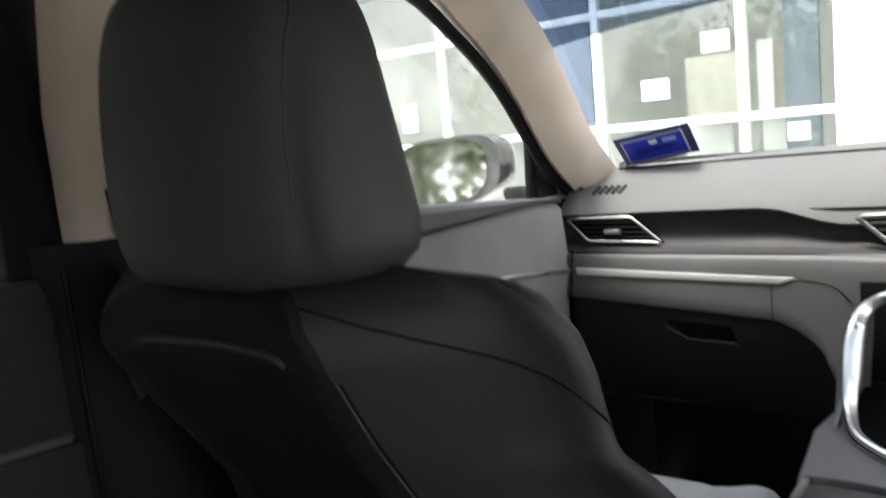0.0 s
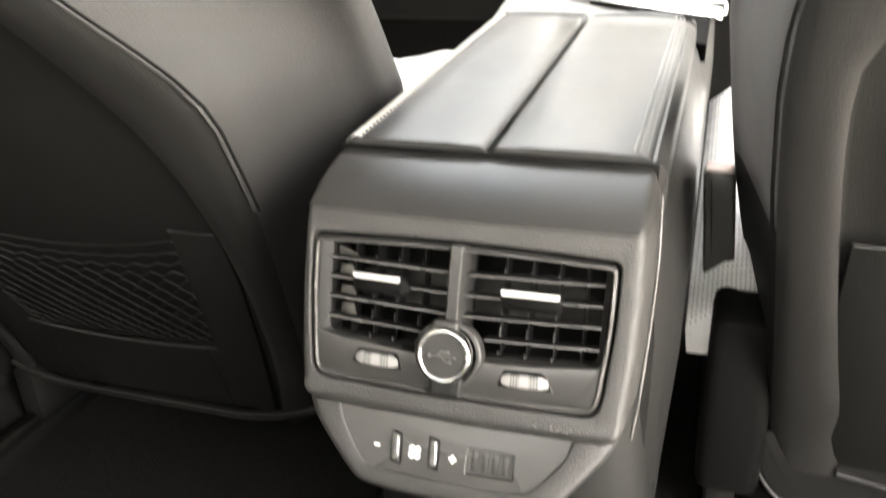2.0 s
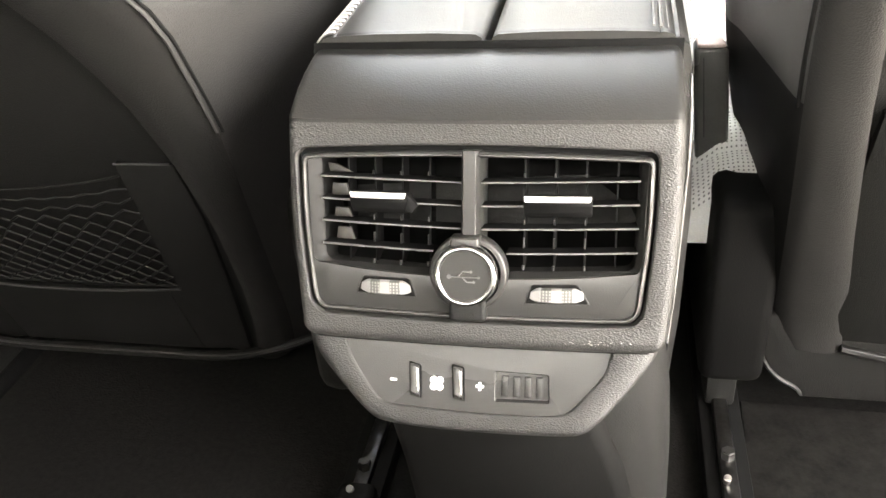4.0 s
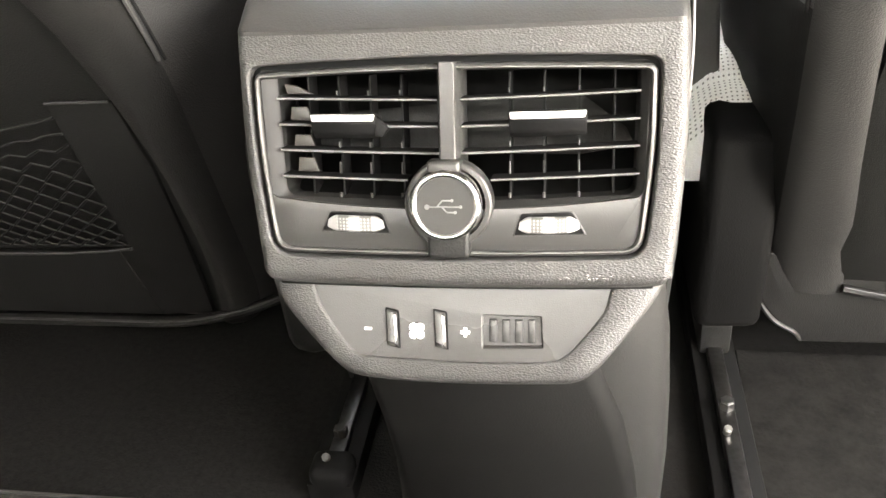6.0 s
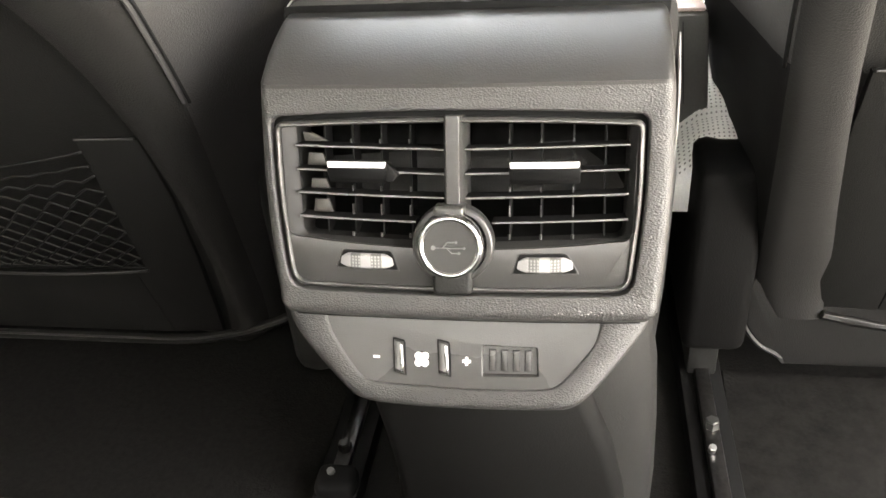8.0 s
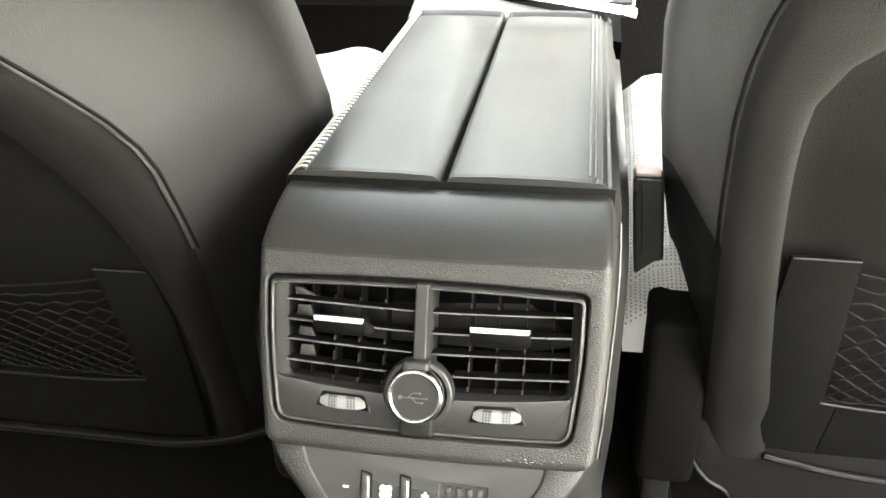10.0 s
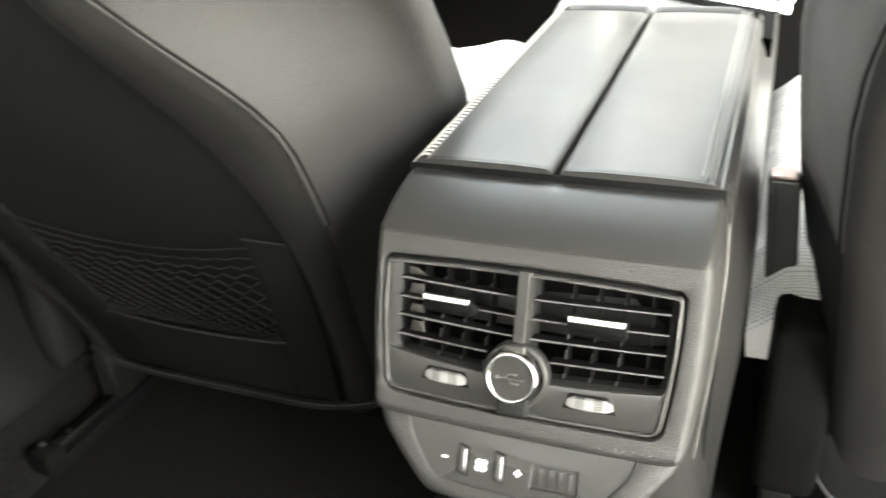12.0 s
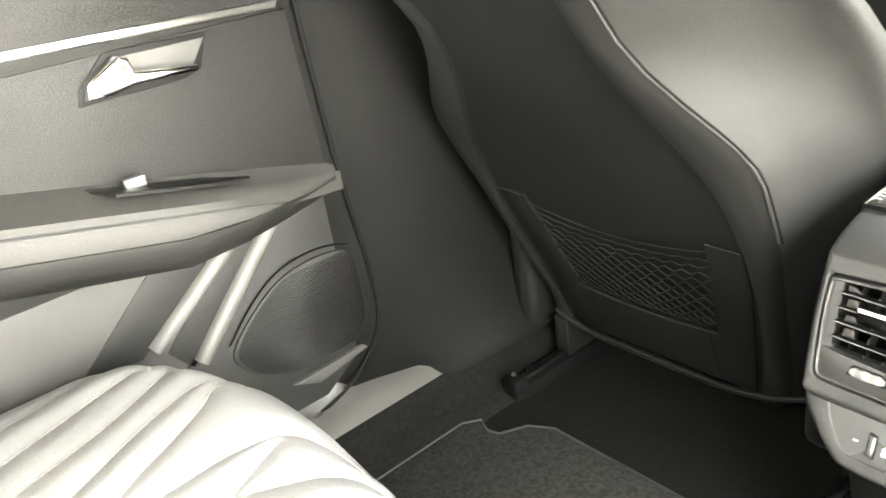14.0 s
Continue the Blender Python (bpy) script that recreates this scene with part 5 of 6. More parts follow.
for x in (0.042, 0.076, 0.108):
    disc("indicator", (x, 0.899, 0.613), (0, -1, 0.1), 0.0042, 0.004, SATIN_DARK, keys, sides=16)
disc("volume_knob", (-0.030, 0.885, 0.612), (0, -1, 0.25), 0.011, 0.02, CHROME, keys, "small polished knob")
cup = thing("square_cup_holder", "square polished frame of a cup holder in the tray", "cup holder")
cp = [(-0.025, 0.655, 0.458), (-0.032, 0.79, 0.479), (0.049, 0.79, 0.481), (0.043, 0.655, 0.456)]
out = []
for i in range(4):
    a, b = np.array(cp[i]), np.array(cp[(i + 1) % 4])
    out += [a + (b - a) * k for k in (0.08, 0.36, 0.64, 0.92)]
tube("frame", out, 0.0034, SATIN, cup, closed=True, flat=0.6)
part("well", slab([(-0.023, 0.66), (0.041, 0.66), (0.046, 0.785), (-0.029, 0.785)], lambda u, v, w: Vector((u, v, 0.4555 + 0.165 * (v - 0.655) - 0.012 + w)), 0.01), BLACK, cup)
knob_ = thing("rotary_selector", "low polished rotary selector in the tray", "knob")
rings = []
for r, z in ((0.022, 0.470), (0.026, 0.474), (0.027, 0.484), (0.024, 0.488), (0.020, 0.490), (0.021, 0.496), (0.018, 0.503), (0.008, 0.505)):
    rings.append([(0.016 + r * math.cos(t), 0.815 + r * math.sin(t), z) for t in np.linspace(0, 2 * math.pi, 25)[:-1]])
loft("dial", rings, CHROME, knob_, sharp=40)
part("crest", box(0.001, 0.031, 0.810, 0.820, 0.500, 0.511, 0.003, 3), SATIN_DARK, knob_)
lever = thing("gear_selector", "satin silver gear selector with a square key", "gear lever")


def lever_point(u, v, w):
    return Vector((0.108 + u, 0.692 + 0.35 * (v - 0.48) - w, v))


part("foot", box(0.062, 0.150, 0.650, 0.735, 0.430, 0.449, 0.006, 3), CHROME, lever, "polished foot plate")
part("lower_grip", slab([(-0.029, 0.450), (0.029, 0.450), (0.028, 0.479), (-0.028, 0.479)], lever_point, 0.036, 0.004, 3), LEVER, lever)
part("notch", slab([(-0.025, 0.476), (0.025, 0.476), (0.025, 0.487), (-0.025, 0.487)], lever_point, 0.030, 0.001), DARK, lever, "dark notch across the grip")
shield = spline([(-0.0265, 0.485, 0), (-0.0255, 0.500, 0), (-0.022, 0.535, 0), (-0.018, 0.555, 0), (-0.012, 0.564, 0), (0.0, 0.566, 0), (0.014, 0.564, 0), (0.020, 0.555, 0), (0.0235, 0.535, 0), (0.0265, 0.500, 0), (0.0275, 0.485, 0)], 3)
part("grip", slab([(q[0], q[1]) for q in shield], lever_point, 0.036, 0.009, 5), LEVER, lever, "rounded silver grip")
part("grip_cap", slab([(-0.010, 0.562), (0.014, 0.562), (0.011, 0.575), (-0.007, 0.575)], lambda u, v, w: lever_point(u, v, w - 0.004), 0.026, 0.003, 3), CHROME, lever)
grip_key = part("grip_key", slab([(-0.017, 0.488), (0.010, 0.488), (0.009, 0.511), (-0.016, 0.511)], lambda u, v, w: lever_point(u, v, w + 0.035), 0.004, 0.0015), CHROME, lever)
part("key_face", slab([(-0.012, 0.492), (0.005, 0.492), (0.0045, 0.507), (-0.0115, 0.507)], lambda u, v, w: lever_point(u, v, w + 0.038), 0.0022, 0.0005), WHEEL_GREY, grip_key)

# ------------------------------------------------------------ belt buckle and tunnel side things
buckle = thing("belt_buckle", "dark belt buckle with a pale key beside the driver's seat", "belt buckle")


def leaning(bm, top=0.356, lean=0.09):
    """Lean a piece outwards towards its foot."""
    for v in bm.verts:
        v.co.x += (top - v.co.z) * lean
    return bm


part("case", leaning(box(0.1405, 0.169, 0.290, 0.316, 0.250, 0.356, 0.004, 3)), BUCKLE, buckle)
part("press_key", leaning(box(0.143, 0.1665, 0.292, 0.314, 0.355, 0.359, 0.002)), surface("red_key", (0.55, 0.42, 0.38), 0.4, bump=0), buckle, "pale worn press key")
part("case_seam", leaning(box(0.1475, 0.1483, 0.2887, 0.291, 0.275, 0.348, 0.0003)), BLACK, buckle)
tube("stalk", [(0.160, 0.304, 0.262), (0.172, 0.315, 0.245), (0.182, 0.335, 0.225)], 0.006, DARK, buckle)



# ------------------------------------------------------------ rear bench
bench = thing("rear_bench", "grey leather rear bench with stitched channels", "rear seat")
SEAMS = [[(-0.60, -0.68), (-0.636, -0.573), (-0.655, -0.522), (-0.659, -0.463), (-0.655, -0.43)], [(-0.52, -0.70), (-0.570, -0.58), (-0.612, -0.475), (-0.625, -0.42)],
         [(-0.45, -0.70), (-0.494, -0.605), (-0.531, -0.524), (-0.593, -0.425), (-0.605, -0.405)],
         [(-0.40, -0.66), (-0.453, -0.567), (-0.498, -0.493), (-0.523, -0.435), (-0.529, -0.384)],
         [(-0.37, -0.62), (-0.422, -0.537), (-0.446, -0.493), (-0.473, -0.453), (-0.503, -0.42), (-0.497, -0.392)],
         [(-0.387, -0.56), (-0.387, -0.517), (-0.389, -0.466), (-0.379, -0.415), (-0.353, -0.39), (-0.32, -0.376)],
         [(-0.30, -0.56), (-0.346, -0.483), (-0.373, -0.425)], [(-0.335, -0.47), (-0.309, -0.419), (-0.294, -0.395), (-0.269, -0.378)], [(-0.27, -0.45), (-0.259, -0.417), (-0.246, -0.393), (-0.215, -0.375)]]
SEAM_POINTS = np.array([q for line in SEAMS for q in spline(line, 45)])


def bench_front(x):
    return float(np.interp(x, [-0.72, -0.704, -0.655, -0.583, -0.488, -0.387, -0.297, -0.2, -0.05], [-0.50, -0.462, -0.418, -0.383, -0.362, -0.358, -0.360, -0.37, -0.37]))


def bench_z(x, y):
    """Padded cushion, drawn in along its seams."""
    d = math.sqrt(float(np.min((SEAM_POINTS[:, 0] - x) ** 2 + (SEAM_POINTS[:, 1] - y) ** 2)))
    z = 0.332 + 0.012 * math.exp(-((x + 0.44) / 0.10) ** 2) - 0.03 * max(0, (-0.60 - x) / 0.1) ** 2 - 0.03 * max(0.0, -0.6 - y)
    return z + 0.0075 * (1 - math.exp(-((d + 0.001) / 0.012)))


nx = 230
verts, faces = [], []
for j in range(150):
    for i in range(nx):
        x = -0.71 + 0.66 * i / (nx - 1)
        yf_ = bench_front(x)
        if j < 120:
            k = j / 119
            y = -0.98 + (yf_ - 0.075 + 0.98) * (1 - (1 - k) ** 1.6)
            z = bench_z(x, y)
        else:
            g = (j - 119) / 30 * math.pi / 2
            y = yf_ - 0.075 + 0.075 * math.sin(g)
            z = bench_z(x, y) - 0.10 * (1 - math.cos(g))
        verts.append((x, y, z))
for j in range(149):
    for i in range(nx - 1):
        a = j * nx + i
        faces.append((a, a + 1, a + nx + 1, a + nx))
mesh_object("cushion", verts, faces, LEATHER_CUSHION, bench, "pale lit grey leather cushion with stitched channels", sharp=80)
for line in SEAMS:
    pts = [(x, y, bench_z(x, y) - (0.10 * (1 - math.sqrt(max(0, 1 - min(1, max(0, (y - bench_front(x) + 0.075) / 0.075)) ** 2)))) + 0.0004) for x, y in spline(line, 14)]
    tube("seam_thread", pts, 0.0007, THREAD_PALE, bench, sides=4)
part("cushion_front", box(-0.66, 0.68, -0.95, -0.42, 0.05, 0.255, 0.03, 3), LEATHER, bench)
part("cushion_right", box(-0.062, 0.68, -1.0, -0.372, 0.2, 0.335, 0.04, 4), LEATHER_CUSHION, bench)
part("backrest", box(-0.68, 0.68, -1.16, -1.0, 0.25, 0.95, 0.05, 4), LEATHER_CUSHION, bench)

# ------------------------------------------------------------ doors and pillars
X_DOOR = -0.72
rd = thing("rear_door", "closed rear door with grey panel, pull handle and armrest", "car door", kind="structure")


def dpt(y, z, out=0.0):
    return Vector((X_DOOR + out, y, z))


def dplate(name, outline, thick, out, mat, parent, bevel=0.003, label=""):
    return part(name, slab(outline, lambda u, v, w: dpt(u, v, out + w), thick, bevel), mat, parent, label)


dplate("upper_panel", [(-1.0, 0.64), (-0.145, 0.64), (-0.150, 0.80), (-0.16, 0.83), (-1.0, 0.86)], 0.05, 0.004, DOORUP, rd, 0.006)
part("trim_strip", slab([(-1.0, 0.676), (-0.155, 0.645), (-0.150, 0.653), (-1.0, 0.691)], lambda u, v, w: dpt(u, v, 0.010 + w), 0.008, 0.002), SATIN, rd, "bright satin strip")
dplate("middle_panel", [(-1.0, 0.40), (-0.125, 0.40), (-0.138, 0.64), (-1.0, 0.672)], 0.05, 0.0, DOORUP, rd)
hp = dplate("handle_recess", [(-0.405, 0.592), (-0.402, 0.608), (-0.365, 0.642), (-0.245, 0.637), (-0.262, 0.598), (-0.285, 0.592)], 0.004, 0.002, DARK, rd, 0.0015)
part("handle_bowl", slab([(-0.352, 0.634), (-0.250, 0.632), (-0.270, 0.606), (-0.345, 0.612)], lambda u, v, w: dpt(u, v, 0.0035 + w), 0.002, 0.0005), SOFT, hp)
hb = slab([(-0.400, 0.600), (-0.394, 0.618), (-0.358, 0.638), (-0.346, 0.633), (-0.343, 0.618), (-0.272, 0.607), (-0.272, 0.600), (-0.345, 0.603), (-0.372, 0.598)], lambda u, v, w: dpt(u, v, 0.022 + w), 0.014, 0.004, 3)
part("door_handle", hb, CHROME, rd, "polished pull handle")
# sloping armrest
rings = []
for y in list(np.linspace(-0.98, -0.22, 14)) + [-0.18, -0.15, -0.128, -0.118]:
    s = (y + 0.52) / 0.40
    zt = 0.525 - 0.095 * max(-0.5, s)
    o = 0.075 * min(1, max(0.12, (-0.095 - y) / 0.19)) ** 0.7
    hgt = 0.085 * min(1, 0.28 + max(0, (-0.13 - y) / 0.32))
    prof = [(-0.01, zt + 0.012), (o * 0.25, zt), (o * 0.55, zt - 0.004), (o * 0.9, zt - 0.012), (o, zt - 0.030), (o * 0.98, zt - hgt + 0.02), (o * 0.8, zt - hgt), (0.0, zt - hgt - 0.012), (-0.01, zt - hgt - 0.01)]
    rings.append([dpt(y, z, x) for x, z in prof])
loft("door_armrest", rings, DOORSKIN, rd, "padded sloping armrest", sharp=50)
rings = []
for y in list(np.linspace(-0.98, -0.22, 12)) + [-0.18, -0.15, -0.13]:
    zt = 0.525 - 0.095 * max(-0.5, (y + 0.52) / 0.40)
    o = 0.075 * min(1, max(0.12, (-0.095 - y) / 0.19)) ** 0.7
    hgt = 0.085 * min(1, 0.28 + max(0, (-0.13 - y) / 0.32))
    rings.append([dpt(y, z, x) for x, z in ((o * 0.9, zt - 0.55 * hgt), (o + 0.0015, zt - 0.58 * hgt), (o + 0.001, zt - hgt + 0.016), (o * 0.82, zt - hgt - 0.003), (0.0, zt - hgt - 0.015), (-0.005, zt - 0.6 * hgt))])
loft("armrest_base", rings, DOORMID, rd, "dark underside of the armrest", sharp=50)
sw = part("window_switch", slab([(-0.43, -0.004), (-0.41, 0.038), (-0.30, 0.040), (-0.25, 0.020), (-0.30, 0.0)], lambda u, v, w: Vector((X_DOOR + 0.012 + v * 0.9, u, 0.5065 - 0.2375 * (u + 0.43) + w + 0.003)), 0.004, 0.001), DARK, rd)
part("switch_key", box(-0.703, -0.693, -0.392, -0.368, 0.496, 0.509, 0.002), SATIN, sw)
tube("armrest_seam", [dpt(y, 0.525 - 0.095 * max(-0.5, (y + 0.52) / 0.40) - 0.021, 0.074) for y in np.linspace(-0.95, -0.23, 20)], 0.0014, THREAD, rd)
# lower panel with ribs and speaker
dplate("lower_panel", [(-1.0, 0.10), (-0.20, 0.10), (-0.13, 0.15), (-0.108, 0.20), (-0.112, 0.30), (-0.125, 0.42), (-1.0, 0.46)], 0.05, -0.006, DOORLOW, rd, 0.006)
for (y0, z0), (y1, z1), r in (((-0.199, 0.412), (-0.362, 0.245), 0.0115), ((-0.257, 0.402), (-0.412, 0.287), 0.011)):
    tube("rib", [dpt(y0 + (y1 - y0) * k, z0 + (z1 - z0) * k, -0.004) for k in np.linspace(0, 1, 8)], r, DOORRIB, rd, sides=10)
# flat dark plates that give the shade of hollows between the ribs
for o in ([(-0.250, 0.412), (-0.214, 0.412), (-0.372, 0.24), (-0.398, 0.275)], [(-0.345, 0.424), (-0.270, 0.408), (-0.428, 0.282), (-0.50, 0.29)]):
    dplate("rib_shade", o, 0.004, -0.004, DOORMID, rd, 0.001)
sp = [(-0.318, 0.238), (-0.275, 0.280), (-0.225, 0.308), (-0.165, 0.314), (-0.118, 0.300), (-0.106, 0.250), (-0.112, 0.190), (-0.147, 0.162), (-0.216, 0.158), (-0.283, 0.180), (-0.314, 0.210)]
sp = [tuple(q[:2]) for q in spline([(u, w_, 0) for u, w_ in sp[-2:] + sp + sp[:3]], 4)][8:-8]
grille = dplate("speaker_grille", sp, 0.004, 0.0, DOORMID, rd, 0.002, "rounded ribbed speaker cover")
verts, faces = [], []
for j in range(42):
    z = 0.166 + j * 0.0034
    cuts = sorted(p_[0] + (q_[0] - p_[0]) * (z - p_[1]) / (q_[1] - p_[1]) for p_, q_ in zip(sp, sp[1:] + sp[:1]) if (p_[1] - z) * (q_[1] - z) < 0)
    if len(cuts) < 2 or cuts[-1] - cuts[0] < 0.02:
        continue
    a, b = tube_data([dpt(cuts[0] + 0.006, z, 0.0015), dpt(cuts[-1] - 0.006, z, 0.0015)], 0.0009, 4)
    faces += [tuple(q + len(verts) for q in fc) for fc in b]
    verts += a
mesh_object("grille_ridges", verts, faces, DOORMID, grille)["kind"] = "stuff"
tube("speaker_edge", [dpt(u, w_ + 0.004, 0.0) for u, w_ in spline([(-0.322, 0.244), (-0.278, 0.287), (-0.227, 0.316), (-0.165, 0.321), (-0.108, 0.306)], 6)], 0.0012, BLACK, rd)
# highlight along the sill, added as a pale plate
dplate("sill_highlight", [(-0.25, 0.146), (-0.13, 0.152), (-0.122, 0.144), (-0.21, 0.128)], 0.006, 0.002, DOORSKIN, rd, 0.002, "pale strip for the sill's highlight under the speaker")
dplate("speaker_plate", [(-0.212, 0.412), (-0.116, 0.412), (-0.103, 0.28), (-0.103, 0.20), (-0.128, 0.145), (-0.20, 0.10), (-0.40, 0.10), (-0.40, 0.225)], 0.004, -0.004, DOORMID, rd, 0.001)
tube("door_seal", spline([dpt(-0.135, 0.84, 0.008), dpt(-0.128, 0.62, 0.01), dpt(-0.116, 0.42, 0.01), dpt(-0.100, 0.28, 0.008), dpt(-0.098, 0.19, 0.006), dpt(-0.125, 0.135, 0.004), dpt(-0.20, 0.088, 0.002), dpt(-0.40, 0.05, 0.0)], 6), 0.0032, PILLAR, rd, sides=8)


# sill, with the carpet climbing up to it
SILL_SECTION = [(-0.679, 0.050), (-0.676, 0.062), (-0.690, 0.076), (-0.72, 0.086), (-0.78, 0.092), (-0.78, 0.0)]
rings = [[(x, y, z) for x, z in SILL_SECTION] for y in np.linspace(-0.75, 0.0, 8)]
tagged(loft("door_sill", rings, SILL, None, sharp=50), "pale grey plastic door sill over the carpet", "sill", kind="structure")
# the same sill further forward, its shade given by a dark material
rings = [[(x, y, z) for x, z in SILL_SECTION] for y in (0.0, 0.3, 0.7, 1.2)]
tagged(loft("shaded_sill", rings, DARK, None, sharp=50), "door sill beside the front seat, coloured dark for its shade", "sill", kind="structure")
rings = [[(x, y, z) for x, z in ((-0.60, -0.005), (-0.602, 0.004), (-0.64, 0.018), (-0.664, 0.042), (-0.675, 0.061), (-0.69, 0.060), (-0.70, -0.01))] for y in np.linspace(-0.75, 1.2, 12)]
tagged(loft("carpet_edge", rings, CARPET, None, sharp=60), "black carpet turned up against the sill", "carpet", kind="structure")
# centre pillar: dark foot, beige above
rings = []
for z in [0.062, 0.075, 0.09, 0.105, 0.125, 0.15, 0.18, 0.22] + list(np.linspace(0.27, 0.865, 11)):
    k = max(0, (z - 0.09) / 0.775)
    sw_ = math.exp(-max(0, z - 0.075) / 0.045)
    y0, y1 = -0.105 - 0.02 * k + 0.045 * sw_, 0.34 - 0.30 * k
    ix = 0.045 * sw_
    rings.append([(-0.76, -0.17, z), (-0.728, -0.155, z), (-0.714 + ix * 0.3, y0 + 0.012, z), (-0.695 + ix * 0.8, y0 + 0.045, z), (-0.685 - 0.01 * k + ix * 0.95, (y0 + y1) / 2, z), (-0.70 + ix, y1 - 0.02, z), (-0.76, y1, z)])
tagged(loft("pillar_foot", rings, PILLAR, None, sharp=60), "dark lower trim of the centre pillar", "pillar", kind="structure")
rings = []
for z in np.linspace(0.865, 1.27, 8):
    k = (z - 0.865) / 0.4
    rings.append([(-0.76 + 0.07 * k, -0.122, z), (-0.725 + 0.07 * k, -0.118, z), (-0.70 + 0.06 * k, -0.10, z), (-0.695 + 0.06 * k, -0.03 + 0.05 * k, z), (-0.70 + 0.06 * k, 0.02 + 0.05 * k, z), (-0.76 + 0.07 * k, 0.04 + 0.05 * k, z)])
tagged(loft("pillar_upper", rings, BEIGE, None, sharp=60), "beige upper lining of the centre pillar", "pillar", kind="structure")
belt = thing("belt_guide", "dark seat belt guide on the beige pillar", "seat belt")
part("guide", box(-0.712, -0.682, -0.100, -0.055, 1.0, 1.062, 0.008, 3), DARK, belt)
part("guide_slot", box(-0.684, -0.679, -0.094, -0.061, 1.010, 1.018, 0.001), BLACK, belt)
tube("strap", [(-0.690, -0.080, 1.012), (-0.690, -0.074, 0.96), (-0.692, -0.060, 0.87)], 0.018, BLACK, belt, flat=0.08, up=(1, 0, 0))
tagged(part("window_post", box(-0.80, -0.735, -0.185, -0.104, 0.83, 1.27, 0.006), BLACK), "black window post of the rear door", "window frame", kind="structure")

# front door with belt line, window and mirror
fd = thing("front_door", "closed front door with grey panel below the window", "car door", kind="structure")
rings = []
for y in list(np.linspace(-0.02, 0.975, 14)) + [0.984, 0.992, 1.12]:
    zt = 0.842 - 0.0726 * (min(y, 1.0) - 0.48)
    fold_z = min(zt - 0.010, 0.784 + 0.043 * (y - 0.468))
    back = 0.05 * min(1, max(0, (y - 0.984) / 0.006))  # room for the end of the dashboard
    rings.append([(-0.80, y, zt - 0.004), (-0.745, y, zt), (-0.715, y, zt - 0.004), (-0.703 - back * 0.3, y, zt - 0.3 * (zt - fold_z)), (-0.704 - back * 0.5, y, fold_z + 0.2 * (zt - fold_z)), (-0.719 - back * 0.6, y, fold_z), (-0.706 - back, y, fold_z - 0.016), (-0.695 - back, y, 0.66), (-0.69 - back, y, 0.645), (-0.70 - back, y, 0.60), (-0.74 - back * 0.2, y, 0.12), (-0.80, y, 0.10)])
belt_rings = [r[:6] + [(-0.79, r[5][1], r[5][2])] for r in rings]
loft("belt_strip", belt_rings, BELTSKIN, fd, "dark soft strip under the window", sharp=40)
loft("panel", [[(-0.80, r[5][1], r[5][2] - 0.002), (r[5][0], r[5][1], r[5][2] - 0.002)] + r[6:] for r in rings], DOORCLOTH, fd, "grey padded door panel", sharp=40)
tube("accent_strip", [(-0.689, y, 0.676 - 0.033 * (y - 0.70) / 0.3) for y in np.linspace(0.40, 0.98, 12)], 0.0042, SATIN, fd, "narrow bright strip")
tube("quarter_post", [(-0.775, 0.975, 0.80), (-0.775, 0.985, 0.96)], 0.012, BLACK, fd, sides=8)
part("quarter_cover", slab([(0.99, 0.80), (1.12, 0.81), (1.02, 0.93), (0.99, 0.955)], lambda u, v, w: Vector((-0.765 + w, u, v)), 0.02, 0.004), DARK, fd, "dark triangular mirror cover")
part("window_pane", slab([(-0.02, 0.81), (0.97, 0.81), (0.97, 0.97), (0.62, 1.22), (0.35, 1.26), (-0.02, 1.27)], lambda u, v, w: Vector((-0.79 + w + 0.12 * max(0, v - 0.85), u, v)), 0.004), GLASS, fd, "clear side window").visible_shadow = False
part("window_pane", slab([(-0.95, 0.84), (-0.18, 0.84), (-0.18, 1.26), (-0.85, 1.24)], lambda u, v, w: Vector((-0.79 + w + 0.12 * max(0, v - 0.85), u, v)), 0.004), HALF_TINT, rd, "tinted side window").visible_shadow = False
# windscreen pillar
inner_ = spline([(-0.685, 1.20, 0.845), (-0.675, 1.05, 0.945), (-0.655, 0.88, 1.10), (-0.635, 0.72, 1.20), (-0.60, 0.50, 1.275), (-0.58, 0.1, 1.30)], 5)
rings = []
for i, q in enumerate(inner_):
    q = np.array(q)
    k = i / (len(inner_) - 1)
    w = 0.055 + 0.03 * k
    rings.append([q + (0.006, 0.03, 0.0), q + (0.012, 0.005, -0.02), q + (0.002, -0.03 - 0.4 * w, -0.035 - 0.2 * w), q + (-0.03, -0.05 - 0.7 * w, -0.035 - 0.4 * w), q + (-0.07, -0.05 - 0.6 * w, -0.02 - 0.4 * w), q + (-0.07, 0.03, 0.03)])
tagged(loft("windscreen_pillar", rings, BEIGE, None, sharp=60), "beige lined windscreen pillar", "pillar", kind="structure")
seal = [np.array(q) + (-0.055, -0.085 - 0.03 * i / len(inner_), -0.055 - 0.03 * i / len(inner_)) for i, q in enumerate(inner_)]
tagged(tube("window_seal", seal[:-3], 0.012, BLACK, None, sides=8), "black rubber seal of the side window", "window seal", kind="structure")
mirror = thing("door_mirror", "black door mirror with glass facing back", "door mirror")
rings = []
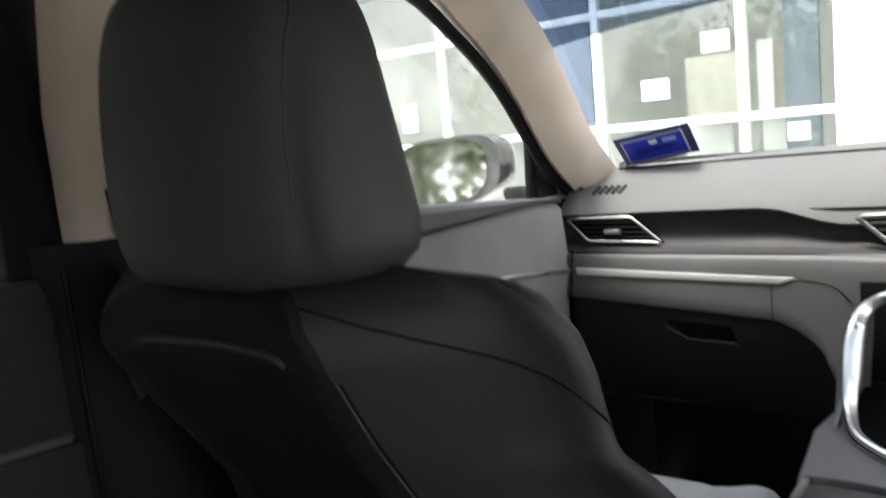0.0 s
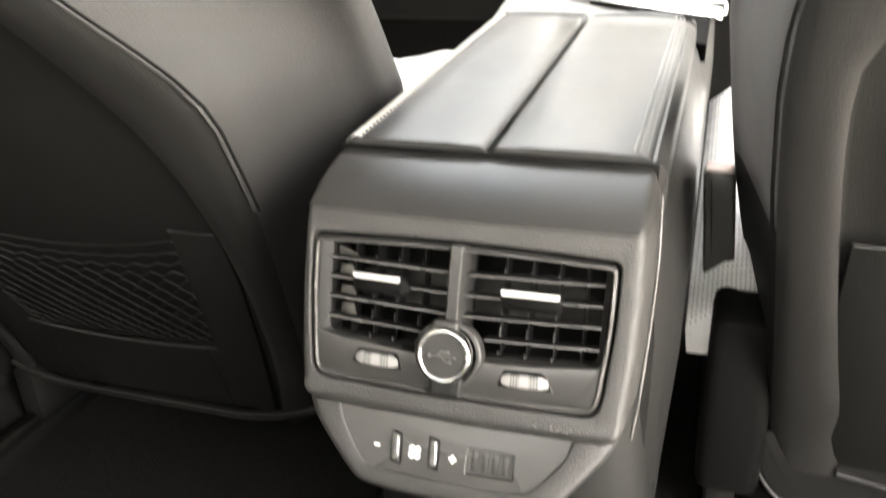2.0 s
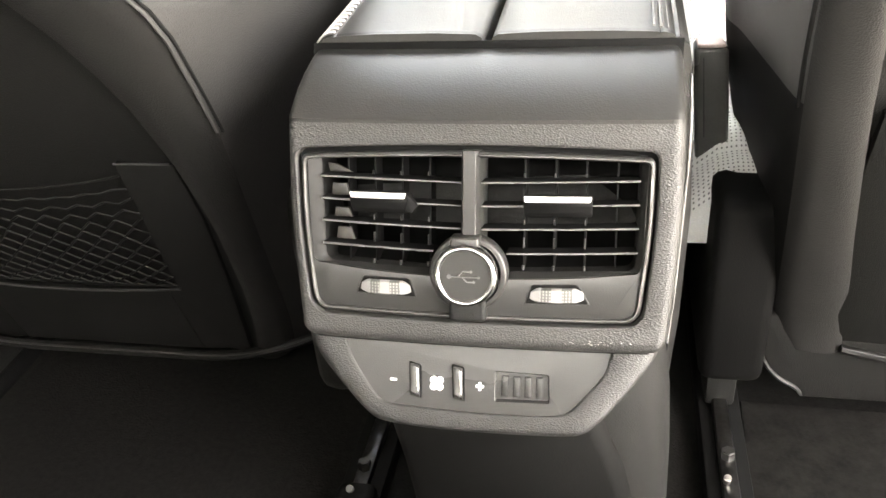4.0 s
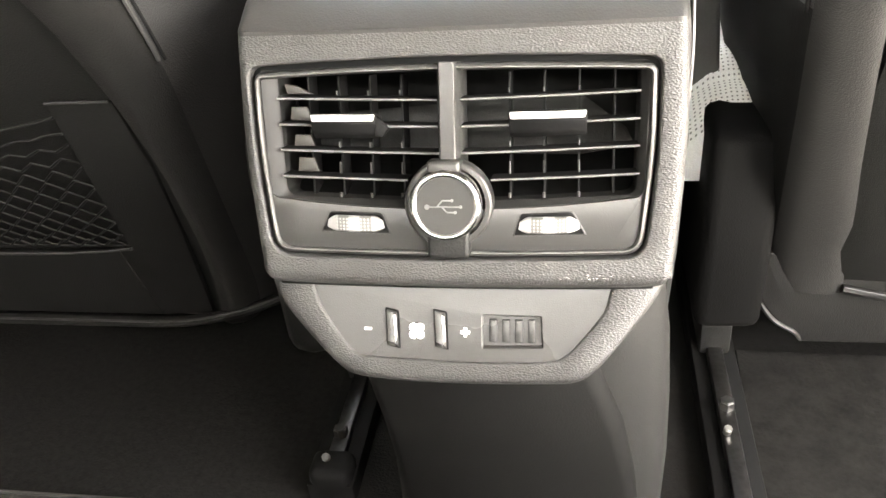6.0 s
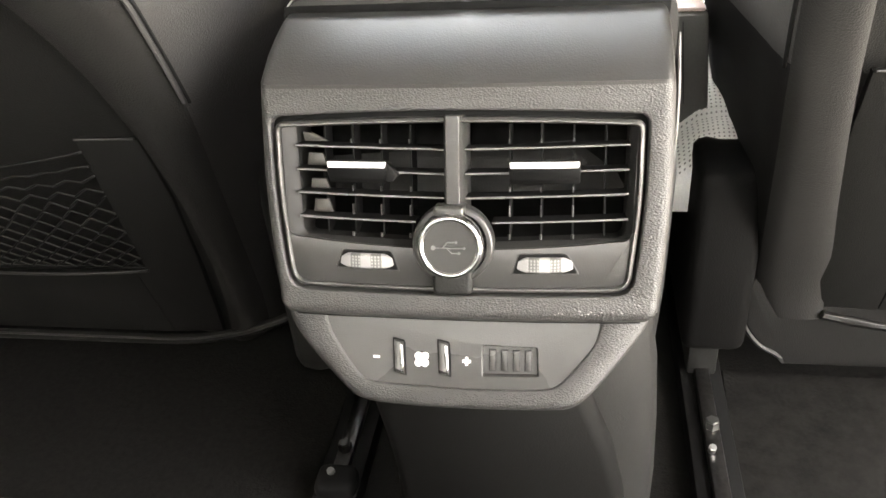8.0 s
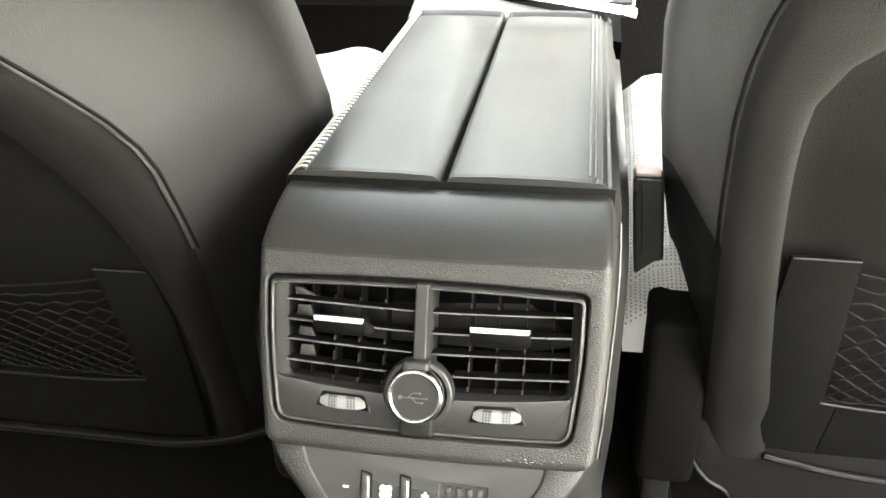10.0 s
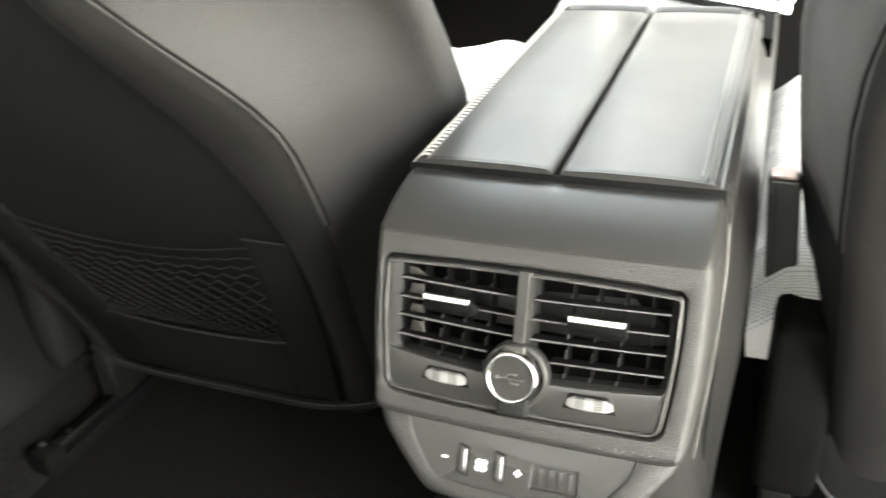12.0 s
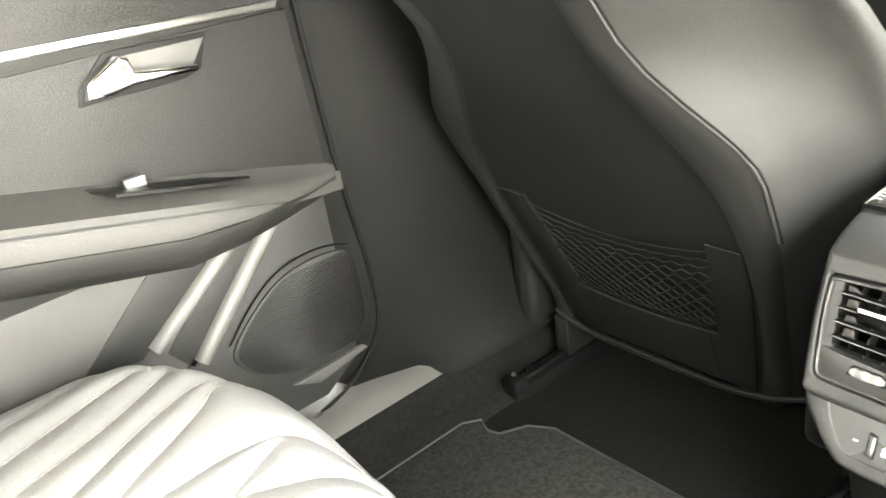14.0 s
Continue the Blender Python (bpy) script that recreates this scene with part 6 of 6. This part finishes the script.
for k, s, d in ((0, 0.92, 0.0), (0.02, 1.0, 0.0), (0.45, 0.97, 0.06), (0.8, 0.75, 0.11), (1.0, 0.35, 0.14)):
    ring = []
    for t in np.linspace(0, 2 * math.pi, 33)[:-1]:
        c, s_ = math.cos(t), math.sin(t)
        x = -1.016 + 0.132 * s * abs(c) ** 0.6 * math.copysign(1, c)
        z = 0.878 + 0.082 * s * abs(s_) ** 0.65 * math.copysign(1, s_) + 0.012 * c
        ring.append((x + 0.02 * k, 0.985 + d + (x + 1.03) * 0.28, z))
    rings.append(ring)
loft("housing", rings, surface("mirror_paint", (0.10, 0.10, 0.10), 0.18, bump=0, vary=0.05, coat=0.6), mirror, sharp=50)
mg = []
for t in np.linspace(0, 2 * math.pi, 33)[:-1]:
    c, s_ = math.cos(t), math.sin(t)
    x = 0.116 * abs(c) ** 0.6 * math.copysign(1, c)
    z = 0.074 * abs(s_) ** 0.65 * math.copysign(1, s_) + 0.011 * c
    mg.append((x, z))
part("mirror_glass", slab(mg, lambda u, v, w: Vector((-1.03 + u, 0.981 + u * 0.28 - w, 0.878 + v)), 0.002), surface("mirror", (0.92, 0.92, 0.92), 0.0, 1.0, bump=0, vary=0.01), mirror, "mirror glass")
part("mirror_arm", box(-0.88, -0.78, 1.02, 1.08, 0.80, 0.83, 0.01), DARK, mirror)

# windscreen, roof, right side and rear close the car
ws = [(-0.68, 1.235, 0.853), (0.68, 1.235, 0.853), (0.60, 0.68, 1.29), (-0.60, 0.68, 1.29)]
ob = mesh_object("windscreen", ws + [(x, y + 0.003, z + 0.004) for x, y, z in ws], [(0, 1, 2, 3), (7, 6, 5, 4), (0, 4, 5, 1), (1, 5, 6, 2), (2, 6, 7, 3), (3, 7, 4, 0)], GLASS, smooth=False)
tagged(ob, "clear raked windscreen", "windscreen", kind="structure")
ob.visible_shadow = False
verts, faces = [], []
for i, x in enumerate(np.linspace(-0.655, 0.655, 15)):
    low = 1.153 - 0.036 * (x / 0.66) ** 2
    for z, inset in ((low, 0.0), (1.285, 0.03)):
        verts.append((x * (1 - inset), 1.235 - 0.555 / 0.437 * (z - 0.853) - 0.004, z - 0.004))
for i in range(14):
    faces.append((2 * i, 2 * i + 2, 2 * i + 3, 2 * i + 1))
ob = mesh_object("windscreen_shade_band", verts, faces, glass("blue_shade_band", (0.20, 0.25, 0.32)))
tagged(ob, "dark blue shade band along the windscreen's upper edge", "shade band", kind="structure")
ob.visible_shadow = False
rings = []
for y in np.linspace(-1.3, 0.70, 12):
    z = 1.31 - 0.02 * ((y + 0.3) / 0.9) ** 2
    rings.append([(x, y, z - 0.05 * abs(x / 0.62) ** 3) for x in np.linspace(-0.64, 0.64, 13)] + [(0.66, y, z + 0.03), (-0.66, y, z + 0.03)])
tagged(loft("ceiling", rings, ROOF, None, sharp=60), "dark grey fabric headliner", "headliner", kind="structure")
# the right rail, out of view, hangs lower to block high sky light
for x0, x1, zr in ((-0.82, -0.60, 1.255), (0.60, 0.82, 1.13)):
    tagged(part("roof_rail", box(x0, x1, -1.33, 0.72, zr, 1.36, 0.02, 3), BEIGE), "beige lined roof rail over the side windows", "roof rail", kind="structure")
# the driver's side; its doors stand open
tagged(part("side_wall", box(0.72, 0.80, 0.98, 1.3, 0.0, 0.83, 0.01), DOORSKIN), "grey footwell side of the driver's place", "wall", kind="structure")
tagged(part("driver_sill", box(0.66, 0.80, -0.10, 0.98, -0.02, 0.10, 0.01), SILL), "pale door sill under the open driver's door", "sill", kind="structure")
tagged(part("rear_side_wall", box(0.72, 0.80, -1.3, -0.90, 0.0, 0.83, 0.01), DOORSKIN), "grey lined rear quarter of the driver's side", "wall", kind="structure")
tagged(part("right_sill", box(0.66, 0.80, -0.92, -0.10, -0.02, 0.10, 0.01), SILL), "pale door sill under the open rear door", "sill", kind="structure")
tagged(part("side_pillar", box(0.70, 0.78, -0.12, 0.05, 0.10, 1.29, 0.01), BEIGE), "beige centre pillar of the driver's side", "pillar", kind="structure")
# unseen pane, sized and left untinted to light the console from behind
tagged(part("rear_pane", box(-0.60, 0.60, -1.27, -1.266, 0.945, 1.29), GLASS), "rear window out of view, enlarged and clear for more light", "window", kind="structure").visible_shadow = False
for x0, x1 in ((-0.80, -0.74), (0.74, 0.80)):
    tagged(part("quarter_wall", box(x0, x1, -1.33, -0.95, 0.80, 1.31, 0.01), BEIGE), "beige lined rear quarter", "wall", kind="structure")
    tagged(part("tail_post", box(x0 * 0.92 - 0.06, x0 * 0.92 + 0.06, -1.33, -1.2, 0.94, 1.31, 0.01), BEIGE), "beige lined tail post", "pillar", kind="structure")
tagged(part("rear_wall", box(-0.72, 0.72, -1.32, -1.2, 0.0, 0.95, 0.02), DARK), "dark load space wall behind the bench", "wall", kind="structure")
tagged(part("footwell_side", box(-0.80, -0.70, 1.07, 1.45, -0.02, 0.84, 0.01), DARK), "dark footwell side trim", "trim", kind="structure")
tagged(part("bulkhead", box(-0.76, 0.76, 1.40, 1.48, -0.05, 0.86, 0.01), CARPET), "dark carpeted bulkhead below the dashboard", "bulkhead", kind="structure")
mat = part("front_floor_mat", box(-0.60, -0.18, 0.66, 1.385, 0.0, 0.012, 0.004), MAT)
verts, faces = [], []
for i in range(27):
    for j in range(51):
        x, y = -0.57 + 0.0145 * i + 0.007 * (j % 2), 0.67 + 0.0138 * j
        k = len(verts)
        verts += [(x - 0.005, y, 0.012), (x, y - 0.005, 0.012), (x + 0.005, y, 0.012), (x, y + 0.005, 0.012), (x, y, 0.0165)]
        faces += [(k, k + 1, k + 4), (k + 1, k + 2, k + 4), (k + 2, k + 3, k + 4), (k + 3, k, k + 4)]
mesh_object("mat_studs", verts, faces, DARK, mat, smooth=False)["kind"] = "stuff"
tagged(mat, "black ribbed rubber mat in the front footwell", "floor mat")

# registration disc in the windscreen's corner
sticker = thing("windscreen_sticker", "blue permit sticker with pale border in the windscreen corner", "sticker")


def on_ws(u, v, w=0.0):
    """u metres to the right of the lower left corner of the sticker, v up the glass."""
    base = Vector((-0.653, 1.226, 0.856))
    return base + Vector((0.187, -0.031, 0.026)) * (u / 0.135) + Vector((0.004, -0.080, 0.064)) * (v / 0.085) + Vector((0, -0.62, -0.78)) * w


def wplate(o, w):
    return slab(o, lambda u, v, d: on_ws(u, v, w + d), 0.0006)


part("sheet", wplate([(0, 0), (0.135, 0), (0.135, 0.085), (0, 0.085)], 0.004), surface("sticker_dark", (0.02, 0.035, 0.14), 0.4, bump=0), sticker)
part("border", wplate([(0.010, 0.008), (0.122, 0.008), (0.122, 0.073), (0.010, 0.073)], 0.005), surface("sticker_pale", (0.55, 0.6, 0.75), 0.4, bump=0), sticker)
part("field", wplate([(0.013, 0.011), (0.119, 0.011), (0.119, 0.070), (0.013, 0.070)], 0.006), surface("sticker_blue", (0.01, 0.03, 0.55), 0.4, bump=0), sticker)
part("bar", wplate([(0.03, 0.03), (0.10, 0.03), (0.10, 0.043), (0.03, 0.043)], 0.007), surface("sticker_bar", (0.005, 0.01, 0.25), 0.4, bump=0), sticker)
part("mark", wplate([(0.06, 0.052), (0.074, 0.052), (0.074, 0.064), (0.06, 0.064)], 0.007), WHITE, sticker)
part("mark", wplate([(0.084, 0.05), (0.108, 0.05), (0.108, 0.062), (0.084, 0.062)], 0.007), surface("sticker_light", (0.3, 0.4, 0.85), 0.4, bump=0), sticker)

# ------------------------------------------------------------ outside
GZ = -0.42
ground = part("ground", box(-150, 150, -150, 150, GZ - 0.2, GZ), surface("concrete", (0.42, 0.41, 0.39), 0.9, grain=60, bump=0.3, wear=0.4, kind="noise"))
tagged(ground, "pale sunlit concrete forecourt", "ground", kind="structure")
shop = thing("shop_front", "glazed shop front with white frames and a white column", "building")
FW = surface("white_frame", (0.75, 0.75, 0.73), 0.5, grain=40, bump=0.05, vary=0.05, wear=1.0)
FB = surface("blue_cladding", (0.09, 0.12, 0.165), 0.5, grain=30, bump=0.05, wear=0.8)
Y = 6.5
part("back_wall", box(-11, 6, Y + 2.4, Y + 2.6, GZ, 3.3), surface("room_wall", (0.56, 0.555, 0.53), 0.9, grain=4, bump=0, vary=0.3, wear=0.7, kind="noise"), shop)
part("fascia", box(-11, 6, Y - 0.25, Y + 3.7, 3.2, 4.6, 0.02), FB, shop, "dark blue fascia")
part("room_floor", box(-11, 6, Y, Y + 3.6, GZ, GZ + 0.12), surface("room_tiles", (0.45, 0.44, 0.42), 0.5, grain=3, bump=0, wear=1), shop)
for x in (-8.4, -6.7, -5.06, -3.27, -1.96, 1.2, 2.6, 4.0):
    part("mullion", box(x - 0.036, x + 0.036, Y - 0.05, Y + 0.06, GZ, 3.2, 0.004), FW, shop)
for x in (-1.03, 3.3):
    part("column", box(x - 0.17, x + 0.17, Y - 0.3, Y + 0.1, GZ, 3.2, 0.01), FW, shop, "white column")
for z in (0.98, 2.02):
    part("transom", box(-11, 6, Y - 0.04, Y + 0.05, z - 0.036, z + 0.036, 0.004), FW, shop)
part("plinth", box(-11, 6, Y - 0.06, Y + 0.08, GZ, GZ + 0.35, 0.01), FW, shop)
pane_mat = glass("shop_glass", (0.88, 0.9, 0.88), 0.07)
xs_ = [-11, -8.4, -6.7, -5.06, -3.27, -1.96, -1.13, 1.2, 2.6, 4.0, 6]
for a, b in zip(xs_, xs_[1:]):
    ob = part("pane", box(a + 0.045, b - 0.045, Y - 0.004, Y + 0.004, GZ + 0.35, 3.2), pane_mat, shop)
    ob.visible_shadow = False
part("blue_panel", box(-4.1, -3.33, Y - 0.03, Y - 0.012, 1.05, 3.2, 0.004), FB, shop, "dark blue glazed panel")
for x0, x1, z0, z1 in ((-2.30, -2.06, 1.55, 1.72), (-2.86, -2.60, 1.20, 1.38), (-5.68, -5.46, 1.15, 1.45), (-1.62, -1.45, 0.75, 0.9)):
    part("notice", box(x0, x1, Y - 0.012, Y - 0.006, z0, z1), WHITE, shop, "white paper notice on the glass")
part("poster", box(-2.56, -2.02, Y + 0.3, Y + 0.32, 1.0, 1.55), surface("pale_board", (0.60, 0.575, 0.52), 0.8, grain=6, bump=0, vary=0.3, wear=2, kind="noise"), shop)
part("side_board", box(-1.93, -1.80, Y + 0.3, Y + 0.32, 1.0, 1.62), WHITE, shop, "white board behind the glass")
part("wooden_screen", box(-1.80, -1.60, Y + 0.34, Y + 0.36, 1.0, 1.60), surface("grey_wood", (0.36, 0.33, 0.29), 0.7, grain=8, bump=0, vary=0.3, wear=2, kind="noise"), shop)
part("curtain", box(-1.70, -1.42, Y + 0.25, Y + 0.30, 0.6, 3.0, 0.01), surface("curtain_cloth", (0.22, 0.26, 0.31), 0.8, grain=20, bump=0.1, wear=2), shop)
for x in (-2.45, -1.75):
    ch = part("chair_back", box(x - 0.22, x + 0.22, Y + 0.5, Y + 0.56, 0.35, 0.95, 0.04, 3), WHITE, shop, "white chair behind the glass")
# planting behind the car, seen in the mirror
rng = random.Random(4)
LEAF = surface("leaf", (0.07, 0.11, 0.035), 0.5, grain=20, bump=0, vary=0.5)
BARK = surface("bark", (0.14, 0.11, 0.08), 0.9, grain=60, bump=0.6, vary=0.3, kind="noise")
tree = thing("tree", "broad leafy tree behind the parked car", "tree", "street trees")
rings = [[(r * math.cos(t) + 0.06 * math.sin(z), r * math.sin(t), z) for t in np.linspace(0, 2 * math.pi, 9)[:-1]] for z, r in ((0, 0.16), (0.3, 0.12), (1.2, 0.10), (2.2, 0.08), (3.4, 0.03))]
loft("trunk", rings, BARK, tree)
for k in range(6):
    a = k * 1.05
    tube("limb", [(0.05, 0, 1.4 + 0.2 * k), (0.5 * math.cos(a), 0.5 * math.sin(a), 2.0 + 0.25 * k), (1.1 * math.cos(a), 1.1 * math.sin(a), 2.5 + 0.25 * k)], 0.035, BARK, tree)
verts, faces = [], []
for k in range(2600):
    a, b, r = rng.uniform(0, 6.283), rng.uniform(-1, 1), rng.uniform(0.4, 1) ** 0.5
    lump = 1 + 0.3 * math.sin(3 * a + 2 * b) + 0.15 * math.sin(7 * a)
    c = Vector((1.5 * r * lump * math.cos(a) * math.sqrt(1 - b * b), 1.5 * r * lump * math.sin(a) * math.sqrt(1 - b * b), 2.7 + 1.3 * r * lump * b))
    u = Vector((rng.gauss(0, 1), rng.gauss(0, 1), rng.gauss(0, 1))).normalized() * rng.uniform(0.06, 0.11)
    w = u.cross(Vector((rng.gauss(0, 1), rng.gauss(0, 1), rng.gauss(0, 1)))).normalized() * 0.04
    i = len(verts)
    verts += [c - u, c + w, c + u, c - w]
    faces.append((i, i + 1, i + 2, i + 3))
mesh_object("crown", verts, faces, LEAF, tree, smooth=False)["kind"] = "stuff"
verts, faces = [], []
for k in range(9000):
    c = Vector((rng.uniform(-9, 5), -7.5 + rng.gauss(0, 0.5), GZ + 2.9 * rng.random() ** 0.7 + 0.5 * math.sin(k * 0.7)))
    u = Vector((rng.gauss(0, 1), rng.gauss(0, 1), rng.gauss(0, 1))).normalized() * rng.uniform(0.08, 0.16)
    w = u.cross(Vector((rng.gauss(0, 1), rng.gauss(0, 1), rng.gauss(0, 1)))).normalized() * 0.06
    i = len(verts)
    verts += [c - u, c + w, c + u, c - w]
    faces.append((i, i + 1, i + 2, i + 3))
tagged(mesh_object("hedge", verts, faces, LEAF, smooth=False), "loose green hedge behind the parked car", "hedge", kind="stuff")
tree.location = (-4.5, -5.0, GZ)
for x, y, s in ((-2.2, -8.0, 1.2), (-7.5, -6.5, 1.1), (-8.5, -1.5, 1.0)):
    copy_thing(tree, pose(x, y, GZ, 0, 0, x * 70))
